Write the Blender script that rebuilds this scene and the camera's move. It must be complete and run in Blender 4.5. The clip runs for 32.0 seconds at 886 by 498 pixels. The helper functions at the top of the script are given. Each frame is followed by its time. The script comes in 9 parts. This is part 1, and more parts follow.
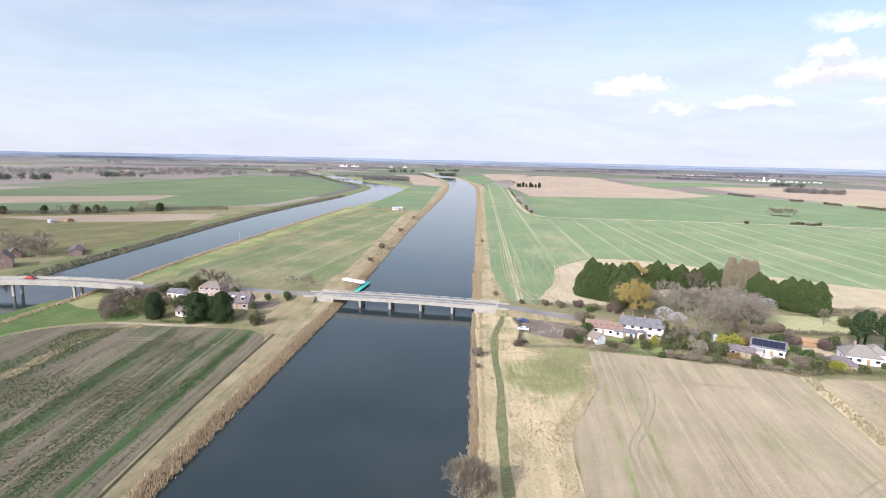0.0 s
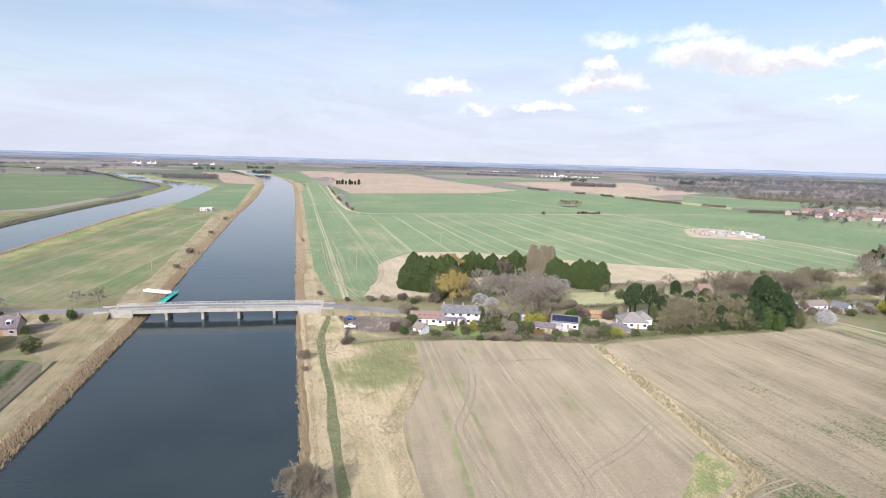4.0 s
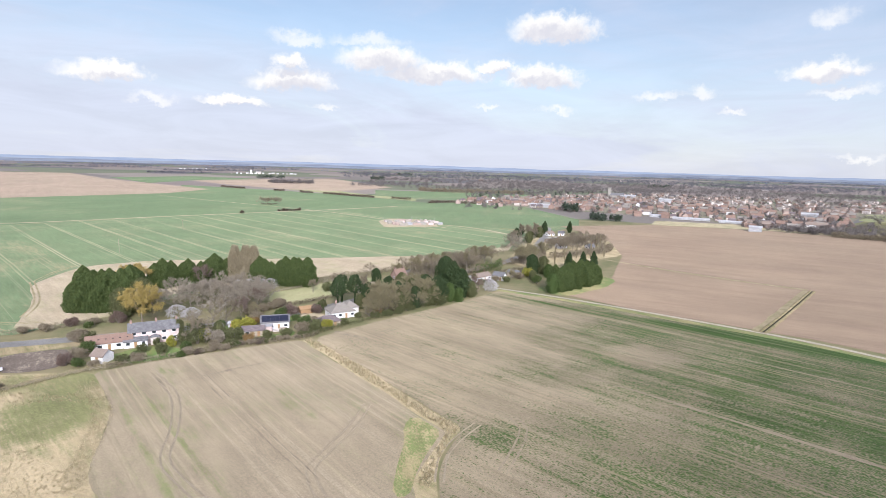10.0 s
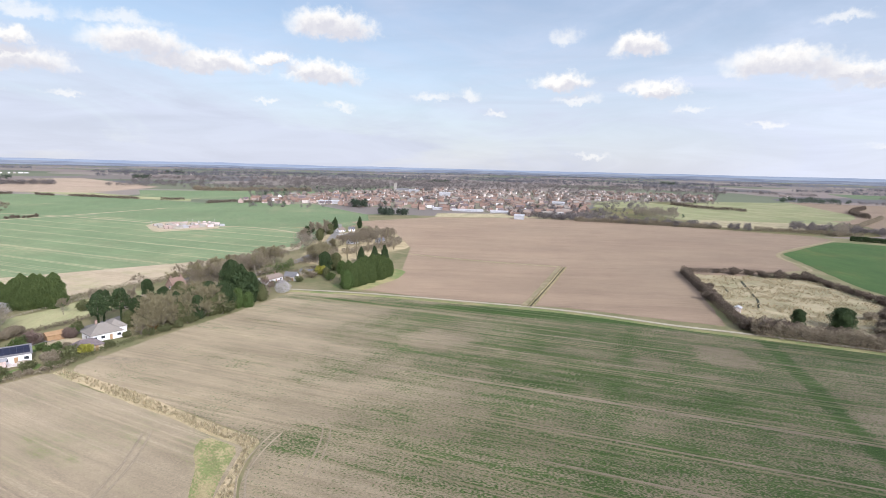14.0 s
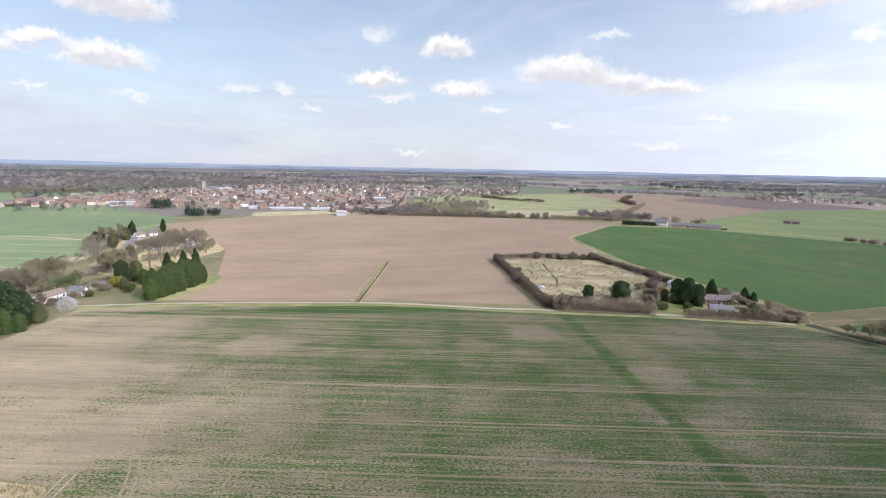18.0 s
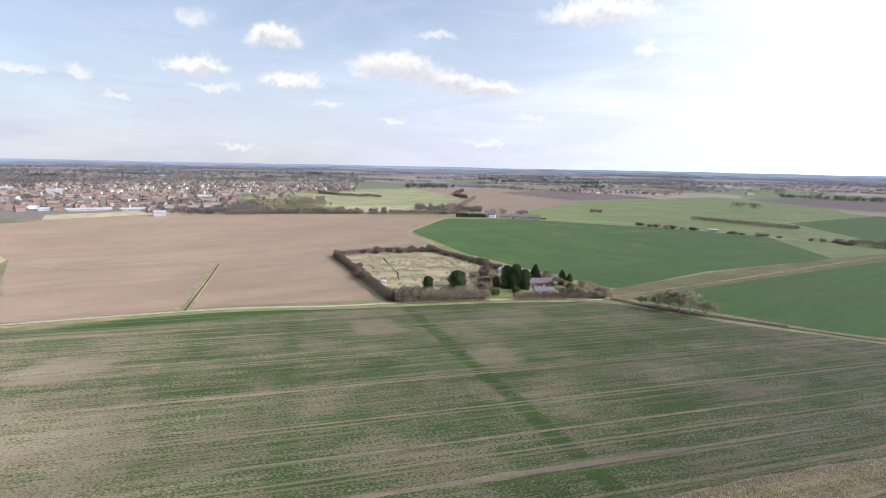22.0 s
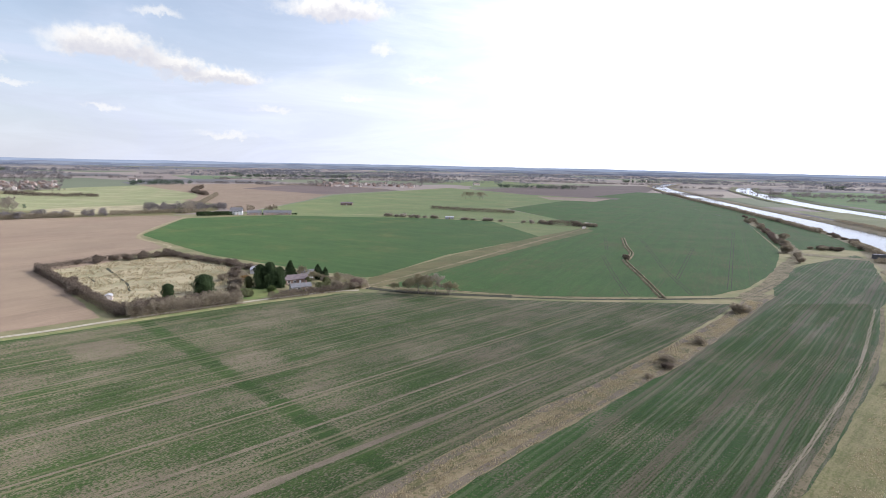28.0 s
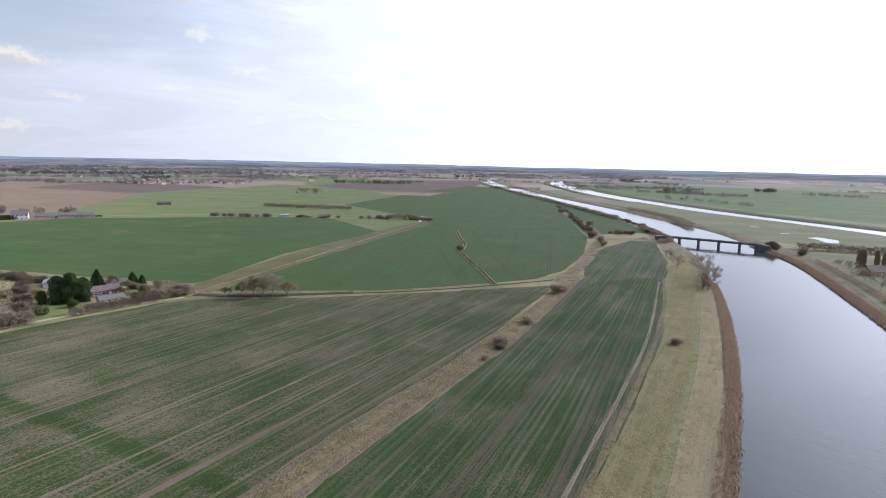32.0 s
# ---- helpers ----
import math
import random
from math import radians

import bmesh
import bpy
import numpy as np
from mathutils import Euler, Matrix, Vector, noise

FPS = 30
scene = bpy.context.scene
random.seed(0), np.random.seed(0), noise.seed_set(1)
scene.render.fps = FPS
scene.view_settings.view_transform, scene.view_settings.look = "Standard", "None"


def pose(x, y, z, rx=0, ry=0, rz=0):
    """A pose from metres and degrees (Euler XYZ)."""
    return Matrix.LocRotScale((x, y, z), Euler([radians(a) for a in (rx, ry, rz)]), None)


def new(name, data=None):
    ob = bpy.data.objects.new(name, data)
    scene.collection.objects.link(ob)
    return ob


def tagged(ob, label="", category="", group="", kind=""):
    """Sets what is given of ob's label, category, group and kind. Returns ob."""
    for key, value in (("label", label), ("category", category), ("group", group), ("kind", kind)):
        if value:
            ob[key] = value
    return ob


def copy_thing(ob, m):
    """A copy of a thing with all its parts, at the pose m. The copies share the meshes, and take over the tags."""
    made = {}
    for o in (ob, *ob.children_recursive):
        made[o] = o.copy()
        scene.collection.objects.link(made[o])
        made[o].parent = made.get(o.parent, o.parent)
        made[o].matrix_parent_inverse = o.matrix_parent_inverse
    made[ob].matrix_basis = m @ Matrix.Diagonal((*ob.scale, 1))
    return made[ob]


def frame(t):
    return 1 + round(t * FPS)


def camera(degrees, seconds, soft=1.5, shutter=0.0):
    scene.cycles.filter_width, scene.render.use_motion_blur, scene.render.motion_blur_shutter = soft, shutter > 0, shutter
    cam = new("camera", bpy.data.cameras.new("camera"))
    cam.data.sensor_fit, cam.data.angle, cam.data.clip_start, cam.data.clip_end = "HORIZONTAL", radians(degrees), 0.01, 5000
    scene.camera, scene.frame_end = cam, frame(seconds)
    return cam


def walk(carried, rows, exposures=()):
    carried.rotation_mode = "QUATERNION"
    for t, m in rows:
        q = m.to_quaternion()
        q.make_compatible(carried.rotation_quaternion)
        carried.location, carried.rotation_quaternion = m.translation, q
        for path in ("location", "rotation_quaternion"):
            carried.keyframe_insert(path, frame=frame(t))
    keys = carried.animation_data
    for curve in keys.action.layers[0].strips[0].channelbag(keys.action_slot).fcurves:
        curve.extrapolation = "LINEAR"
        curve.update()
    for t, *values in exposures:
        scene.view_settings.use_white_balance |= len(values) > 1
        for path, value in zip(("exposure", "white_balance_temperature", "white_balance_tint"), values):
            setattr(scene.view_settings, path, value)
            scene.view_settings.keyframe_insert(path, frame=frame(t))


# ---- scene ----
cam = camera(79.34, 32.0, 0.7)
HEIGHT = 65.0  # the hovering camera above the fields
PATH = [
    (0.0, pose(0, 0, HEIGHT, 80.36, -1.30, -0.00)),
    (0.5, pose(0, 0, HEIGHT, 80.37, -1.32, -2.56)),
    (1.0, pose(0, 0, HEIGHT, 80.39, -1.34, -4.87)),
    (1.5, pose(0, 0, HEIGHT, 80.40, -1.35, -7.16)),
    (2.0, pose(0, 0, HEIGHT, 80.40, -1.38, -9.33)),
    (2.5, pose(0, 0, HEIGHT, 80.42, -1.41, -11.70)),
    (3.0, pose(0, 0, HEIGHT, 80.43, -1.46, -14.17)),
    (3.5, pose(0, 0, HEIGHT, 80.47, -1.51, -16.56)),
    (5.5, pose(0, 0, HEIGHT, 80.66, -1.64, -26.88)),
    (6.0, pose(0, 0, HEIGHT, 80.71, -1.66, -29.41)),
    (6.5, pose(0, 0, HEIGHT, 80.76, -1.66, -32.04)),
    (7.0, pose(0, 0, HEIGHT, 80.80, -1.65, -34.47)),
    (7.5, pose(0, 0, HEIGHT, 80.84, -1.65, -36.83)),
    (8.0, pose(0, 0, HEIGHT, 80.88, -1.64, -39.42)),
    (8.5, pose(0, 0, HEIGHT, 80.91, -1.63, -41.87)),
    (9.0, pose(0, 0, HEIGHT, 80.95, -1.63, -44.66)),
    (9.5, pose(0, 0, HEIGHT, 80.99, -1.63, -47.48)),
    (10.0, pose(0, 0, HEIGHT, 81.03, -1.62, -50.39)),
    (10.5, pose(0, 0, HEIGHT, 81.06, -1.59, -53.31)),
    (11.0, pose(0, 0, HEIGHT, 81.10, -1.56, -56.24)),
    (11.5, pose(0, 0, HEIGHT, 81.13, -1.52, -59.08)),
    (12.0, pose(0, 0, HEIGHT, 81.16, -1.48, -62.09)),
    (12.5, pose(0, 0, HEIGHT, 81.19, -1.45, -64.88)),
    (13.0, pose(0, 0, HEIGHT, 81.21, -1.43, -67.71)),
    (13.5, pose(0, 0, HEIGHT, 81.23, -1.43, -70.23)),
    (14.0, pose(0, 0, HEIGHT, 81.25, -1.43, -72.73)),
    (14.5, pose(0, 0, HEIGHT, 81.26, -1.42, -75.05)),
    (16.5, pose(0, 0, HEIGHT, 81.29, -1.33, -84.76)),
    (17.0, pose(0, 0, HEIGHT, 81.28, -1.29, -87.29)),
    (17.5, pose(0, 0, HEIGHT, 81.28, -1.26, -89.48)),
    (18.0, pose(0, 0, HEIGHT, 81.26, -1.24, -91.65)),
    (18.5, pose(0, 0, HEIGHT, 81.25, -1.23, -93.69)),
    (19.0, pose(0, 0, HEIGHT, 81.24, -1.23, -95.73)),
    (19.5, pose(0, 0, HEIGHT, 81.23, -1.24, -97.82)),
    (20.0, pose(0, 0, HEIGHT, 81.21, -1.25, -100.00)),
    (20.5, pose(0, 0, HEIGHT, 81.19, -1.25, -102.11)),
    (21.0, pose(0, 0, HEIGHT, 81.17, -1.25, -104.42)),
    (21.5, pose(0, 0, HEIGHT, 81.15, -1.25, -106.73)),
    (22.0, pose(0, 0, HEIGHT, 81.14, -1.25, -108.87)),
    (22.5, pose(0, 0, HEIGHT, 81.14, -1.24, -110.98)),
    (23.0, pose(0, 0, HEIGHT, 81.14, -1.25, -113.16)),
    (23.5, pose(0, 0, HEIGHT, 81.14, -1.26, -115.40)),
    (24.0, pose(0, 0, HEIGHT, 81.14, -1.27, -117.91)),
    (24.5, pose(0, 0, HEIGHT, 81.14, -1.29, -120.25)),
    (25.0, pose(0, 0, HEIGHT, 81.14, -1.30, -122.62)),
    (25.5, pose(0, 0, HEIGHT, 81.13, -1.29, -124.83)),
    (27.5, pose(0, 0, HEIGHT, 81.09, -1.24, -133.30)),
    (28.0, pose(0, 0, HEIGHT, 81.08, -1.22, -135.11)),
    (28.5, pose(0, 0, HEIGHT, 81.06, -1.22, -137.12)),
    (29.0, pose(0, 0, HEIGHT, 81.05, -1.23, -138.99)),
    (29.5, pose(0, 0, HEIGHT, 81.03, -1.25, -141.01)),
    (30.0, pose(0, 0, HEIGHT, 81.01, -1.26, -142.98)),
    (30.5, pose(0, 0, HEIGHT, 80.99, -1.28, -145.12)),
    (31.0, pose(0, 0, HEIGHT, 80.98, -1.28, -147.45)),
    (31.5, pose(0, 0, HEIGHT, 80.97, -1.27, -150.00)),
    (32.0, pose(0, 0, HEIGHT, 80.97, -1.25, -152.42)),
]
walk(cam, PATH, [(0, 0.7), (3, 0.62), (8, 0.54), (14, 0.43), (20, 0.45), (25, 0.44), (30, 0.32), (32, 0.2)])

# ---- light ----
SUN_AZ, SUN_EL = 221.0, 29.5
sun = new("sun", bpy.data.lights.new("sun", "SUN"))
sun.data.energy, sun.data.angle, sun.data.color = 3.4, radians(0.55), (1.0, 0.965, 0.92)
sun.rotation_euler = (radians(90 - SUN_EL), 0, radians(180 - SUN_AZ))
world = bpy.data.worlds.new("sky")
scene.world = world
world.use_nodes = True


def node(tree, kind, props=None, **links):
    """A node; links go by input name or by i0, i1, ... to values or to other nodes' sockets."""
    n = tree.nodes.new(kind)
    for k, v in (props or {}).items():
        setattr(n, k, v)
    for k, v in links.items():
        s = n.inputs[int(k[1:])] if k[0] == "i" and k[1:].isdigit() else n.inputs[k.replace("_", " ")]
        if isinstance(v, bpy.types.NodeSocket):
            tree.links.new(v, s)
        else:
            s.default_value = v
    return n


def calc(tree, op, a, b=0.0, c=0.0, clamp=False):
    return node(tree, "ShaderNodeMath", {"operation": op, "use_clamp": clamp}, i0=a, i1=b, i2=c).outputs[0]


def smooth(tree, x, lo, hi):
    return node(tree, "ShaderNodeMapRange", {"interpolation_type": "SMOOTHSTEP"}, i0=x, i1=lo, i2=hi, i3=0.0, i4=1.0).outputs[0]


def blend(tree, a, b, f, how="MIX"):
    n = node(tree, "ShaderNodeMix", {"data_type": "RGBA", "blend_type": how})
    for s, v in ((n.inputs[0], f), (n.inputs[6], a), (n.inputs[7], b)):
        if isinstance(v, bpy.types.NodeSocket):
            tree.links.new(v, s)
        elif s.type == "RGBA":
            s.default_value = (*v[:3], 1.0)
        else:
            s.default_value = v
    return n.outputs[2]


def noisy(tree, at, size, detail=3.0, rough=0.55):
    """Noise about 0.5; size: metres of one lump."""
    return node(tree, "ShaderNodeTexNoise", None, Vector=at, Scale=1.0 / size, Detail=detail, Roughness=rough).outputs[0]


tree = world.node_tree
sky = node(tree, "ShaderNodeTexSky", {"sky_type": "NISHITA", "sun_disc": False, "sun_elevation": radians(SUN_EL), "sun_rotation": radians(SUN_AZ), "air_density": 1.0, "dust_density": 0.4, "ozone_density": 1.2})
# cumulus heaps and small scraps: bearing, elevation, half width, half height, in degrees
HEAPS = [(18.9, 7.1, 3.9, 1.1), (29.6, 5.4, 3.4, 0.8), (34.9, 7.6, 4.5, 1.5), (34.7, 9.4, 2.0, 1.0), (44.1, 10.1, 4.6, 1.7), (49.0, 9.0, 6.6, 1.4), (60.1, 8.7, 4.0, 1.6), (61.1, 13.2, 4.8, 1.8), (55.4, 9.9, 2.2, 0.9),
         (91.7, 11.7, 2.9, 1.4), (84.6, 8.6, 2.9, 1.2), (93.5, 7.8, 3.2, 1.1), (104.0, 9.5, 5.0, 1.7), (112.2, 7.8, 4.8, 1.2), (124.2, 14.6, 6.0, 1.6), (108.4, 8.7, 3.2, 1.2)]
SCRAPS = [(22.5, 5.2, 1.8, 0.5), (35.8, 11.6, 2.6, 0.7), (42.9, 11.9, 3.7, 0.7), (62.3, 5.8, 1.8, 0.5), (71.4, 7.2, 2.2, 0.5), (75.4, 7.3, 1.4, 0.7), (84.8, 12.8, 1.5, 1.0), (86.3, 7.0, 2.2, 0.6), (87.9, 1.6, 1.9, 0.35), (113.3, 2.4, 2.6, 0.4), (161.5, 15.6, 4.2, 1.4), (129.0, 11.2, 1.3, 0.7), (78, 5.5, 1.2, 0.35), (97, 6.0, 1.6, 0.4), (103, 4.6, 1.4, 0.35), (118, 5.2, 1.8, 0.4), (108, 12.6, 2.0, 0.6), (126, 6.4, 1.6, 0.4), (133, 8.5, 2.2, 0.5), (140, 4.5, 2.0, 0.35), (38, 5.2, 1.6, 0.35), (55, 6.0, 1.2, 0.35)]


def make_sky():
    t = tree
    way = node(t, "ShaderNodeTexCoord").outputs["Generated"]
    turned = node(t, "ShaderNodeVectorRotate", {"rotation_type": "Z_AXIS"}, Vector=way, Angle=radians(80)).outputs[0]
    s = node(t, "ShaderNodeSeparateXYZ", None, i0=turned)
    az = calc(t, "MULTIPLY", calc(t, "ARCTAN2", s.outputs[0], s.outputs[1]), 180 / math.pi)
    el = calc(t, "MULTIPLY", calc(t, "ARCSINE", s.outputs[2]), 180 / math.pi)
    flat = node(t, "ShaderNodeCombineXYZ", None, i0=az, i1=el).outputs[0]

    def wobble(size, amount, v):
        c = node(t, "ShaderNodeTexNoise", None, Vector=flat, Scale=1 / size, Detail=6.0, Roughness=0.62).outputs[1]
        c = node(t, "ShaderNodeVectorMath", {"operation": "SUBTRACT"}, i0=c, i1=(0.5, 0.5, 0.5)).outputs[0]
        return node(t, "ShaderNodeVectorMath", {"operation": "MULTIPLY_ADD"}, i0=c, i1=amount, i2=v).outputs[0]

    bent = wobble(0.35, (0.5, 0.45, 0.0), wobble(1.0, (1.7, 1.5, 0.0), wobble(3.2, (4.6, 2.4, 0.0), flat)))

    def heap(v, clouds):
        least = None
        for a, e, w, h in clouds:
            d = node(t, "ShaderNodeVectorMath", {"operation": "MULTIPLY_ADD"}, i0=v, i1=(1 / w, 1 / h, 0), i2=(-(a - 80) / w, -e / h, 0)).outputs[0]
            p = node(t, "ShaderNodeSeparateXYZ", None, i0=d)
            q = calc(t, "MAXIMUM", p.outputs[1], calc(t, "MULTIPLY", p.outputs[1], -1.75))
            d = calc(t, "SQRT", calc(t, "MULTIPLY_ADD", p.outputs[0], calc(t, "MULTIPLY", p.outputs[0], 1.0), calc(t, "MULTIPLY", q, q)))
            least = d if least is None else calc(t, "MINIMUM", least, d)
        return least

    puff = node(t, "ShaderNodeTexNoise", None, Vector=flat, Scale=1.0, Detail=6.0, Roughness=0.55).outputs[0]
    dense = calc(t, "MULTIPLY_ADD", calc(t, "SUBTRACT", puff, 0.5), 0.55, heap(bent, HEAPS))
    thick = calc(t, "SUBTRACT", 1.0, smooth(t, dense, 0.5, 1.2))
    scrap = calc(t, "MULTIPLY", calc(t, "SUBTRACT", 1.0, smooth(t, heap(bent, SCRAPS), 0.2, 1.4)), 0.6)
    above = node(t, "ShaderNodeVectorMath", {"operation": "ADD"}, i0=bent, i1=(-0.4, 0.85, 0.0)).outputs[0]
    under = calc(t, "SUBTRACT", 1.0, smooth(t, heap(above, HEAPS), 0.5, 1.2))
    cloud = calc(t, "MAXIMUM", thick, scrap)
    # thin high veil, denser towards the horizon and towards the sun
    long = node(t, "ShaderNodeVectorMath", {"operation": "MULTIPLY"}, i0=flat, i1=(0.028, 0.11, 0.0)).outputs[0]
    streak = node(t, "ShaderNodeTexNoise", None, Vector=long, Scale=1.0, Detail=7.0, Roughness=0.6, Distortion=0.6).outputs[0]
    toward = node(t, "ShaderNodeVectorMath", {"operation": "DOT_PRODUCT"}, i0=way, i1=(math.sin(radians(202)) * 0.85, math.cos(radians(202)) * 0.85, 0.52)).outputs[1]
    glow = smooth(t, toward, 0.06, 1.15)
    wide = smooth(t, toward, -0.5, 0.8)
    sunward = node(t, "ShaderNodeVectorMath", {"operation": "DOT_PRODUCT"}, i0=way, i1=(math.sin(radians(SUN_AZ)) * math.cos(radians(SUN_EL)), math.cos(radians(SUN_AZ)) * math.cos(radians(SUN_EL)), math.sin(radians(SUN_EL)))).outputs[1]
    halo = smooth(t, sunward, 0.72, 0.99)
    low = calc(t, "SUBTRACT", 1.0, smooth(t, el, 0.0, 16.0))
    veil = calc(t, "ADD", calc(t, "MULTIPLY", smooth(t, streak, 0.38, 0.72), 0.42), calc(t, "MULTIPLY_ADD", glow, 0.6, calc(t, "MULTIPLY_ADD", low, 0.55, 0.24)), clamp=True)
    veil = calc(t, "MINIMUM", calc(t, "MULTIPLY_ADD", wide, 0.3, veil), 0.94)
    light = calc(t, "MULTIPLY_ADD", halo, HALO, calc(t, "MULTIPLY_ADD", wide, WIDE, calc(t, "MULTIPLY_ADD", glow, VEIL_SUN, VEIL)))
    wisp = node(t, "ShaderNodeTexNoise", None, Vector=node(t, "ShaderNodeVectorMath", {"operation": "MULTIPLY"}, i0=flat, i1=(0.07, 0.36, 0.0)).outputs[0], Scale=1.0, Detail=6.0, Roughness=0.62, Distortion=0.9).outputs[0]
    light = calc(t, "MULTIPLY", light, calc(t, "MULTIPLY_ADD", smooth(t, wisp, 0.3, 0.72), 0.12, 0.945))
    white = node(t, "ShaderNodeVectorMath", {"operation": "SCALE"}, i0=(0.833, 0.89, 1.09), i3=light).outputs[0]
    blue = node(t, "ShaderNodeVectorMath", {"operation": "SCALE"}, i0=sky.outputs[0], i3=SKY).outputs[0]
    col = blend(t, blue, white, veil)
    lit = node(t, "ShaderNodeVectorMath", {"operation": "SCALE"}, i0=(1.0, 0.985, 0.97), i3=calc(t, "MULTIPLY_ADD", glow, VEIL_SUN, CLOUD)).outputs[0]
    dim = node(t, "ShaderNodeVectorMath", {"operation": "SCALE"}, i0=(0.90, 0.905, 1.0), i3=calc(t, "MULTIPLY_ADD", glow, VEIL_SUN * 0.8, CLOUD * 0.78)).outputs[0]
    heapcol = blend(t, lit, dim, calc(t, "MULTIPLY", under, calc(t, "MULTIPLY_ADD", puff, 1.1, 0.4), clamp=True))
    col = blend(t, col, heapcol, cloud)
    t.links.new(col, t.nodes["Background"].inputs[0])
    t.nodes["Background"].inputs[1].default_value = 1.0


SKY, VEIL, WIDE, VEIL_SUN, HALO, CLOUD = 0.105, 0.585, 0.32, 0.42, 2.3, 0.78
make_sky()

# ---- materials ----
def material(name, rough=0.9, metal=0.0):
    m = bpy.data.materials.new(name)
    m.use_nodes = True
    b = m.node_tree.nodes["Principled BSDF"]
    b.inputs["Roughness"].default_value, b.inputs["Metallic"].default_value = rough, metal
    b.inputs["Specular IOR Level"].default_value = 0.25
    return m, m.node_tree, b


def finish(t, b, colour, height=None, strength=0.4, distance=0.1):
    t.links.new(colour, b.inputs["Base Color"])
    if height is not None:
        bump = node(t, "ShaderNodeBump", None, Strength=strength, Distance=distance, Height=height)
        t.links.new(bump.outputs[0], b.inputs["Normal"])


def plain(name, a, c, size, rough=0.8, fine=0.0, metal=0.0, bump=0.3, dist=0.02, random_per="", thin=0.0):
    """A surface that wanders between two colours in lumps of a size, with a fine grain; random_per: object or island."""
    m, t, b = material(name, rough, metal)
    at = node(t, "ShaderNodeNewGeometry").outputs["Position"]
    f = smooth(t, noisy(t, at, size, 5.0), 0.3, 0.7)
    if random_per == "object":
        f = calc(t, "ADD", calc(t, "MULTIPLY", f, 0.45), calc(t, "MULTIPLY", node(t, "ShaderNodeObjectInfo").outputs["Random"], 0.55))
    if random_per == "island":
        f = calc(t, "ADD", calc(t, "MULTIPLY", f, 0.35), calc(t, "MULTIPLY", node(t, "ShaderNodeNewGeometry").outputs["Random Per Island"], 0.65))
    g = noisy(t, at, fine or size / 8, 3.0)
    col = blend(t, a, c, f)
    col = node(t, "ShaderNodeVectorMath", {"operation": "SCALE"}, i0=col, i3=calc(t, "MULTIPLY_ADD", smooth(t, g, 0.25, 0.75), 0.4, 0.78)).outputs[0]
    finish(t, b, col, g, bump, dist)
    if thin:
        through_light = node(t, "ShaderNodeBsdfTranslucent", None, Color=col)
        both = node(t, "ShaderNodeMixShader", None, i0=thin, i1=b.outputs[0], i2=through_light.outputs[0])
        t.links.new(both.outputs[0], t.nodes["Material Output"].inputs[0])
    return m


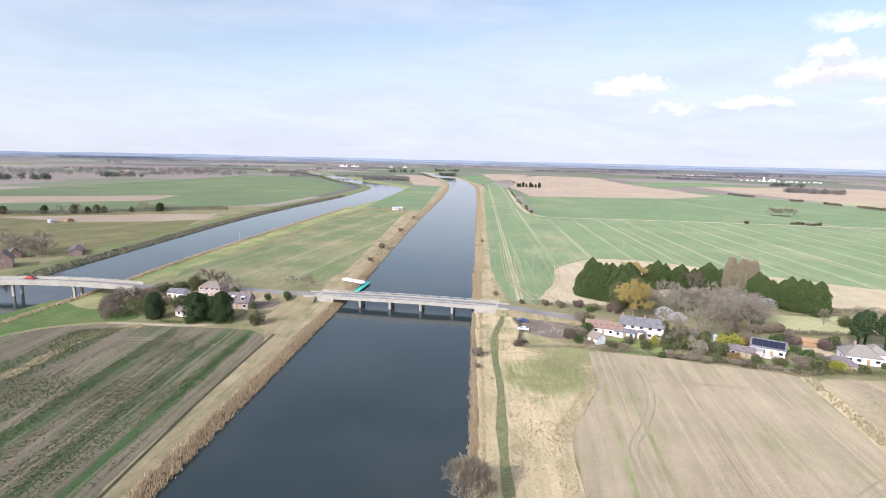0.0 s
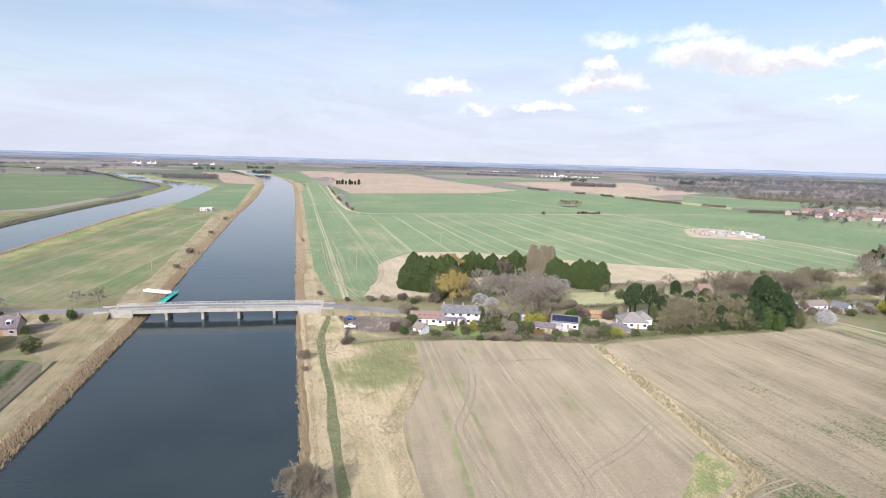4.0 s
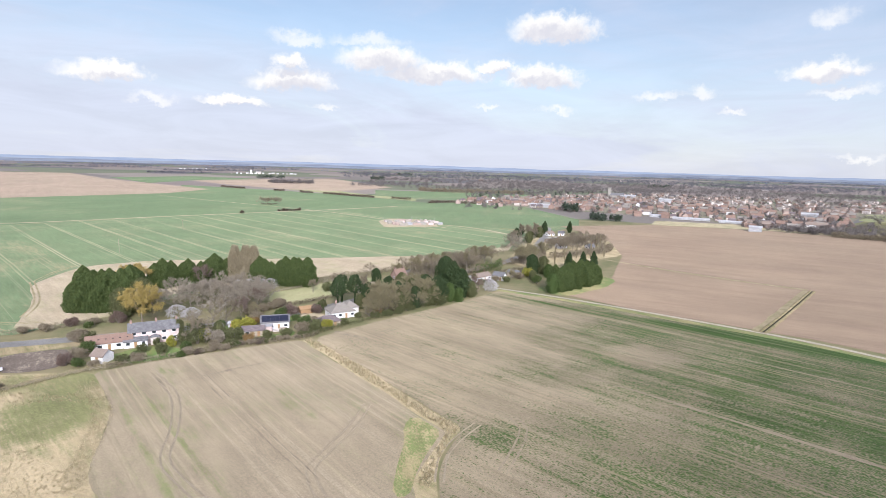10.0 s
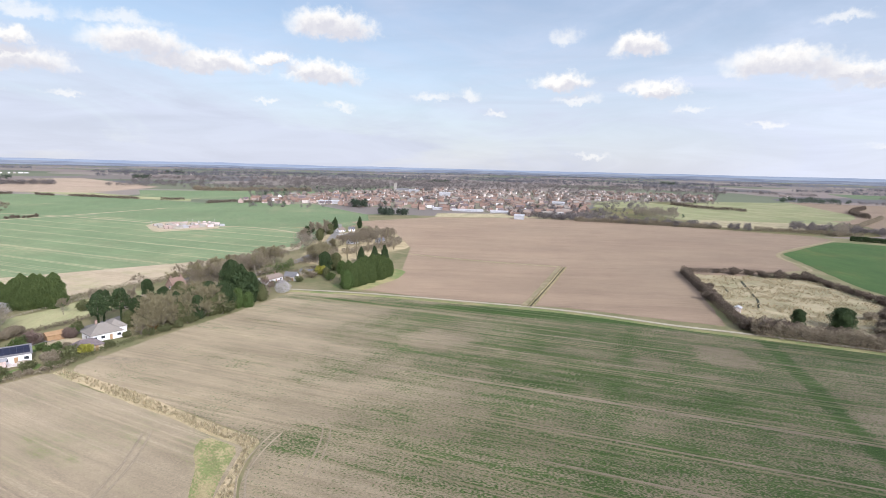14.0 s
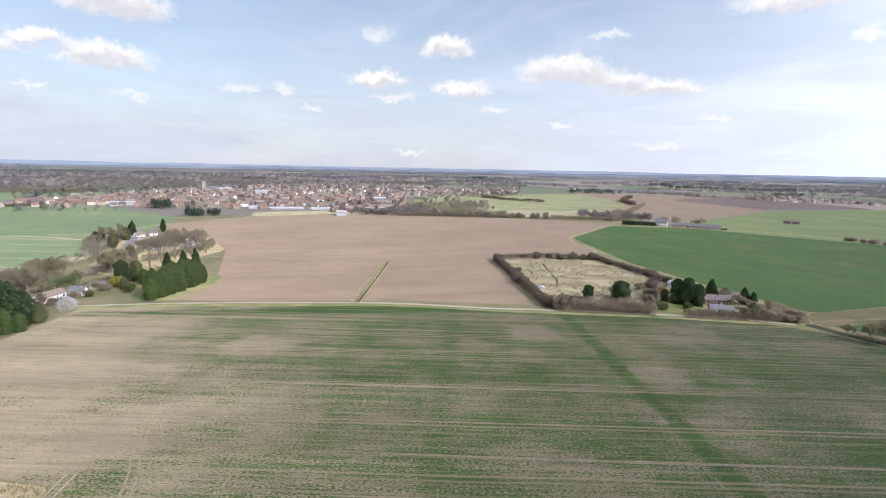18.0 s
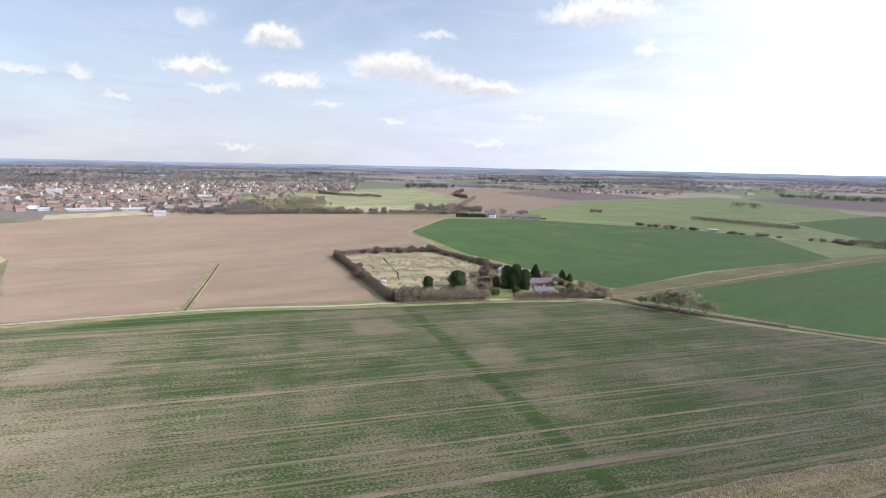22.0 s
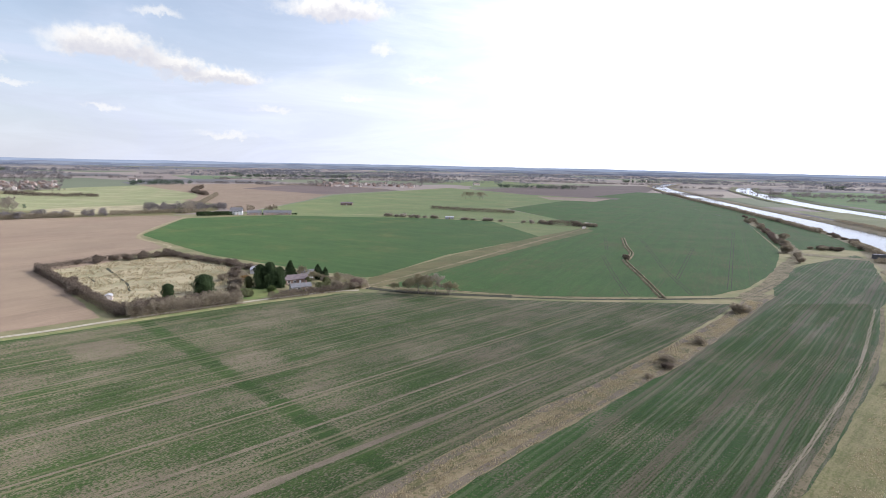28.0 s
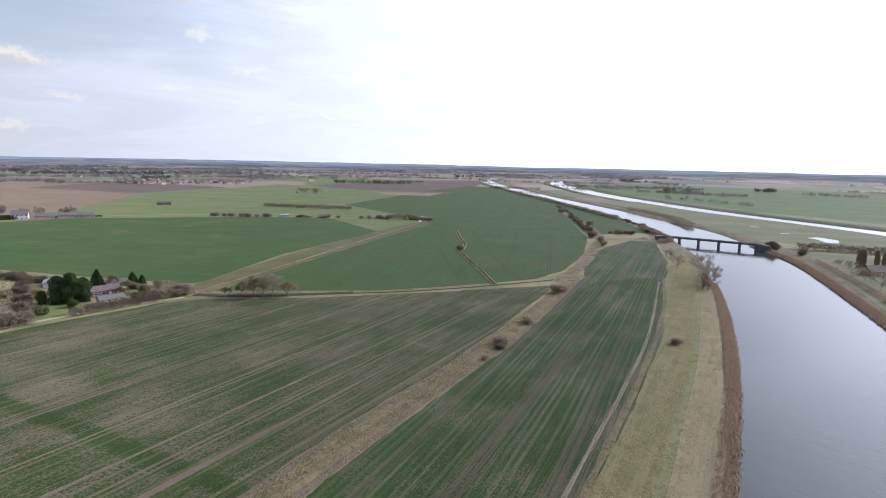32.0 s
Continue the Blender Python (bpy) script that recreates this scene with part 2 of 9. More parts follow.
def field_mat(name, soil, soil2, crop, crop2, cover, az, row=0.6, streak=9.0, lump=45.0, tram=None, patchy=1.0, fine=0.9, rough=0.95, grad=None, soft=0.34, spots=(), drill=None, speck=None, bands=(), dry=0.0, lines=()):
    """A field: soil and crop in patches, drawn out along the drilling direction az; tram: spacing, offset, wheel width, colour, strength."""
    m, t, b = material(name, rough)
    b.inputs["Diffuse Roughness"].default_value = 0.85
    at = node(t, "ShaderNodeNewGeometry").outputs["Position"]
    turned = node(t, "ShaderNodeVectorRotate", {"rotation_type": "Z_AXIS"}, Vector=at, Angle=radians(az)).outputs[0]
    # after the turn, y runs along the rows and x across them
    wob = noisy(t, at, 60.0, 2.0)
    x = calc(t, "MULTIPLY_ADD", wob, 1.6, node(t, "ShaderNodeSeparateXYZ", None, i0=turned).outputs[0])
    along = node(t, "ShaderNodeVectorMath", {"operation": "MULTIPLY"}, i0=turned, i1=(1.0, 0.03, 0.0)).outputs[0]
    along2 = node(t, "ShaderNodeVectorMath", {"operation": "MULTIPLY"}, i0=turned, i1=(1.0, 0.12, 0.0)).outputs[0]
    big = noisy(t, at, lump, 4.0, 0.6)
    st = noisy(t, along, streak, 3.0)
    st2 = noisy(t, along2, row * 2.2, 3.0, 0.7)
    gr = noisy(t, at, fine, 4.0, 0.7)
    v = calc(t, "MULTIPLY_ADD", calc(t, "SUBTRACT", big, 0.5), 1.7 * patchy, 0.5)
    v = calc(t, "MULTIPLY_ADD", calc(t, "SUBTRACT", st, 0.5), 0.9, v)
    v = calc(t, "MULTIPLY_ADD", calc(t, "SUBTRACT", st2, 0.5), 0.9, v)
    v = calc(t, "MULTIPLY_ADD", calc(t, "SUBTRACT", gr, 0.5), 1.5, v)
    if grad:
        (x0, y0), (x1, y1), g0, g1 = grad
        d = ((x1 - x0) ** 2 + (y1 - y0) ** 2)
        k = node(t, "ShaderNodeVectorMath", {"operation": "DOT_PRODUCT"}, i0=at, i1=((x1 - x0) / d, (y1 - y0) / d, 0)).outputs[1]
        k = smooth(t, calc(t, "SUBTRACT", k, (x0 * (x1 - x0) + y0 * (y1 - y0)) / d), 0.0, 1.0)
        v = calc(t, "ADD", v, calc(t, "MULTIPLY_ADD", k, g1 - g0, g0))
        drier = calc(t, "MULTIPLY_ADD", k, -dry, 1.0 + dry)
    for sx, sy, sr, sv in spots:
        dist = node(t, "ShaderNodeVectorMath", {"operation": "DISTANCE"}, i0=at, i1=(sx, sy, 0)).outputs[1]
        k = calc(t, "MULTIPLY_ADD", calc(t, "SUBTRACT", big, 0.5), sr * 1.2, dist)
        v = calc(t, "MULTIPLY_ADD", calc(t, "SUBTRACT", 1.0, smooth(t, k, sr * 0.45, sr * 1.1)), sv, v)
    for x0, y0, x1, y1, bw, bv in bands:
        d = math.hypot(x1 - x0, y1 - y0)
        ux, uy = (x1 - x0) / d, (y1 - y0) / d
        k = node(t, "ShaderNodeVectorMath", {"operation": "DOT_PRODUCT"}, i0=at, i1=(-uy, ux, 0)).outputs[1]
        k = calc(t, "ABSOLUTE", calc(t, "MULTIPLY_ADD", big, bw * 1.5, calc(t, "SUBTRACT", k, y0 * ux - x0 * uy + bw * 0.75)))
        v = calc(t, "MULTIPLY_ADD", calc(t, "SUBTRACT", 1.0, smooth(t, k, bw * 0.2, bw)), bv, v)
    if speck:
        dots = node(t, "ShaderNodeVectorMath", {"operation": "MULTIPLY"}, i0=turned, i1=(1.0, 0.55, 0.0)).outputs[0]
        v = calc(t, "MULTIPLY_ADD", calc(t, "SUBTRACT", noisy(t, dots, speck[0], 2.0, 0.5), 0.5), speck[1], v)
    mask = smooth(t, v, 1.0 - cover - soft, 1.0 - cover + soft)
    s = blend(t, soil, soil2, smooth(t, noisy(t, along2, 14.0, 4.0), 0.35, 0.68))
    c = blend(t, crop, crop2, smooth(t, calc(t, "MULTIPLY_ADD", st, 0.5, calc(t, "MULTIPLY", gr, 0.5)), 0.38, 0.62))
    if dry:
        s = node(t, "ShaderNodeVectorMath", {"operation": "SCALE"}, i0=s, i3=drier).outputs[0]
    col = blend(t, s, c, mask)
    if drill:
        gap, strength, colour = drill
        w = calc(t, "ABSOLUTE", calc(t, "SUBTRACT", calc(t, "FLOORED_MODULO", x, gap), gap / 2))
        line = calc(t, "SUBTRACT", 1.0, smooth(t, w, 0.25, 0.7))
        line = calc(t, "MULTIPLY", line, calc(t, "MULTIPLY", smooth(t, noisy(t, along, 2.6, 2.0), 0.38, 0.66), strength))
        col = blend(t, col, colour, line)
    # uneven lines left by the drill and the plough: size across, threshold, colour, strength
    for size, cut, colour, strength in lines:
        far = node(t, "ShaderNodeVectorMath", {"operation": "MULTIPLY_ADD"}, i0=turned, i1=(1.0, 0.008, 0.0), i2=(size * 31.7, 0.0, 0.0)).outputs[0]
        n = noisy(t, far, size, 2.0, 0.5)
        line = calc(t, "MULTIPLY", smooth(t, n, cut, cut + 0.07), calc(t, "MULTIPLY", smooth(t, gr, 0.2, 0.6), strength))
        col = blend(t, col, colour, line)
    if tram:
        gap, off, wide, colour, strength = tram
        d = calc(t, "ABSOLUTE", calc(t, "SUBTRACT", calc(t, "FLOORED_MODULO", calc(t, "ADD", x, off), gap), gap / 2))
        wheel = calc(t, "ABSOLUTE", calc(t, "SUBTRACT", d, 0.95))
        line = calc(t, "SUBTRACT", 1.0, smooth(t, wheel, wide * 0.5, wide))
        line = calc(t, "MULTIPLY", line, calc(t, "MULTIPLY", smooth(t, noisy(t, along, 7.0), 0.2, 0.6), strength))
        col = blend(t, col, colour, line)
    tone = calc(t, "MULTIPLY_ADD", smooth(t, gr, 0.28, 0.72), 0.3, 0.84)
    tone = calc(t, "MULTIPLY", tone, calc(t, "MULTIPLY_ADD", smooth(t, noisy(t, at, fine * 0.3, 2.0), 0.25, 0.75), 0.3, 0.86))
    tone = calc(t, "MULTIPLY", tone, calc(t, "MULTIPLY_ADD", noisy(t, at, lump * 0.7, 5.0, 0.65), 0.5, 0.75))
    tone = calc(t, "MULTIPLY", tone, calc(t, "MULTIPLY_ADD", noisy(t, along2, row * 3.5, 2.0), 0.4, 0.8))
    col = node(t, "ShaderNodeVectorMath", {"operation": "SCALE"}, i0=col, i3=tone).outputs[0]
    finish(t, b, col, calc(t, "MULTIPLY_ADD", st2, 0.6, calc(t, "MULTIPLY", gr, 0.6)), 0.5, 0.25)
    return m


M = {}
M["soil_pale"] = field_mat("pale_dry_soil", (0.198, 0.161, 0.113), (0.164, 0.132, 0.092), (0.0819, 0.102, 0.0392), (0.117, 0.124, 0.0541), 0.10, 9, lump=26, streak=5, tram=(24, 5, 0.4, (0.25, 0.203, 0.14), 0.3), fine=0.5, speck=(0.5, 0.3), bands=((38.5, 90, 43, 115, 1.3, 0.3), (46.5, 85, 51, 118, 1.2, 0.28), (52, 80, 56, 104, 1.2, 0.16)),
                            lines=((0.9, 0.56, (0.152, 0.125, 0.084), 0.55), (1.7, 0.6, (0.228, 0.189, 0.138), 0.5), (3.4, 0.62, (0.15, 0.131, 0.082), 0.4)))
M["soil_crop"] = field_mat("thin_crop_on_soil", (0.136, 0.11, 0.076), (0.104, 0.084, 0.057), (0.0158, 0.0365, 0.0052), (0.0275, 0.0515, 0.0095), 0.53, 2.5, lump=30, streak=3.0, patchy=0.75, tram=(24, 3, 0.5, (0.141, 0.113, 0.0728), 0.7), grad=((106, 150), (180, 0), -0.56, 0.06), fine=0.55, drill=(3.6, 0.5, (0.132, 0.107, 0.0677)), speck=(0.42, 1.9), soft=0.3, dry=0.62, bands=((240, 0, 229, 100, 8, 0.5), (235, -63, 106, -67, 4, 0.42), (238, -40, 224, -144, 10, 0.25), (228, -12, 150, -6, 5, 0.1)), spots=((205, -45, 13, -0.5), (190, -20, 10, -0.4), (160, -75, 14, -0.35), (205, -110, 12, -0.3), (185, 60, 16, -0.3), (104, 66, 9, 0.25)),
                            lines=((1.2, 0.6, (0.14, 0.112, 0.076), 0.42), (3.6, 0.63, (0.158, 0.126, 0.082), 0.75), (9.0, 0.66, (0.15, 0.117, 0.074), 0.6)))
M["strip_crop"] = field_mat("drilled_crop_strip", (0.115, 0.097, 0.063), (0.085, 0.072, 0.046), (0.0148, 0.045, 0.0056), (0.023, 0.056, 0.0085), 0.75, -2, lump=26, streak=1.1, patchy=1.05, tram=(17, 3, 0.9, (0.085, 0.069, 0.045), 0.75), drill=(1.9, 0.4, (0.165, 0.145, 0.1)), speck=(0.42, 1.9), fine=0.5, soft=0.28, bands=((22, -90, 17, -230, 3.5, -0.45), (44, -70, 41, -200, 2.4, -0.35)),
                             lines=((1.0, 0.62, (0.135, 0.116, 0.08), 0.4), (5.0, 0.66, (0.1, 0.082, 0.055), 0.35)))
M["west_crop"] = field_mat("crop_rows_west", (0.125, 0.0985, 0.072), (0.0955, 0.0755, 0.0545), (0.0193, 0.0457, 0.0109), (0.0331, 0.0586, 0.0185), 0.33, 1, lump=24, streak=3.0, patchy=0.5, tram=(12, 2, 0.8, (0.125, 0.0993, 0.0728), 0.8), drill=(3.0, 0.35, (0.113, 0.0907, 0.066)), speck=(0.45, 1.5), fine=0.55, soft=0.3, bands=((-70.5, 90, -70, 160, 3.2, 0.5), (-79.5, 90, -78, 165, 3.6, 0.45), (-97, 100, -101, 165, 8, 0.28)),
                            lines=((1.2, 0.6, (0.135, 0.109, 0.08), 0.55), (3.2, 0.63, (0.078, 0.062, 0.045), 0.5)))
M["wheat"] = field_mat("young_wheat", (0.2, 0.183, 0.11), (0.17, 0.16, 0.094), (0.08, 0.112, 0.058), (0.1, 0.131, 0.068), 0.8, 4, lump=60, streak=9, patchy=0.9, tram=(28.2, 20.5, 0.6, (0.25, 0.224, 0.145), 0.8), lines=((5.0, 0.61, (0.2, 0.184, 0.118), 0.55), (2.0, 0.63, (0.22, 0.2, 0.13), 0.45)))
M["wheat_thin"] = field_mat("thin_young_wheat", (0.178, 0.148, 0.0869), (0.145, 0.122, 0.0703), (0.0645, 0.091, 0.0381), (0.0827, 0.104, 0.0455), 0.58, 12, lump=55, streak=7, patchy=1.1, tram=(28, 8, 0.6, (0.224, 0.19, 0.12), 0.6))
M["wheat_far"] = field_mat("young_wheat_far", (0.165, 0.16, 0.095), (0.145, 0.145, 0.083), (0.073, 0.106, 0.054), (0.09, 0.12, 0.061), 0.84, 60, lump=120, streak=16)
M["wheat_west"] = field_mat("young_wheat_west", (0.16, 0.15, 0.0851), (0.141, 0.137, 0.0745), (0.0669, 0.0942, 0.0456), (0.0851, 0.109, 0.0524), 0.82, 60, lump=120, streak=16)
M["dark_green"] = field_mat("dark_green_crop", (0.092, 0.094, 0.029), (0.075, 0.084, 0.024), (0.027, 0.062, 0.0135), (0.039, 0.077, 0.018), 0.82, 72, lump=50, streak=6, tram=(24, 2, 0.5, (0.0512, 0.0827, 0.0232), 0.7), speck=(0.9, 0.8))
M["mid_green"] = field_mat("mid_green_crop", (0.07, 0.074, 0.026), (0.057, 0.064, 0.021), (0.026, 0.064, 0.0125), (0.037, 0.078, 0.0165), 0.78, -17, lump=45, streak=6, tram=(24, 6, 0.5, (0.0492, 0.068, 0.0211), 0.8), speck=(0.8, 1.0))
M["light_green"] = field_mat("light_green_pasture", (0.15, 0.156, 0.068), (0.128, 0.139, 0.057), (0.088, 0.121, 0.044), (0.11, 0.139, 0.053), 0.64, 40, lump=70, streak=14, speck=(1.2, 0.8))
M["plough"] = field_mat("ploughed_brown_soil", (0.184, 0.133, 0.0945), (0.149, 0.107, 0.075), (0.2, 0.151, 0.107), (0.168, 0.124, 0.0868), 0.4, -14, lump=110, streak=20, fine=0.55, speck=(0.6, 0.6), lines=((2.2, 0.6, (0.2, 0.15, 0.107), 0.5), (6.0, 0.62, (0.15, 0.106, 0.073), 0.5)))
M["brown_far"] = field_mat("bare_far_soil", (0.215, 0.163, 0.122), (0.186, 0.14, 0.106), (0.228, 0.18, 0.132), (0.19, 0.149, 0.108), 0.4, 14, lump=150, streak=30)
M["rough"] = field_mat("rough_dry_grass", (0.286, 0.229, 0.146), (0.222, 0.178, 0.108), (0.0924, 0.0974, 0.0411), (0.122, 0.119, 0.0542), 0.26, 3, lump=16, streak=4, row=0.4, fine=0.7, spots=((33, 155, 17, 0.6), (45, 174, 12, 0.5), (33, 185, 9, 0.35), (22, 200, 8, 0.3)))
M["meadow"] = field_mat("grass_meadow", (0.131, 0.106, 0.0504), (0.105, 0.0874, 0.04), (0.0624, 0.0704, 0.0252), (0.0811, 0.0842, 0.0326), 0.48, 20, lump=30, streak=8)
M["lawn"] = field_mat("garden_lawn", (0.135, 0.138, 0.05), (0.11, 0.118, 0.042), (0.068, 0.108, 0.032), (0.088, 0.126, 0.04), 0.62, 20, lump=14, streak=3)
M["wet_meadow"] = field_mat("lush_bank_meadow", (0.12, 0.118, 0.045), (0.095, 0.1, 0.037), (0.045, 0.082, 0.02), (0.062, 0.098, 0.027), 0.7, 20, lump=16, streak=4, speck=(0.8, 1.0))
M["river_pasture"] = field_mat("green_river_pasture", (0.15, 0.172, 0.072), (0.125, 0.15, 0.06), (0.078, 0.135, 0.046), (0.098, 0.152, 0.055), 0.7, 60, lump=90, streak=14, speck=(1.4, 0.6))
M["olive_pasture"] = field_mat("pale_olive_pasture", (0.215, 0.2, 0.115), (0.18, 0.172, 0.094), (0.125, 0.145, 0.064), (0.15, 0.163, 0.077), 0.5, 60, lump=60, streak=14, speck=(1.4, 0.6))
M["purple_soil"] = field_mat("dark_purplish_soil", (0.112, 0.081, 0.074), (0.09, 0.066, 0.061), (0.128, 0.096, 0.083), (0.102, 0.076, 0.068), 0.4, 30, lump=120, streak=24)
M["enclosure"] = field_mat("tussock_field", (0.285, 0.24, 0.155), (0.24, 0.2, 0.125), (0.15, 0.142, 0.08), (0.185, 0.168, 0.1), 0.42, 40, lump=16, streak=4)
M["verge"] = field_mat("green_verge", (0.207, 0.181, 0.0902), (0.166, 0.147, 0.069), (0.0718, 0.106, 0.0331), (0.0938, 0.124, 0.0442), 0.5, 8, lump=18, streak=5)
M["town_plots"] = field_mat("town_gardens_and_yards", (0.17, 0.142, 0.118), (0.125, 0.108, 0.088), (0.085, 0.092, 0.05), (0.115, 0.11, 0.07), 0.45, 70, lump=18, streak=8, fine=4.0)
M["levee"] = field_mat("mown_levee_grass", (0.15, 0.135, 0.068), (0.125, 0.117, 0.056), (0.07, 0.09, 0.033), (0.09, 0.104, 0.042), 0.6, 10, lump=20, streak=4)
M["weedy"] = field_mat("weedy_hollow", (0.225, 0.185, 0.105), (0.18, 0.15, 0.08), (0.085, 0.108, 0.038), (0.112, 0.128, 0.05), 0.5, 40, lump=5, streak=2, speck=(0.5, 1.6), fine=0.5)
M["sandy"] = field_mat("bare_headland", (0.255, 0.21, 0.15), (0.222, 0.18, 0.127), (0.14, 0.135, 0.073), (0.195, 0.18, 0.103), 0.2, 5, lump=22, streak=6)
M["straw_strip"] = field_mat("straw_strip_grass", (0.215, 0.168, 0.1), (0.155, 0.12, 0.07), (0.066, 0.068, 0.026), (0.092, 0.085, 0.036), 0.36, 2, lump=6, streak=1.6, row=0.4, patchy=1.1, fine=0.5, speck=(0.6, 1.7), soft=0.26, lines=((1.6, 0.58, (0.085, 0.068, 0.045), 0.75), (2.6, 0.62, (0.06, 0.07, 0.026), 0.6)))
M["bank_grass"] = field_mat("olive_bank_grass", (0.255, 0.214, 0.105), (0.2, 0.17, 0.08), (0.1, 0.107, 0.034), (0.13, 0.128, 0.047), 0.42, 3, lump=8, streak=2.0, row=0.35, patchy=0.6, fine=0.5, speck=(0.5, 1.2), soft=0.3)
M["straw_bank"] = field_mat("pale_straw_bank", (0.31, 0.255, 0.15), (0.245, 0.2, 0.115), (0.118, 0.113, 0.05), (0.148, 0.136, 0.063), 0.26, 3, lump=8, streak=1.6, row=0.35, patchy=0.6, fine=0.5, drill=(1.8, 0.4, (0.235, 0.2, 0.135)), speck=(0.5, 1.0), soft=0.3)
M["roof_grey"] = plain("grey_brown_tile", (0.165, 0.146, 0.13), (0.215, 0.192, 0.172), 1.0, 0.85, 0.2, random_per="object", dist=0.04)
M["straw_line"] = plain("dry_grass_line", (0.262, 0.212, 0.135), (0.168, 0.145, 0.075), 5.0, 0.95, 0.6, bump=0.3, dist=0.04)
M["track"] = plain("pale_farm_track", (0.33, 0.29, 0.228), (0.275, 0.238, 0.182), 6.0, 0.98, 0.5, bump=0.2, dist=0.03)
M["wheel_mark"] = field_mat("dark_wheel_mark", (0.182, 0.148, 0.104), (0.155, 0.125, 0.088), (0.116, 0.093, 0.067), (0.134, 0.108, 0.078), 0.42, 9, lump=3, streak=1.0, row=0.3, fine=0.4)
M["green_path"] = plain("mown_green_path", (0.098, 0.106, 0.047), (0.135, 0.134, 0.066), 3.0, 0.95, 0.5, bump=0.2)
M["asphalt"] = plain("grey_asphalt", (0.150, 0.142, 0.134), (0.195, 0.185, 0.174), 8.0, 1.0, 0.3, bump=0.1)
M["yard"] = field_mat("dark_cinder_yard", (0.23, 0.19, 0.148), (0.185, 0.152, 0.12), (0.072, 0.056, 0.047), (0.096, 0.076, 0.063), 0.78, 15, lump=7, streak=2.5, patchy=1.2, fine=0.6, speck=(0.7, 0.8))
M["bare_soil"] = field_mat("trodden_brown_soil", (0.145, 0.115, 0.083), (0.116, 0.092, 0.067), (0.062, 0.07, 0.03), (0.066, 0.068, 0.03), 0.2, 2, lump=6, streak=1.2, row=0.3, fine=0.5, speck=(0.5, 1.0))
M["ditch"] = plain("dark_ditch_bottom", (0.0186, 0.0206, 0.0103), (0.0413, 0.0392, 0.0206), 3.0, 0.9, 0.5)
M["bank"] = field_mat("river_bank_grass", (0.223, 0.176, 0.113), (0.172, 0.136, 0.0815), (0.0907, 0.0907, 0.042), (0.118, 0.109, 0.0554), 0.36, 3, lump=12, streak=3, row=0.4)
M["mud"] = plain("wet_bank_mud", (0.10, 0.085, 0.07), (0.17, 0.145, 0.115), 4.0, 0.7, 0.6, bump=0.7, dist=0.3)
M["reed"] = plain("dry_reed", (0.37, 0.278, 0.178), (0.48, 0.375, 0.25), 3.0, 0.9, 0.3, random_per="island", bump=0, thin=0.45)
M["reed_red"] = plain("red_brown_reed", (0.235, 0.17, 0.122), (0.315, 0.235, 0.174), 3.0, 0.9, 0.3, random_per="island", bump=0, thin=0.45)
M["tussock"] = plain("straw_tussock", (0.32, 0.266, 0.166), (0.42, 0.354, 0.232), 3.0, 0.95, 0.3, random_per="island", bump=0, thin=0.45)
M["crop_leaf"] = plain("crop_leaf", (0.048, 0.082, 0.026), (0.078, 0.11, 0.042), 3.0, 0.8, 0.3, random_per="island", bump=0, thin=0.45)
M["concrete"] = plain("weathered_concrete", (0.306, 0.282, 0.24), (0.251, 0.227, 0.194), 2.5, 0.9, 0.15, bump=0.25, dist=0.01)
M["concrete_dark"] = plain("stained_concrete", (0.30, 0.28, 0.25), (0.22, 0.2, 0.18), 1.6, 0.9, 0.15, bump=0.3, dist=0.01)
M["rail"] = plain("grey_painted_steel", (0.374, 0.367, 0.355), (0.317, 0.310, 0.303), 2.0, 0.6, 0.1, 0.2)
M["iron"] = plain("dark_bridge_iron", (0.1, 0.1, 0.108), (0.14, 0.137, 0.14), 2.0, 0.7, 0.1)
M["white_wall"] = plain("white_render", (0.61, 0.595, 0.6), (0.54, 0.525, 0.53), 2.0, 0.85, 0.2)
M["cream_wall"] = plain("cream_render", (0.505, 0.447, 0.414), (0.444, 0.390, 0.363), 2.0, 0.85, 0.2)
M["pink_wall"] = plain("pinkish_render", (0.510, 0.404, 0.386), (0.459, 0.365, 0.349), 2.0, 0.85, 0.2)
M["brick"] = plain("red_brick", (0.207, 0.138, 0.116), (0.261, 0.18, 0.15), 0.8, 0.9, 0.12, random_per="object")
M["brick_pale"] = plain("pale_brick", (0.352, 0.272, 0.238), (0.304, 0.232, 0.203), 0.8, 0.9, 0.12, random_per="object")
M["slate"] = plain("grey_slate", (0.095, 0.092, 0.098), (0.145, 0.14, 0.145), 1.2, 0.85, 0.2)
M["roof_red"] = plain("orange_red_pantile", (0.2, 0.129, 0.101), (0.157, 0.104, 0.0855), 1.0, 0.85, 0.2, random_per="object", dist=0.04)
M["roof_brown"] = plain("brown_roof_tile", (0.150, 0.118, 0.100), (0.205, 0.160, 0.136), 1.0, 0.85, 0.2, random_per="object", dist=0.04)
M["roof_dark"] = plain("dark_purple_tile", (0.10, 0.08, 0.085), (0.15, 0.12, 0.12), 1.0, 0.8, 0.2)
M["trim"] = plain("white_painted_trim", (0.720, 0.711, 0.748), (0.666, 0.657, 0.690), 1.0, 0.6)
M["timber"] = plain("orange_timber", (0.30, 0.19, 0.105), (0.25, 0.155, 0.085), 0.6, 0.8, 0.08)
M["fence_wood"] = plain("grey_fence_timber", (0.25, 0.21, 0.165), (0.33, 0.28, 0.22), 0.6, 0.9, 0.08)
M["bark"] = plain("grey_brown_bark", (0.15, 0.127, 0.104), (0.22, 0.188, 0.155), 0.8, 0.95, 0.12)
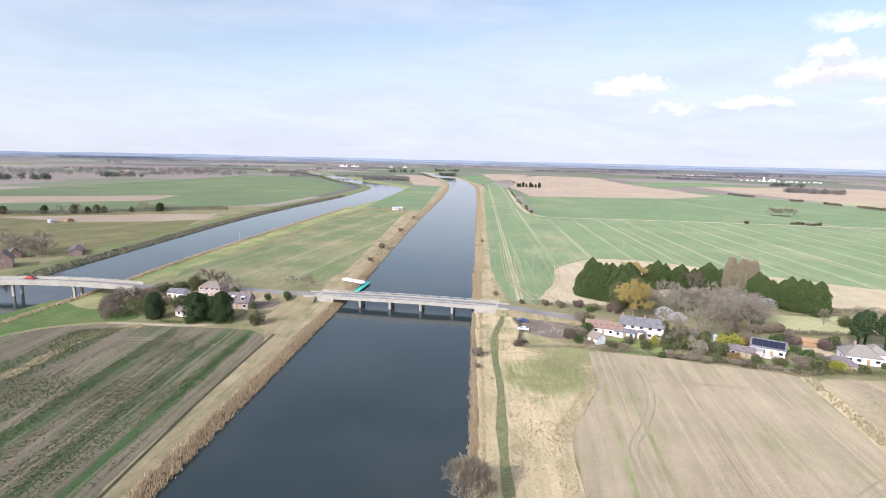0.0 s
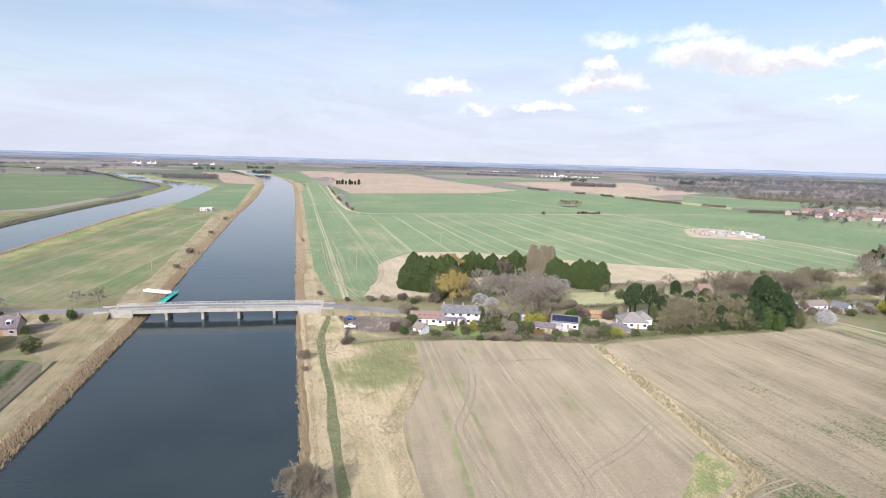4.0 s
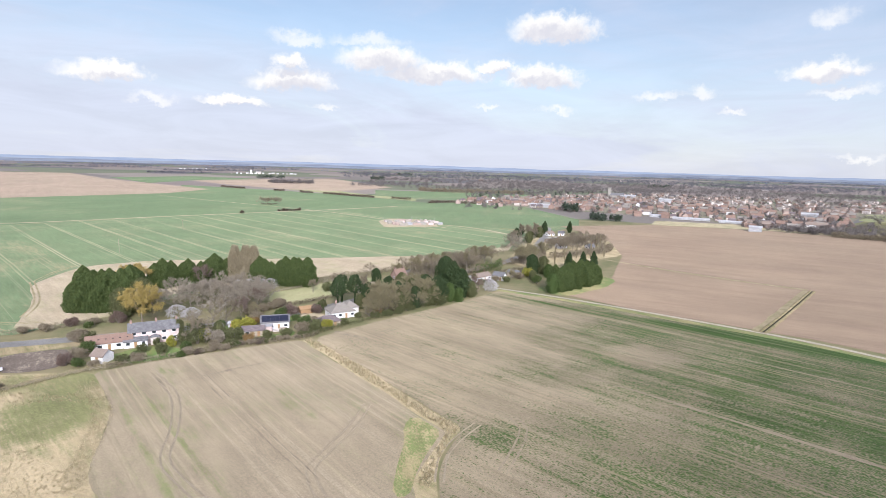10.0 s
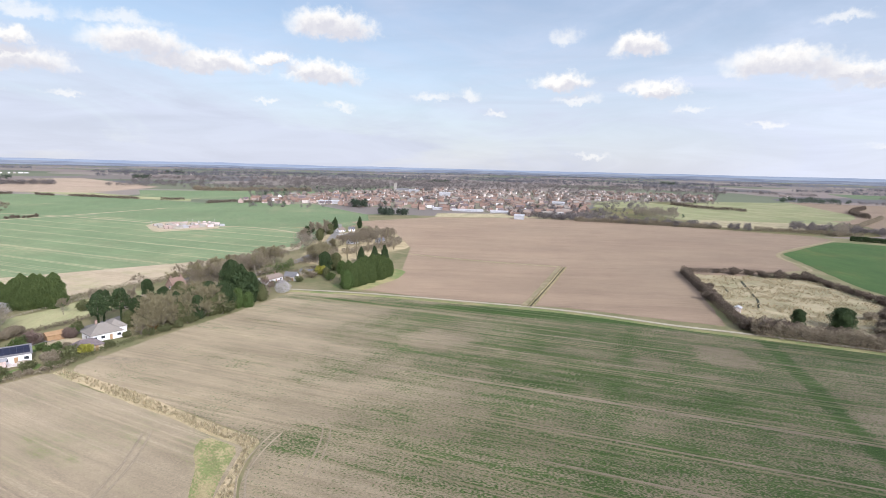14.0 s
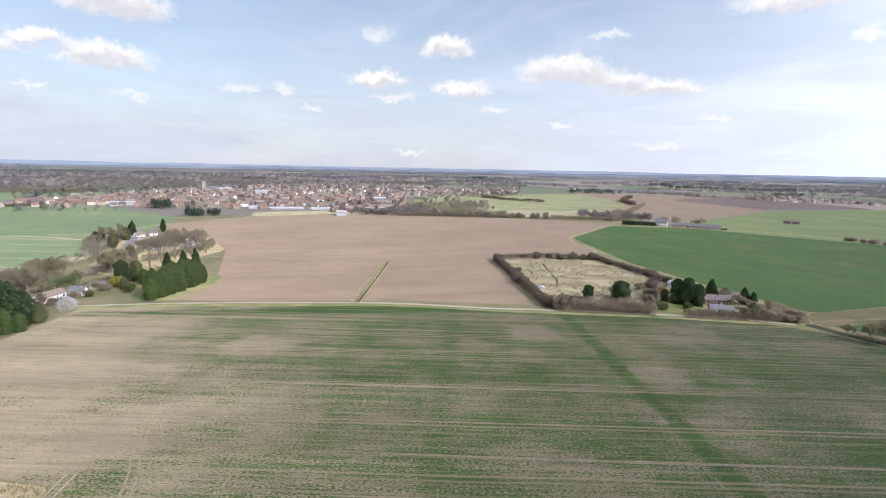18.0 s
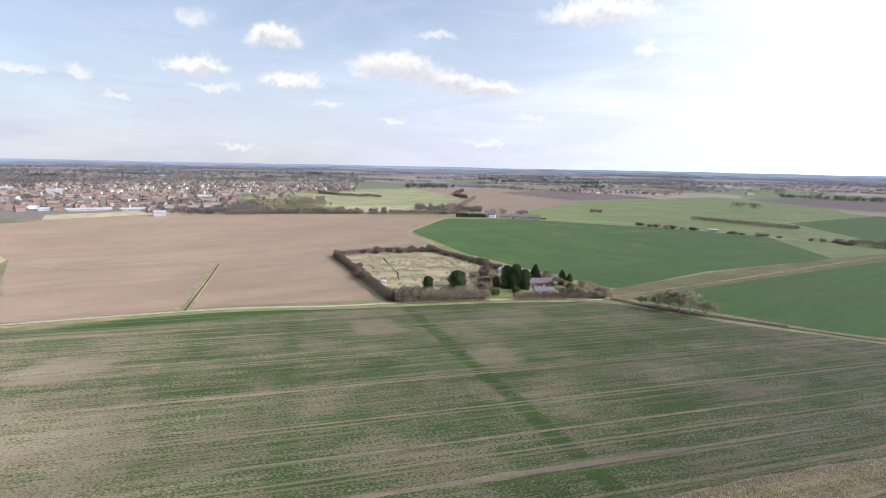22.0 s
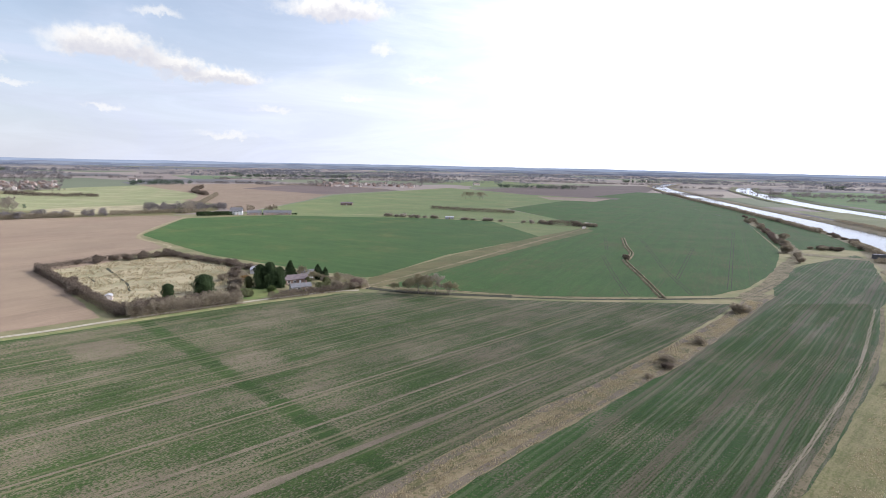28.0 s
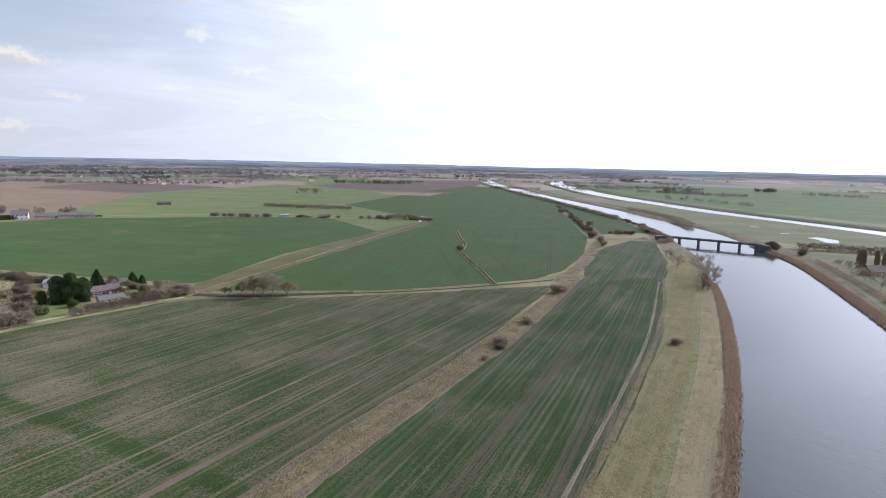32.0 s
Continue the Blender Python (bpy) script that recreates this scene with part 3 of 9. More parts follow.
M["bark_pale"] = plain("pale_poplar_bark", (0.150, 0.125, 0.085), (0.19, 0.158, 0.11), 0.8, 0.95, 0.12)
M["twig"] = plain("bare_twig", (0.2, 0.165, 0.118), (0.3, 0.252, 0.185), 2.0, 0.95, 0.3, random_per="island", bump=0, thin=0.4)
M["twig_grey"] = plain("grey_budding_twig", (0.24, 0.205, 0.162), (0.35, 0.305, 0.245), 2.0, 0.95, 0.3, random_per="island", bump=0, thin=0.4)
M["twig_dark"] = plain("dark_thorn_twig", (0.113, 0.0874, 0.069), (0.184, 0.146, 0.113), 2.0, 0.95, 0.3, random_per="island", bump=0, thin=0.4)
M["twig_poplar"] = plain("tawny_poplar_twig", (0.26, 0.218, 0.148), (0.36, 0.305, 0.212), 2.0, 0.95, 0.3, random_per="island", bump=0, thin=0.4)
M["twig_olive"] = plain("olive_sallow_twig", (0.195, 0.172, 0.104), (0.3, 0.26, 0.162), 2.0, 0.95, 0.3, random_per="island", bump=0, thin=0.4)
M["twig_willow"] = plain("golden_willow_twig", (0.32, 0.242, 0.08), (0.42, 0.325, 0.125), 2.0, 0.95, 0.3, random_per="island", bump=0, thin=0.4)
M["twig_red"] = plain("purplish_twig", (0.139, 0.096, 0.0816), (0.212, 0.158, 0.134), 2.0, 0.95, 0.3, random_per="island", bump=0, thin=0.4)
M["leaf_dark"] = plain("dark_conifer_leaf", (0.026, 0.046, 0.019), (0.058, 0.084, 0.033), 2.0, 0.85, 0.4, random_per="island", bump=0, thin=0.25)
M["leaf_cypress"] = plain("cypress_leaf", (0.042, 0.067, 0.021), (0.1, 0.13, 0.043), 2.0, 0.85, 0.4, random_per="island", bump=0, thin=0.25)
M["leaf_bright"] = plain("bright_evergreen_leaf", (0.048, 0.082, 0.022), (0.088, 0.124, 0.04), 2.0, 0.85, 0.4, random_per="island", bump=0, thin=0.25)
M["leaf_olive"] = plain("olive_ivy_leaf", (0.068, 0.076, 0.030), (0.124, 0.128, 0.060), 2.0, 0.85, 0.4, random_per="island", bump=0, thin=0.25)
M["leaf_yellow"] = plain("yellow_green_leaf", (0.195, 0.195, 0.028), (0.285, 0.262, 0.057), 2.0, 0.8, 0.4, random_per="island", bump=0, thin=0.25)
M["leaf_rust"] = plain("rust_brown_leaf", (0.17, 0.105, 0.045), (0.25, 0.16, 0.07), 2.0, 0.8, 0.4, random_per="island", bump=0, thin=0.25)
M["blossom"] = plain("white_blossom", (0.312, 0.288, 0.285), (0.420, 0.402, 0.408), 2.0, 0.8, 0.4, random_per="island", bump=0)
M["far_wood"] = plain("distant_bare_wood", (0.15, 0.131, 0.126), (0.212, 0.188, 0.18), 60.0, 0.95, 8.0, random_per="island", bump=0, thin=0.5)
# wood for the farther tiers, with a little blue haze put into its colour
M["hazed_wood"] = plain("haze_tinted_far_wood", (0.115, 0.112, 0.128), (0.165, 0.16, 0.178), 200.0, 0.95, 30.0, random_per="island", bump=0, thin=0.5)
M["far_green"] = plain("distant_evergreen", (0.05, 0.068, 0.05), (0.085, 0.108, 0.074), 40.0, 0.95, 8.0, random_per="island", bump=0, thin=0.5)
M["turquoise"] = plain("turquoise_paint", (0.03, 0.34, 0.28), (0.05, 0.40, 0.33), 1.0, 0.6)
M["car_blue"] = plain("blue_car_paint", (0.035, 0.06, 0.16), (0.045, 0.075, 0.19), 1.0, 0.25, bump=0)
M["car_white"] = plain("white_car_paint", (0.624, 0.624, 0.624), (0.592, 0.592, 0.600), 1.0, 0.25, bump=0)
M["car_red"] = plain("red_car_paint", (0.42, 0.03, 0.025), (0.36, 0.03, 0.025), 1.0, 0.25, bump=0)
M["rubber"] = plain("black_rubber", (0.02, 0.02, 0.02), (0.03, 0.03, 0.03), 0.5, 0.8, bump=0)
M["steel"] = plain("wheel_steel", (0.4, 0.4, 0.42), (0.34, 0.34, 0.36), 0.5, 0.4, metal=0.8, bump=0)
M["solar"] = plain("blue_black_solar_panel", (0.010, 0.012, 0.025), (0.014, 0.017, 0.034), 1.5, 0.45, bump=0)
M["shed_white"] = plain("pale_sheet_metal", (0.34, 0.335, 0.345), (0.28, 0.277, 0.29), 4.0, 0.5)


def glass_mat():
    m, t, b = material("window_glass", 0.05)
    b.inputs["Base Color"].default_value = (0.03, 0.035, 0.04, 1)
    b.inputs["Specular IOR Level"].default_value = 0.6
    return m


def water_mat():
    m, t, b = material("river_water", 0.06)
    at = node(t, "ShaderNodeNewGeometry").outputs["Position"]
    col = blend(t, (0.018, 0.026, 0.027), (0.025, 0.033, 0.034), smooth(t, noisy(t, at, 60.0, 3.0), 0.35, 0.65))
    ripple = calc(t, "MULTIPLY_ADD", noisy(t, at, 1.1, 3.0, 0.6), 0.7, calc(t, "MULTIPLY", noisy(t, at, 6.0, 2.0), 1.3))
    b.inputs["Specular IOR Level"].default_value = 0.5
    b.inputs["IOR"].default_value = 1.33
    finish(t, b, col, ripple, 0.4, 0.09)
    return m


M["glass"], M["water"] = glass_mat(), water_mat()


def patchwork_mat():
    """The wide farmland between the named fields and out to the horizon: a patchwork of fields, hedged here and there."""
    m, t, b = material("farmland_patchwork", 0.95)
    at = node(t, "ShaderNodeNewGeometry").outputs["Position"]
    bent = node(t, "ShaderNodeVectorMath", {"operation": "ADD"}, i0=at, i1=node(t, "ShaderNodeVectorMath", {"operation": "SCALE"}, i0=node(t, "ShaderNodeTexNoise", None, Vector=at, Scale=0.002, Detail=2.0).outputs[1], i3=160.0).outputs[0]).outputs[0]
    cell = node(t, "ShaderNodeTexVoronoi", {"voronoi_dimensions": "2D", "distance": "CHEBYCHEV"}, Vector=bent, Scale=1 / 330.0)
    pick = node(t, "ShaderNodeSeparateColor", None, i0=cell.outputs["Color"]).outputs[0]
    ramp = node(t, "ShaderNodeValToRGB", {}, i0=pick)
    r = ramp.color_ramp
    r.interpolation = "CONSTANT"
    steps = [(0.0, (0.105, 0.116, 0.074)), (0.13, (0.182, 0.147, 0.130)), (0.36, (0.125, 0.133, 0.085)), (0.47, (0.152, 0.131, 0.116)), (0.63, (0.098, 0.090, 0.092)), (0.78, (0.205, 0.172, 0.146)), (0.93, (0.112, 0.124, 0.078))]
    for i, (p, c) in enumerate(steps):
        e = r.elements[i] if i < 2 else r.elements.new(p)
        e.position, e.color = p, (*c, 1)
    near = blend(t, (0.19, 0.16, 0.09), (0.122, 0.122, 0.056), smooth(t, noisy(t, at, 25.0, 5.0, 0.65), 0.35, 0.65))
    far = smooth(t, node(t, "ShaderNodeVectorMath", {"operation": "LENGTH"}, i0=at).outputs[1], 700.0, 720.0)
    col = blend(t, near, ramp.outputs[0], far)
    g = noisy(t, at, 3.0, 5.0, 0.7)
    col = blend(t, (0, 0, 0), col, calc(t, "MULTIPLY_ADD", g, 0.6, 0.7))
    finish(t, b, col, g, 0.4, 0.3)
    return m


M["patchwork"] = patchwork_mat()
# the blue is air haze painted into the base colour of the wood
M["ridge"] = plain("haze_tinted_wood", (0.12, 0.14, 0.195), (0.165, 0.188, 0.25), 300.0, 1.0, 60.0, random_per="island", bump=0, thin=0.5)
M["rut_pale"] = plain("pale_trodden_soil", (0.236, 0.192, 0.137), (0.2, 0.163, 0.115), 4.0, 0.95, 0.4, bump=0.3, dist=0.04)


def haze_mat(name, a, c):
    """The last hills: the haze of the air is painted as a blue glow."""
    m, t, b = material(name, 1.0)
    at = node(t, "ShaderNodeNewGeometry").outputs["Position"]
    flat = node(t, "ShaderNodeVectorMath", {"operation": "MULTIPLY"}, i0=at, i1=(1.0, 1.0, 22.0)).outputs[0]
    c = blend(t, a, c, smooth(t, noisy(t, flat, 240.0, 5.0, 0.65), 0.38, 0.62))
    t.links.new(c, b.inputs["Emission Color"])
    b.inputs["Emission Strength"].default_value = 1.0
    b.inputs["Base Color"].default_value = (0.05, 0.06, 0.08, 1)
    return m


M["distance"] = haze_mat("haze_glow_distance", (0.19, 0.235, 0.345), (0.25, 0.295, 0.40))
M["near_distance"] = haze_mat("haze_glow_wooded_distance", (0.125, 0.142, 0.2), (0.205, 0.222, 0.27))

# ---- building helpers ----
def part(name, bm, mat, parent=None, label="", kind="", category=""):
    """Links a bmesh as one mesh object, under a thing or a part."""
    me = bpy.data.meshes.new(name)
    bm.to_mesh(me)
    bm.free()
    me.materials.append(mat if isinstance(mat, bpy.types.Material) else M[mat])
    ob = new(name, me)
    ob.parent = parent
    return tagged(ob, label, category, kind=kind)


def thing(name, x, y, z=0.0, az=0.0, label="", category="", group="", kind=""):
    """An Empty at a thing's base; its x axis points along the compass bearing az + 90."""
    ob = new(name)
    ob.empty_display_size = 0.5
    ob.matrix_basis = pose(x, y, z, 0, 0, -az)
    return tagged(ob, label, category, group, kind)


def sheet(name, verts, faces, mat, parent=None, label="", kind="", category="", shade=False):
    """A mesh from arrays of places and of triangles or quads."""
    verts, faces = np.asarray(verts, dtype=np.float32), np.asarray(faces, dtype=np.int32)
    me = bpy.data.meshes.new(name)
    me.vertices.add(len(verts))
    me.vertices.foreach_set("co", verts.ravel())
    n = faces.shape[1]
    me.loops.add(faces.size)
    me.loops.foreach_set("vertex_index", faces.ravel())
    me.polygons.add(len(faces))
    me.polygons.foreach_set("loop_start", np.arange(0, faces.size, n, dtype=np.int32))
    me.update(calc_edges=True)
    if shade:
        me.shade_smooth()
    me.materials.append(mat if isinstance(mat, bpy.types.Material) else M[mat])
    ob = new(name, me)
    ob.parent = parent
    return tagged(ob, label, category, kind=kind)


def box(bm, x0, x1, y0, y1, z0, z1):
    v = [bm.verts.new(p) for p in ((x0, y0, z0), (x1, y0, z0), (x1, y1, z0), (x0, y1, z0), (x0, y0, z1), (x1, y0, z1), (x1, y1, z1), (x0, y1, z1))]
    for f in ((3, 2, 1, 0), (4, 5, 6, 7), (0, 1, 5, 4), (1, 2, 6, 5), (2, 3, 7, 6), (3, 0, 4, 7)):
        bm.faces.new([v[i] for i in f])
    return v


def boxed(*args):
    bm = bmesh.new()
    box(bm, *args)
    return bm


def bevelled(bm, width=0.03):
    bmesh.ops.bevel(bm, geom=bm.edges[:], offset=width, segments=1, affect="EDGES")
    return bm


# ---- the land ----
def rise(r):
    """Height of the far land, which lifts gently towards the horizon."""
    return np.where(np.asarray(r) < 2500.0, 0.0, 1.4e-6 * (np.asarray(r) - 2500.0) ** 2)


def curve(points, step=20.0):
    """A smooth line through points (Catmull-Rom), in even steps."""
    p = np.array(points, dtype=float)
    p = np.vstack([2 * p[0] - p[1], p, 2 * p[-1] - p[-2]])
    out = []
    for i in range(1, len(p) - 2):
        n = max(2, int(np.linalg.norm(p[i + 1][:2] - p[i][:2]) / step))
        u = np.linspace(0, 1, n, endpoint=False)[:, None]
        out.append(0.5 * (2 * p[i] + (p[i + 1] - p[i - 1]) * u + (2 * p[i - 1] - 5 * p[i] + 4 * p[i + 1] - p[i + 2]) * u ** 2 + (3 * p[i] - p[i - 1] - 3 * p[i + 1] + p[i + 2]) * u ** 3))
    out.append(p[-2][None, :])
    return np.vstack(out)


# centre lines, north to south: x, y, half width
CHANNEL = curve([(-90, 2480, 22), (-30, 2210, 24), (-4, 2010, 27), (31, 1720, 28), (47, 1420, 31), (46, 1230, 31), (27, 871, 30), (8, 601, 31), (-11, 293, 30), (-15, 227, 30), (-24, 100, 31), (-33, -20, 31), (-40, -150, 31), (-40, -240, 31), (-34, -330, 31), (-20, -450, 32), (4, -540, 31), (30, -630, 28), (66, -701, 26), (155, -856, 24), (280, -1047, 23), (402, -1240, 22), (654, -1664, 23), (894, -2114, 25), (1038, -2570, 27)])
RIVER = curve([(-900, 2400, 26), (-560, 2150, 26), (-365, 1780, 26), (-255, 1480, 28), (-168, 1310, 31), (-118, 1160, 35), (-118, 1000, 37), (-126, 900, 37), (-155, 700, 35), (-172, 545, 33), (-181, 405, 28), (-186, 300, 25), (-190, 234, 26), (-205, 130, 28), (-250, -80, 30), (-270, -380, 32), (-245, -600, 32), (-190, -725, 28), (-107, -827, 25), (11, -960, 28), (163, -1185, 30), (300, -1430, 28), (430, -1720, 27), (560, -2020, 26), (680, -2450, 26)])


def normals(line):
    d = np.gradient(line[:, :2], axis=0)
    d /= np.linalg.norm(d, axis=1)[:, None]
    return np.stack([-d[:, 1], d[:, 0]], axis=1)


def off_line(xy, line):
    """Distance of places from the water's edge along a centre line; negative in the water."""
    best = np.full(len(xy), 1e9)
    for a, b in zip(line[:-1], line[1:]):
        ab = b[:2] - a[:2]
        u = np.clip(((xy - a[:2]) @ ab) / (ab @ ab), 0, 1)
        d = np.hypot(*(xy - a[:2] - u[:, None] * ab).T) - (a[2] + u * (b[2] - a[2]))
        best = np.minimum(best, d)
    return best


def make_ground():
    rings = np.concatenate([[3.0, 12.0, 25.0], np.geomspace(40.0, 4920.0, 230)])
    n = 720
    a = np.linspace(0, 2 * np.pi, n, endpoint=False)
    xy = np.stack([np.outer(rings, np.sin(a)).ravel(), np.outer(rings, np.cos(a)).ravel()], axis=1)
    r = np.hypot(*xy.T)
    z = rise(r)
    water = np.full(len(xy), 1e9)
    for line in (CHANNEL, RIVER):
        water = np.minimum(water, off_line(xy, line))
    z = np.where(water < 5.0 + 0.012 * r, -5.0, z)
    i, j = np.meshgrid(np.arange(len(rings) - 1), np.arange(n), indexing="ij")
    k = (j + 1) % n
    f = np.stack([i * n + j, (i + 1) * n + j, (i + 1) * n + k, i * n + k], axis=-1).reshape(-1, 4)
    sheet("ground", np.column_stack([xy, z]), f[:, ::-1], "patchwork", label="flat drained farmland out to the horizon", kind="structure", category="ground")


make_ground()


def ribbon(name, line, offs, zs, mat, label, category, kind="structure"):
    """A strip along a line: offs are the distances of its edges to the side (added to nothing), zs their heights."""
    nn = normals(line)
    cols = [np.column_stack([line[:, :2] + nn * (o if np.ndim(o) else np.full(len(line), o))[:, None], np.full(len(line), z) if np.ndim(z) == 0 else z]) for o, z in zip(offs, zs)]
    v = np.concatenate(cols)
    m, c = len(line), len(cols)
    f = [(q * m + i, q * m + i + 1, (q + 1) * m + i + 1, (q + 1) * m + i) for q in range(c - 1) for i in range(m - 1)]
    ob = sheet(name, v, f, mat, label=label, kind=kind, category=category)
    if ob.data.polygons[0].normal.z < 0:
        ob.data.flip_normals()
    return ob


WATER = -1.5


def make_river(line, label, bank_mats, names):
    far = np.hypot(line[:, 0], line[:, 1])
    hw = line[:, 2]
    ribbon("water", line, (-hw - 3, hw + 3), (WATER, WATER), "water", label, "water")
    for side, mat, nm in ((1, bank_mats[0], names[0]), (-1, bank_mats[1], names[1])):
        ribbon("bank", line, [side * (hw - 1.5), side * (hw + 1.0), side * (hw + 5.0), side * (hw + 7.0 + np.minimum(0.035 * far, 14.0))], [WATER - 0.5, WATER + 0.3, 0.0, 0.03], mat, nm, "bank")


make_river(CHANNEL, "broad straight drainage channel of dark calm water", ("bank", "bank"), ("grassy channel bank with dry reeds", "grassy channel bank with dry reeds"))
make_river(RIVER, "wide tidal river reflecting pale sky", ("verge", "levee"), ("green river bank with dry reeds", "grassy river bank edged with dark stones"))

LAID = []


def layer(boxes, step=0.004):
    """The height of a new sheet, given as boxes x0 x1 y0 y1: a little over all that lies under it."""
    z = 0.046
    for a in boxes:
        z = max([z] + [q[4] for q in LAID if q[0] < a[1] and q[1] > a[0] and q[2] < a[3] and q[3] > a[2]])
    LAID.extend((*a, z + step) for a in boxes)
    return z + step


def field(name, pts, mat, label, category="field", step=0.004, corner=0.0, ragged=0.9):
    """A field laid just over the ground; each later one a little higher."""
    z = layer([(min(p[0] for p in pts), max(p[0] for p in pts), min(p[1] for p in pts), max(p[1] for p in pts))], step)
    pts = [Vector((x, y, z)) for x, y in pts]
    if corner:
        soft = []
        for i, p in enumerate(pts):
            for q in (pts[i - 1], pts[(i + 1) % len(pts)]):
                d = min(corner, (q - p).length * 0.35)
                soft.append(p + (q - p).normalized() * d)
        pts = soft
    # ragged edges, as sown and grown ones are
    edge = []
    for p, q in zip(pts, pts[1:] + pts[:1]):
        length = (q - p).length
        n = max(1, min(30, int(length / 3.5)))
        side = Vector((p.y - q.y, q.x - p.x, 0)).normalized()
        for k in range(n):
            c = p.lerp(q, k / n)
            wob = noise.noise((c.x * 0.09, c.y * 0.09, 7.7)) * 0.8 + noise.noise((c.x * 0.31, c.y * 0.31, 2.1)) * 0.5
            edge.append(c + side * wob * ragged if k else c)
    pts = edge
    bm = bmesh.new()
    f = bm.faces.new([bm.verts.new(p) for p in pts])
    if f.normal.z < 0:
        f.normal_flip()
    bmesh.ops.triangulate(bm, faces=[f])
    return part(name, bm, mat, None, label, "structure", category)


def lane(name, pts, width, mat, label, category="track", step=0.004, wave=0.0, z=None, taper=False):
    """A strip along points, laid over the fields."""
    line = curve([(x, y, 0) for x, y in pts], 6.0)
    if z is None:
        # in pieces, so that a long lane is not lifted by what lies beside it
        cut = [line[i:i + 6, :2] for i in range(0, max(1, len(line) - 1), 5)]
        z = layer([(c[:, 0].min() - width, c[:, 0].max() + width, c[:, 1].min() - width, c[:, 1].max() + width) for c in cut], step)
    w = np.full(len(line), width / 2)
    if wave:
        w = w * (1 + wave * np.array([noise.noise((p[0] * 0.11, p[1] * 0.11, 3.3)) for p in line]))
    if taper:
        w = w * np.maximum(0.04, np.sin(np.linspace(0.0, np.pi, len(w)))) ** 0.7
    return ribbon(name, line, (-w, w), (z,) * 2, mat, label, category)

# ---- fields ----
# north, east of the channel
field("field", [(31, 262), (30, 309), (76, 992), (135, 1500), (156, 1208), (108, 606), (278, 606), (470, 580), (480, 430), (470, 268), (427, 250), (365, 225), (277, 226), (209, 250), (150, 262), (70, 240), (45, 236), (33, 244)], "wheat", "striped young green wheat field with pale wheel tracks")
field("field", [(146, 971), (432, 1003), (590, 1290), (672, 1010), (694, 830), (684, 610), (764, 545), (905, 520), (775, 470), (640, 300), (560, 262), (500, 262), (445, 371), (474, 581), (278, 608), (112, 608)], "wheat_far", "even young green wheat field beyond the farm track")
field("field", [(165, 1283), (230, 1828), (420, 2340), (620, 2200), (560, 1681), (560, 1100), (430, 1003), (162, 976)], "brown_far", "bare pale brown field far off")
field("field", [(704, 1320), (729, 1542), (1025, 1611), (1326, 1651), (1150, 1280), (1032, 1030), (770, 935), (708, 1060)], "brown_far", "pale bare fields before far woodland")
field("field", [(560, 1400), (729, 1545), (1025, 1620), (900, 1900), (600, 1780)], "wheat_far", "narrow far green field")
field("field", [(895, 950), (1050, 755), (1110, 620), (1035, 585), (941, 558), (820, 590), (746, 677), (749, 795)], "wheat_far", "green field below woodland")
field("field", [(700, 640), (745, 680), (745, 800), (775, 930), (712, 1050), (700, 850)], "olive_pasture", "pale rough strip beside a field hedge")
field("field", [(90, 1440), (88, 1520), (74, 1660), (48, 1980), (152, 2261), (172, 1699), (140, 1510), (112, 1345)], "wheat_far", "far green field beside the channel")
field("field", [(158, 1640), (272, 1885), (387, 2450), (195, 2450), (168, 2267)], "brown_far", "pale bare field far along the channel")
field("headland", [(45, 240), (62, 283), (70, 322), (85, 340), (105, 358), (140, 352), (210, 300), (300, 240), (365, 236), (360, 224), (277, 224), (209, 236), (150, 250), (110, 260), (90, 238)], "sandy", "bare sandy headland round a tree belt", corner=6)
# west of the channel
field("field", [(-138, 268), (-145, 298), (-132, 335), (-122, 408), (-99, 655), (-46, 664), (-47, 532), (-54, 300), (-62, 268), (-98, 267)], "wheat_thin", "thin green crop field on the strip between two rivers", corner=6)
field("field", [(-100, 700), (-70, 1232), (-4, 1267), (-26, 660), (-60, 690)], "wheat_far", "green field on the strip between two rivers")
field("field", [(-75, 1980), (-25, 1750), (-10, 1598), (2, 1342), (-2, 1272), (-67, 1298), (-105, 1640), (-135, 1634), (-182, 2100)], "brown_far", "pale bare field between two rivers")
field("field", [(-720, 756), (-640, 1200), (-600, 1700), (-400, 1560), (-240, 1250), (-190, 1150), (-200, 900), (-230, 711), (-309, 605), (-400, 544), (-520, 528)], "wheat_west", "broad green field beyond the river")
field("field", [(-660, 712), (-403, 818), (-391, 722), (-580, 605)], "brown_far", "bare brown strip in a green field")
field("field", [(-520, 520), (-253, 585), (-222, 450), (-232, 333), (-330, 300), (-480, 340)], "meadow", "rough pasture behind the river bank")
field("field", [(-430, 508), (-276, 573), (-242, 580), (-234, 524), (-267, 503), (-332, 485)], "brown_far", "pale bare strip beside a hedge")
field("field", [(-165, 150), (-150, 185), (-135, 194), (-117, 196), (-66, 192), (-60, 178), (-64, 92), (-66, -40), (-140, -60), (-175, 40)], "west_crop", "crop rows coming up in brown soil", corner=6)
field("meadow", [(-168, 230), (-150, 215), (-122, 212), (-118, 200), (-137, 196), (-152, 186), (-167, 152), (-180, 100), (-176, 190)], "wet_meadow", "bright green meadow on the river bank", "meadow", corner=4)
field("verge", [(-60, 240), (-47, 235), (-52, 190), (-58, 150), (-62, 90), (-65, 92), (-61, 178), (-66, 194), (-80, 205), (-72, 228)], "bank", "strip of dry grass between field and channel", "verge", corner=3)
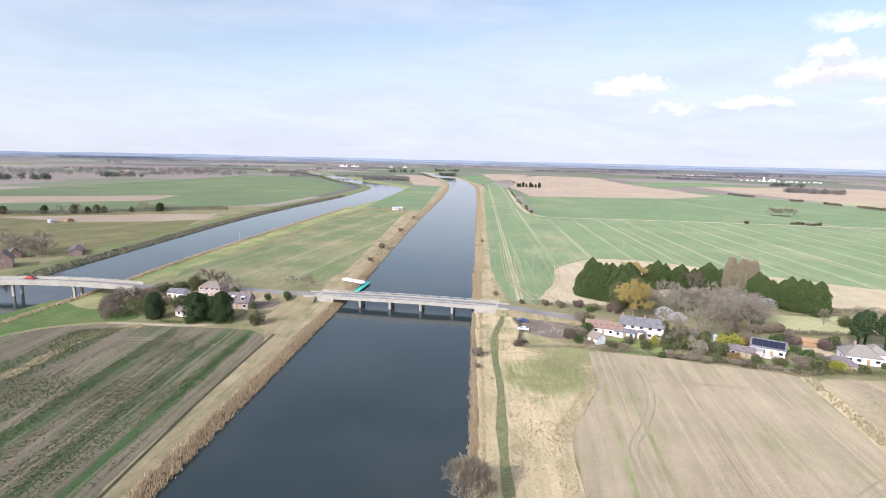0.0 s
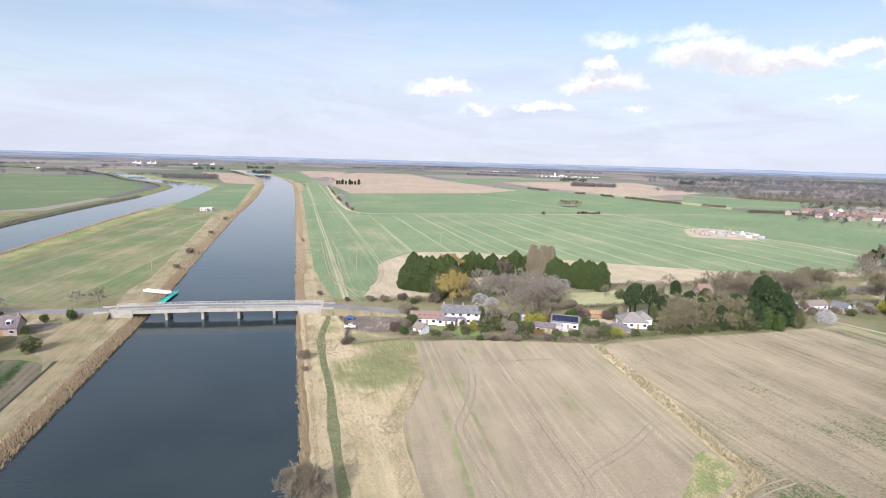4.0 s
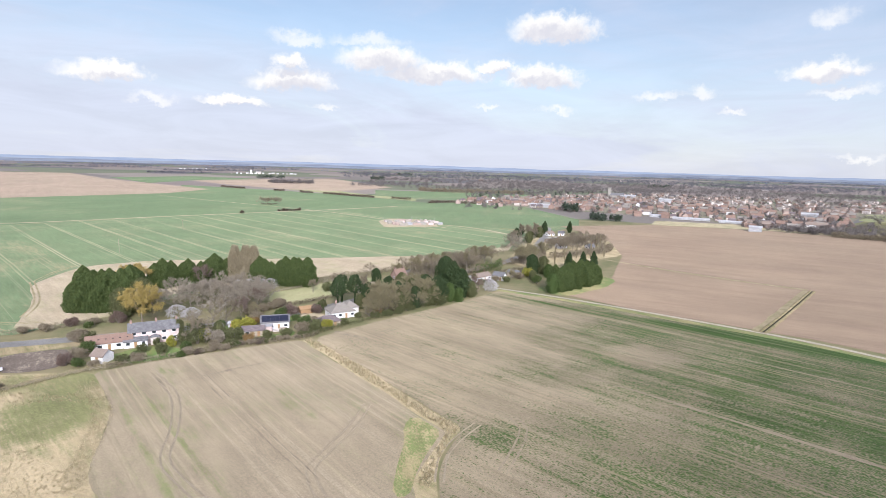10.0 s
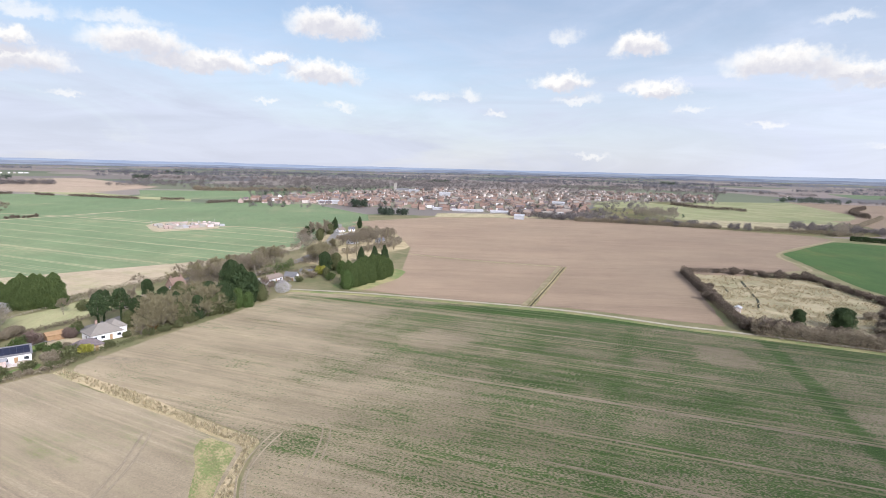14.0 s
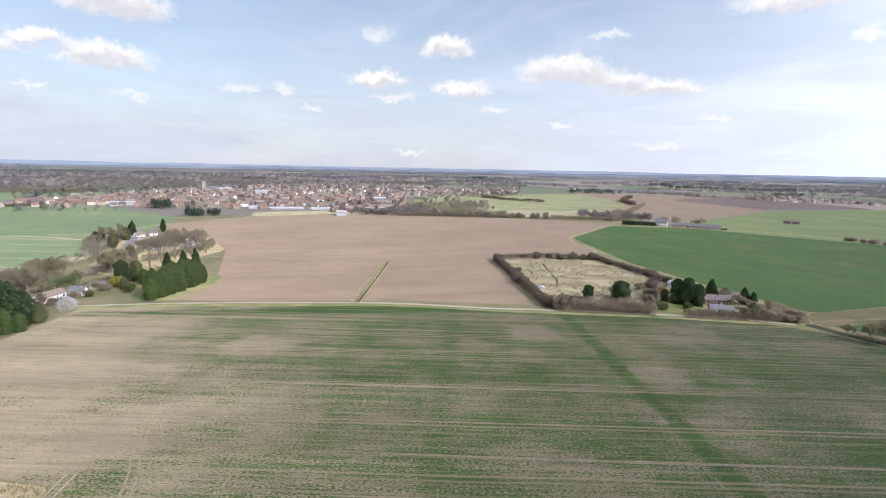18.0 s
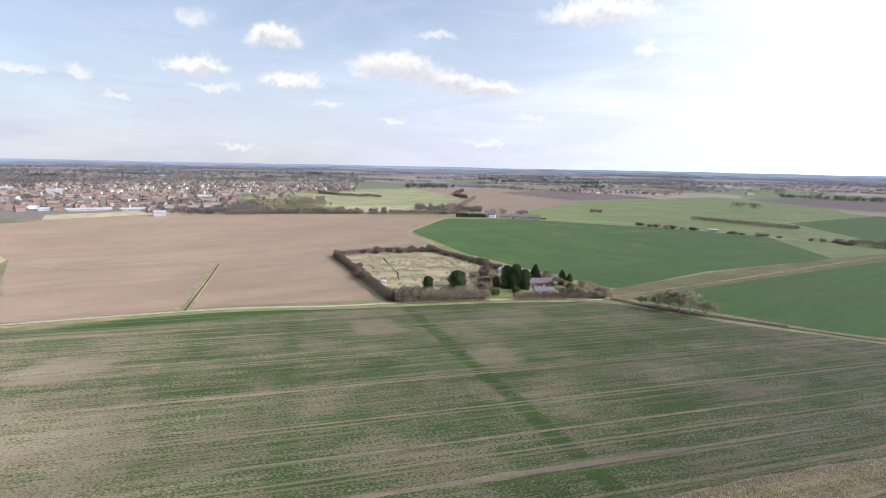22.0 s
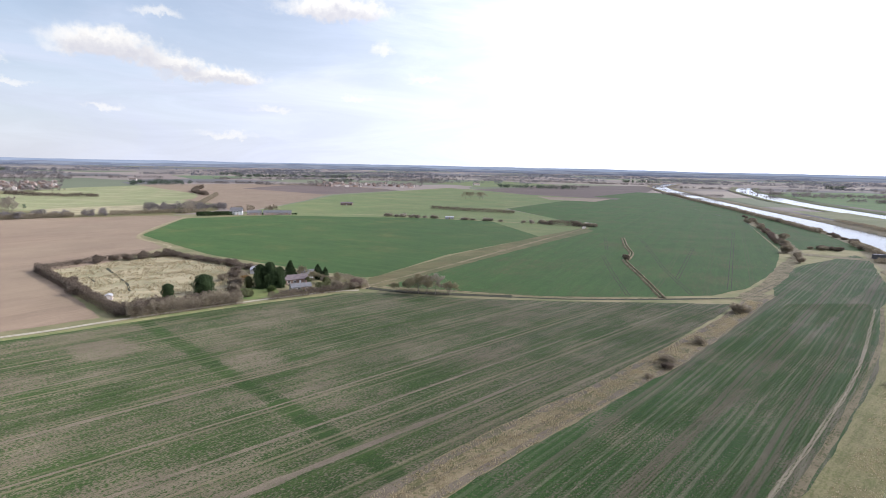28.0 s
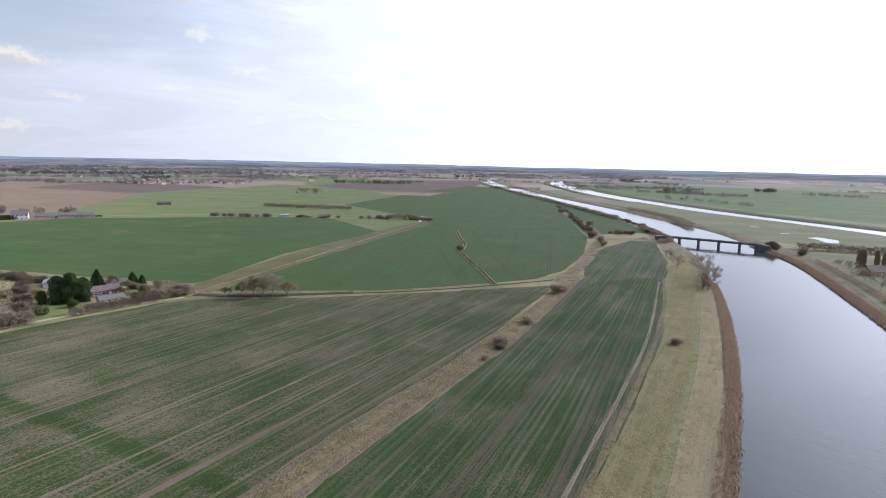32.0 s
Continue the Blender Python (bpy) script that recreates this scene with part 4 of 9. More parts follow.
# east, south of the road
field("meadow", [(16, 232), (30, 218), (32, 196), (52, 178), (50, 165), (47, 149), (44, 142), (39, 132), (35, 125), (32, 118), (30, 100), (28, 80), (27, 40), (24, 0), (13, -60), (4, 40), (10, 120)], "rough", "tussocky dry grass beside the channel", "meadow", corner=2)
field("field", [(52, 178), (74, 173), (113, 159), (107, 127), (102, 100), (99, 88.6), (97.5, 80), (96.8, 76), (89, 73), (81, 70), (72, 64), (62, 50), (56, 20), (34, 10), (27, 40), (28, 80), (30, 100), (32, 118), (35, 125), (39, 132), (44, 142), (47, 149), (50, 165)], "soil_pale", "pale bare field with curving wheel tracks", corner=2)
field("field", [(116, 157), (148, 156), (190, 152), (234, 151), (238, 130), (240, 78), (244, 16), (238, -53), (230, -110), (224, -144), (214, -163), (175, -190), (140, -222), (107, -256), (77, -286), (76, -240), (74.5, -188), (73.5, -158), (71.5, -110), (68.5, -60), (64, -10), (62, 30), (70, 55), (79, 64.5), (86, 69), (93, 71.8), (101, 74), (102, 81), (104, 92), (110, 118)], "soil_crop", "wide field of thin green crop rows in pale soil", corner=4)
field("verge", [(117, 157), (110.5, 120), (107, 107), (103.6, 91.7), (101.5, 81.4), (100.4, 74.6), (92.7, 72.4), (85.7, 69.6), (79.4, 65.2), (70, 56), (66, 58), (75.4, 68.2), (81.2, 70.6), (88.9, 73.5), (96.3, 76.2), (97.1, 80), (98.4, 88.6), (101.5, 100.4), (106.5, 127), (113, 158.5)], "rough", "overgrown ditch strip of straw and green", "verge", corner=1, ragged=0.6)
field("verge", [(97.5, 88.5), (96.5, 81), (95.5, 77), (86.5, 73.7), (79.4, 70.5), (71, 65), (69, 68), (78.2, 75.3), (86, 80.5), (91, 86)], "weedy", "green weedy corner at a ditch end", "verge", corner=2, ragged=1.6)
field("field", [(67, -20), (67.5, -85), (66, -137), (64, -180), (65.5, -236), (69.5, -318), (72, -350), (50, -372), (29, -385), (19, -276), (15.7, -214), (16, -155), (17, -115), (22, -60), (28, -20)], "strip_crop", "drilled green crop beside the channel bank", corner=4)
field("verge", [(66, -10), (67, -85), (65.5, -137), (63.5, -180), (65, -236), (69, -325), (82, -314), (77, -290), (74.5, -250), (74.5, -206), (75.5, -139), (78.5, -100), (78, -58), (74, -10), (74, 40), (66, 30)], "straw_strip", "strip of dry grass and bushes between crops", "verge", corner=2)
field("verge", [(34, -480), (28, -440), (26, -330), (15.5, -219), (16.5, -140), (20, -80), (30, -10), (10, -10), (-2, -60), (-2, -220), (4, -330), (16, -440)], "bank_grass", "dry grassy channel bank", "verge", corner=3)
field("field", [(69, -318), (84, -380), (82, -443), (63, -541), (49, -505), (30, -400), (27, -352), (50, -330)], "strip_crop", "small green field beside the channel", corner=4)
# brown and green fields to the east and south
field("field", [(551, 281), (656, 214), (714, 100), (722, -18), (670, -214), (640, -225), (505, -137), (424, -133), (380, -84), (374, -52), (249, -52), (254, 16), (247, 79), (249, 120), (300, 118), (330, 128), (400, 150), (470, 190)], "plough", "large bare ploughed brown field")
field("field", [(374, -54), (380, -86), (381, -128), (330, -138), (300, -135), (255, -112), (248, -60)], "enclosure", "rough tussocky paddock inside hedges")
field("garden", [(252, -102), (262, -112), (262, -135), (240, -128), (236, -112)], "lawn", "green lawn of a farm garden", "garden", corner=3)
field("field", [(470, -460), (403, -488), (287, -418), (292, -440), (300, -545), (350, -575), (420, -560)], "light_green", "corner of light green pasture")
field("field", [(505, -141), (624, -218), (608, -306), (556, -415), (403, -490), (287, -420), (270, -275), (240, -184), (292, -166), (373, -146)], "dark_green", "deep green crop field", corner=5)
field("field", [(654, -296), (800, -480), (927, -617), (1085, -1103), (813, -1176), (629, -1126), (515, -654), (350, -575), (320, -515), (400, -495), (486, -440), (610, -310)], "light_green", "light green pasture with a long hedge")
field("field", [(515, -660), (629, -1126), (456, -1109), (209, -771), (109, -506), (88, -400), (85, -330), (92, -296), (112, -268), (150, -224), (186, -200), (222, -176), (262, -285), (283, -466), (300, -545)], "mid_green", "broad green crop field with wheel tracks")
field("verge", [(217, -165), (240, -180), (268, -285), (292, -440), (300, -520), (280, -510), (262, -400), (240, -280)], "meadow", "broad grassy track between crops", "verge", corner=4)
field("field", [(720, 60), (722, -18), (672, -214), (700, -290), (850, -340), (1000, -300), (1250, -440), (1400, -200), (1240, 0), (1000, 20)], "meadow", "rough pasture beside the town", corner=10)
field("field", [(1176, 22), (1248, -55), (1167, -126), (1090, -218), (956, -364), (856, -312), (808, -96), (981, -43)], "olive_pasture", "pale olive pasture below the town", corner=8)
field("field", [(825, -118), (855, -300), (784, -262), (735, -217), (722, -107)], "enclosure", "pale straw-coloured strip of pasture", corner=5)
field("field", [(1394, -221), (1260, -458), (1011, -390), (1057, -277), (1086, -200)], "wheat_far", "green sloping field behind the town")
field("field", [(718, 230), (772, 126), (765, 30), (724, 20), (716, 110), (659, 215)], "enclosure", "pale grass strip between plough and town", corner=5)
field("field", [(830, -330), (1010, -300), (1500, -420), (1450, -900), (1100, -900), (940, -610), (810, -480), (660, -296)], "plough", "distant ploughed brown field")
field("field", [(1213, 25), (1267, -63), (1008, -37), (997, 27)], "olive_pasture", "pale meadow at the edge of town", corner=8)
field("field", [(1116, -102), (1367, -233), (1456, -411), (1073, -400), (990, -372), (925, -338), (890, -118)], "olive_pasture", "sloping pale pasture beyond the town", corner=10)
field("field", [(1243, -570), (1380, -774), (1318, -880), (1031, -885), (948, -612)], "purple_soil", "dark purplish ploughed field")
field("field", [(995, -1114), (1057, -1731), (930, -2060), (800, -1850), (660, -1480), (545, -1075), (766, -1043)], "purple_soil", "dark far field of bare soil")
field("field", [(700, -1006), (560, -1080), (530, -958), (620, -930)], "brown_far", "bare brown corner of a far field")
field("field", [(1416, -1364), (1560, -1900), (1107, -1748), (1083, -1266)], "light_green", "far light green field")
field("field", [(2338, -774), (2300, -1000), (1987, -1010), (1897, -707)], "wheat_far", "far green field below woods")
T = [(q * math.sin(radians(a)), q * math.cos(radians(a))) for a, q in ((54, 915), (60, 880), (64.5, 850), (68, 835), (74, 815), (80, 770), (86, 740), (88, 950), (89, 1190), (99, 1330), (99.5, 1730), (80, 1640), (66, 1400), (55, 1130))]
field("town_ground", T, "town_plots", "gardens, yards and streets of a town", "ground", corner=20)
field("field", [(60, -575), (85, -560), (112, -520), (209, -771), (456, -1109), (629, -1126), (690, -1480), (615, -1495), (480, -1265), (370, -1115), (190, -830), (108, -690)], "mid_green", "green crop beside the channel's far reach")
field("yard", [(300, 172), (345, 160), (400, 150), (470, 190), (500, 226), (440, 248), (362, 220), (310, 198)], "rough", "rough ground round a farm", "yard", corner=5)
# across the channel to the south
field("field", [(-70, -560), (-14, -640), (105, -880), (225, -1075), (150, -1115), (40, -935), (-70, -815), (-140, -735), (-190, -640), (-130, -540)], "olive_pasture", "rough pasture between two rivers", corner=10)
field("field", [(-75, -300), (-72, -390), (-62, -520), (-180, -520), (-200, -300)], "olive_pasture", "rough pasture across the channel", corner=6)
field("field", [(-200, -880), (-25, -1030), (115, -1240), (262, -1475), (385, -1745), (480, -2000), (300, -2350), (-500, -2300), (-900, -1500)], "river_pasture", "wide distant green fields beyond the river")

# flood pools in the meadow between the rivers
for pts in ([(-78, -640), (-90, -652), (-104, -634), (-100, -606), (-90, -606), (-86, -630)], [(-30, -722), (-36, -728), (-44, -725), (-38, -719)], [(-56, -666), (-62, -671), (-70, -668), (-63, -663)]):
    field("pool", pts, "water", "shallow flood pool reflecting the sky", "pool", corner=3)
# roads, tracks and ditches
lane("road", [(69, 209.4), (84, 203), (110, 194), (142, 188), (190, 189), (233, 193), (307, 196), (360, 208), (413, 229), (471, 254), (522, 280)], 6.5, "asphalt", "grey two-lane country road", "road", z=0.35)
lane("track", [(-81, 240), (-84, 208), (-88, 199), (-96, 195.5), (-127, 197)], 2.8, "sandy", "pale dirt drive past a hamlet", "track")
lane("track", [(236, 158), (243, 119), (247, 72), (249, 16), (242, -32), (241, -54), (236, -104), (228, -146), (221, -162)], 2.4, "track", "pale straight farm track", "track")
lane("verge", [(232, 158), (239, 119), (243, 72), (245, 16), (238, -32), (236, -54), (231, -104), (223, -146)], 3.4, "verge", "green verge beside a farm track", "verge")
lane("track", [(350, 224), (392, 244), (430, 262), (452, 330), (445, 372), (420, 385)], 4.0, "sandy", "sandy track to a compound", "track")
lane("track", [(430, 350), (437, 447), (441, 581), (420, 740), (395, 947)], 3.0, "sandy", "farm track between wheat fields", "track")
lane("track", [(587, 574), (474, 581), (278, 607), (140, 619), (113, 642), (108, 708), (119, 878), (148, 1218)], 5.0, "sandy", "farm track between wheat fields", "track")
lane("track", [(640, -226), (505, -139), (424, -137), (380, -92), (384, -128), (325, -146), (290, -160), (235, -175), (221, -165)], 3.2, "straw_line", "pale track round a green field", "track", wave=0.3)
lane("green_path", [(27, 222), (25.8, 212), (21, 192), (18.7, 167), (18.2, 147), (16.5, 128), (15, 108), (13, 70), (8, 30)], 2.3, "green_path", "mown green path along the bank", "path", wave=0.5)
lane("ditch_bank", [(364, 28), (362, 60), (364, 100), (372, 157)], 4.0, "straw_line", "faint grassy line across a ploughed field", "ditch", wave=0.4)
lane("verge", [(222, -172), (186, -199), (150, -224), (112, -262), (80, -300)], 2.6, "straw_strip", "dry grass edge of a field", "verge", wave=0.3)
lane("verge", [(640, -300), (556, -415), (480, -455), (403, -495), (345, -520), (312, -534)], 4.0, "straw_line", "dry grass edge with bushes", "verge", wave=0.3)

# wheel marks and trodden lines
def marks(pts, label, gap=1.9, wide=0.45, mat="wheel_mark"):
    """A pair of wheel ruts along points."""
    line = curve([(x, y, 0) for x, y in pts], 3.0)
    nn = normals(line)
    for s in (-1, 1):
        side = line[:, :2] + nn * s * gap / 2
        lane("wheel_mark", [tuple(q) for q in side[::2]], wide, mat, label, "track", wave=0.5)


for pts, mat in (([(44, 85), (44, 102), (45.5, 114), (53, 126), (61, 144), (64, 165)], "rut_pale"), ([(94, 102), (82, 95), (65, 88), (62, 84), (59, 76)], "rut_pale"), ([(67, 112), (65, 101), (63, 87), (61, 80)], "wheel_mark"), ([(73, 151), (71.5, 142), (70, 133)], "wheel_mark"),
                 ([(91, 56.3), (96.5, 57.8), (103.4, 59.8), (110.7, 63), (114, 68)], "wheel_mark"), ([(105, 73), (95, 72), (86, 69), (79, 64)], "rut_pale"), ([(125, 158), (130, 142), (138, 144), (150, 144)], "wheel_mark")):
    marks(pts, "pair of wheel ruts in bare soil", mat=mat)
lane("wheel_mark", [(63, 153), (71, 152.5), (78, 151), (95, 148)], 1.6, "wheel_mark", "dark churned soil", "track", wave=0.9, taper=True)
lane("wheel_mark", [(64, 168), (62, 151)], 1.2, "wheel_mark", "dark churned soil", "track", wave=0.9, taper=True)
lane("wheel_mark", [(128, 158), (131, 142)], 2.0, "wheel_mark", "dark churned soil", "track", wave=0.8)
for pts in ([(195, -369), (156, -310), (122, -261)], [(245, -467), (206, -396)], [(223, -493), (166, -395), (140, -350), (100, -289)], [(180, -625), (90, -316)], [(165, -469), (122, -325)]):
    marks(pts, "pair of wheel ruts in a green crop", mat="ditch", wide=0.45)
for pts in ([(49, 360), (44, 310), (41, 265), (44, 240)], [(47, 418), (38, 290), (45, 257), (60, 246)], [(73, 331), (64, 285), (52, 257)], [(102, 363), (88, 350), (74, 330)]):
    marks(pts, "pale wheel tracks curving on a headland", mat="straw_line", wide=0.7)
lane("verge", [(-126, 140), (-124.5, 156), (-125.5, 172), (-122, 188), (-112, 194)], 5.0, "straw_strip", "ridge of straw grass beside a crop", "verge", wave=0.5)
for pts in ([(-129, 178), (-99, 180), (-79, 175), (-66, 173)], [(-101, 116), (-105, 140), (-109, 162), (-104, 178)], [(-86, 178), (-84, 130), (-85, 92)]):
    marks(pts, "pair of wheel ruts in a crop field", mat="wheel_mark")
lane("bare_soil", [(26, -335), (19.4, -265), (17.6, -185), (18.6, -120), (20, -80)], 1.7, "straw_strip", "bare brown line of trodden soil along crop rows", "track", wave=0.5)
lane("wheel_mark", [(28, -328), (21, -223), (20.8, -160), (22, -119), (22.5, -90)], 1.1, "sandy", "pale trodden line at the crop's edge", "track", wave=0.6)
field("verge", [(8, -340), (4, -246), (3, -188), (4, -146), (5, -119), (8, -60), (-3, -60), (-6, -126), (-6, -175), (-4.5, -229), (-0.5, -327)], "straw_bank", "pale mown straw along the water", "verge", corner=2)
lane("verge", [(224, -162), (240, -249), (262, -350), (285, -460), (300, -530)], 2.6, "straw_strip", "pale grassy edge between crops", "verge", wave=0.5)
lane("verge", [(-60.5, 188), (-63, 139), (-63.5, 112), (-64, 60)], 1.0, "ditch", "dark field edge", "verge", wave=0.5)
for pts in ([(343, -67), (324, -67)], [(362, -81), (327, -79), (309, -78), (291, -74)], [(298, -66), (293, -73)]):
    lane("wheel_mark", pts, 1.3, "ditch", "trodden line in a rough paddock", "track", wave=0.5)
lane("verge", [(176, -198), (138, -230), (106, -267), (76, -308)], 2.0, "ditch", "dark field ditch edge", "verge", wave=0.4)
for pts, w in (([(75.5, -20), (76.5, -58), (76.8, -100), (74.2, -139), (73, -206), (73.3, -250), (75.5, -294)], 2.4), ([(68, -20), (68.4, -85), (67, -137), (65, -180), (66.3, -236), (70, -310)], 2.0)):
    lane("bare_soil", pts, w, "bare_soil", "bare brown line of trodden soil along crop rows", "track", wave=0.7)
for pts, w in (([(156, 110), (153, 30), (150.5, -20), (148, -90)], 1.6), ([(98, 20), (95.5, -29), (93.2, -75), (90, -150)], 1.9), ([(116, 40), (112, -20), (109, -80), (105, -170)], 1.0), ([(133, 70), (128.5, -20), (124, -120), (121, -190)], 0.9), ([(186, 90), (183, 10), (180, -80)], 1.0), ([(209, 70), (206, -20), (203, -100)], 0.9)):
    lane("bare_soil", pts, w, "bare_soil", "bare brown streak between crop rows", "track", wave=0.8, taper=True)
lane("green_path", [(8, -60), (5.2, -119), (4.6, -146), (3.4, -188), (4.2, -246), (8.2, -339), (16, -420)], 2.2, "green_path", "trodden green path on the bank", "path", wave=0.2)


def trench(pts, half, ridge, label, mat="straw_strip"):
    """A field ditch between two low spoil banks."""
    line = curve([(x, y, 0) for x, y in pts], 4.0)
    n = np.array([1 + 0.3 * noise.noise((p[0] * 0.13, p[1] * 0.13, 6.1)) for p in line])
    for side in (-1, 1):
        ribbon("ditch_bank", line, [side * half * 0.3, side * half * 0.75 * n, side * half * 1.1 * n, side * half * 1.9 * n], [0.06, ridge * n, ridge * n, 0.05], mat, "grassy bank of a field ditch", "ditch")
    ribbon("ditch", line, [-half * 0.32, half * 0.32], [0.075, 0.075], "ditch", label, "ditch")


trench([(107, -269), (136, -310), (172, -359), (174, -366), (185, -396), (205, -428), (234, -480)], 1.1, 0.7, "deep dark field ditch")
trench([(249, 32.5), (300, 29), (362, 25.5)], 0.9, 0.5, "narrow dark field ditch")
lane("ditch_bank", [(249, 35.2), (300, 31.7), (361, 28.2)], 3.2, "straw_line", "pale grassy bank of a field ditch", "ditch", wave=0.5)

# ---- plants ----
rng = np.random.default_rng(7)


def unit(n):
    d = rng.normal(size=(n, 3))
    return d / np.linalg.norm(d, axis=1)[:, None]


def shreds(at, size, stretch=1.0, up=0.0, narrow=1.0):
    """One triangle at each place, turned at random; stretch draws them out upwards, narrow thins them."""
    n = len(at)
    a = unit(n)
    a[:, 2] = a[:, 2] * (1 - up) + up * 1.5
    a /= np.linalg.norm(a, axis=1)[:, None]
    b = np.cross(a, unit(n))
    b /= np.linalg.norm(b, axis=1)[:, None] + 1e-9
    s = (size * rng.uniform(0.6, 1.4, n))[:, None]
    v = np.stack([at + a * s * stretch, at - a * s * 0.6 * stretch + b * s * 0.7 * narrow, at - a * s * 0.6 * stretch - b * s * 0.7 * narrow], axis=1)
    return v.reshape(-1, 3), np.arange(3 * n).reshape(-1, 3)


def limbs(segs, sides=3):
    """Tapered prisms from rows of x0 y0 z0 x1 y1 z1 r0 r1."""
    s = np.asarray(segs, dtype=float)
    p, q, r0, r1 = s[:, :3], s[:, 3:6], s[:, 6], s[:, 7]
    d = q - p
    d /= np.linalg.norm(d, axis=1)[:, None] + 1e-9
    u = np.cross(d, np.where(np.abs(d[:, 2:3]) > 0.9, [[1.0, 0, 0]], [[0, 0, 1.0]]))
    u /= np.linalg.norm(u, axis=1)[:, None] + 1e-9
    w = np.cross(d, u)
    rings = []
    for base, r in ((p, r0), (q, r1)):
        for k in range(sides):
            c, z = math.cos(2 * math.pi * k / sides), math.sin(2 * math.pi * k / sides)
            rings.append(base + (u * c + w * z) * r[:, None])
    v = np.stack(rings, axis=1).reshape(-1, 3)
    o = (np.arange(len(s)) * 2 * sides)[:, None]
    f = np.concatenate([o + np.array([[k, (k + 1) % sides, sides + (k + 1) % sides, sides + k]]) for k in range(sides)])
    return v, f


def grow(h, spread, first=0.25, up=0.5, kids=(7, 6, 5), trunk=0.022, droop=0.0):
    """Branch rows of a tree of height h: trunk rows and limb rows, and the tips."""
    segs, tips = [], []
    top = np.array([rng.normal() * 0.03 * h, rng.normal() * 0.03 * h, h * 0.72])
    r = trunk * h
    stem = [np.zeros(3), top * 0.35 + rng.normal(size=3) * [0.02 * h, 0.02 * h, 0], top]
    trunk_rows = [(*stem[i], *stem[i + 1], r * (1 - 0.4 * i), r * (1 - 0.4 * (i + 1))) for i in range(2)]

    def sprout(p, d, length, rad, level):
        q = p + d * length * 0.5
        d2 = d + rng.normal(size=3) * 0.18 + np.array([0, 0, 0.12 - droop])
        d2 /= np.linalg.norm(d2)
        e = q + d2 * length * 0.5
        segs.append((*p, *q, rad, rad * 0.75))
        segs.append((*q, *e, rad * 0.75, rad * 0.4))
        if level >= len(kids):
            tips.append((e, d2, length))
            return
        for k in range(kids[level]):
            f = rng.uniform(0.35, 1.0)
            s = p + (q - p) * min(1, f * 2) if f < 0.5 else q + (e - q) * (f * 2 - 1)
            nd = d2 * 0.75 + unit(1)[0] * 0.75 + np.array([0, 0, up * 0.35 - droop])
            nd /= np.linalg.norm(nd)
            sprout(s, nd, length * rng.uniform(0.42, 0.62), rad * 0.5, level + 1)

    for k in range(kids[0]):
        f = first + (1 - first) * (k + rng.uniform(0, 0.8)) / kids[0]
        p = stem[0] + (top - stem[0]) * min(f, 1.0)
        a = k * 2.4 + rng.uniform(0, 0.8)
        d = np.array([math.cos(a) * spread, math.sin(a) * spread, up + 0.6 * f])
        d /= np.linalg.norm(d)
        sprout(p, d, h * (0.62 - 0.3 * f) * (0.8 + 0.4 * spread), r * 0.45, 1)
    return trunk_rows, segs, tips


def tree_parts(ob, trunk_rows, segs, bark, twig_v, twig_f, twig, twig_label):
    v, f = limbs(trunk_rows, 6)
    sheet("trunk", v, f, bark, ob, shade=True)
    if len(segs):
        v, f = limbs(segs, 3)
        sheet("branchwork", v, f, bark, ob)
    sheet("crown", twig_v, twig_f, twig, ob, twig_label)


def twigs(tips, per, length, width, hang=0.0):
    at, rows = [], []
    for e, d, l in tips:
        for k in range(per):
            q = d + unit(1)[0] * 0.9 + np.array([0, 0, 0.25 - hang])
            q /= np.linalg.norm(q)
            s = e - d * l * rng.uniform(0, 1.1)
            rows.append((*s, *q))
    rows = np.array(rows)
    p, d = rows[:, :3], rows[:, 3:]
    n = len(p)
    b = np.cross(d, unit(n))
    b /= np.linalg.norm(b, axis=1)[:, None] + 1e-9
    L = (length * rng.uniform(0.5, 1.3, n))[:, None]
    v = np.stack([p - b * width, p + b * width, p + d * L + [0, 0, -hang * length * 0.4]], axis=1)
    return v.reshape(-1, 3), np.arange(3 * n).reshape(-1, 3)


def bare_tree(ob, bark="bark", twig="twig", spread=0.9, up=0.5, h=10.0, kids=(7, 5, 4), per=9, first=0.25, droop=0.0, width=0.035, length=0.11, hang=0.0):
    t, s, tips = grow(h, spread, first, up, kids, droop=droop)
    v, f = twigs(tips, per, h * length, width, hang)
    tree_parts(ob, t, s, bark, v, f, twig, "haze of fine bare twigs")


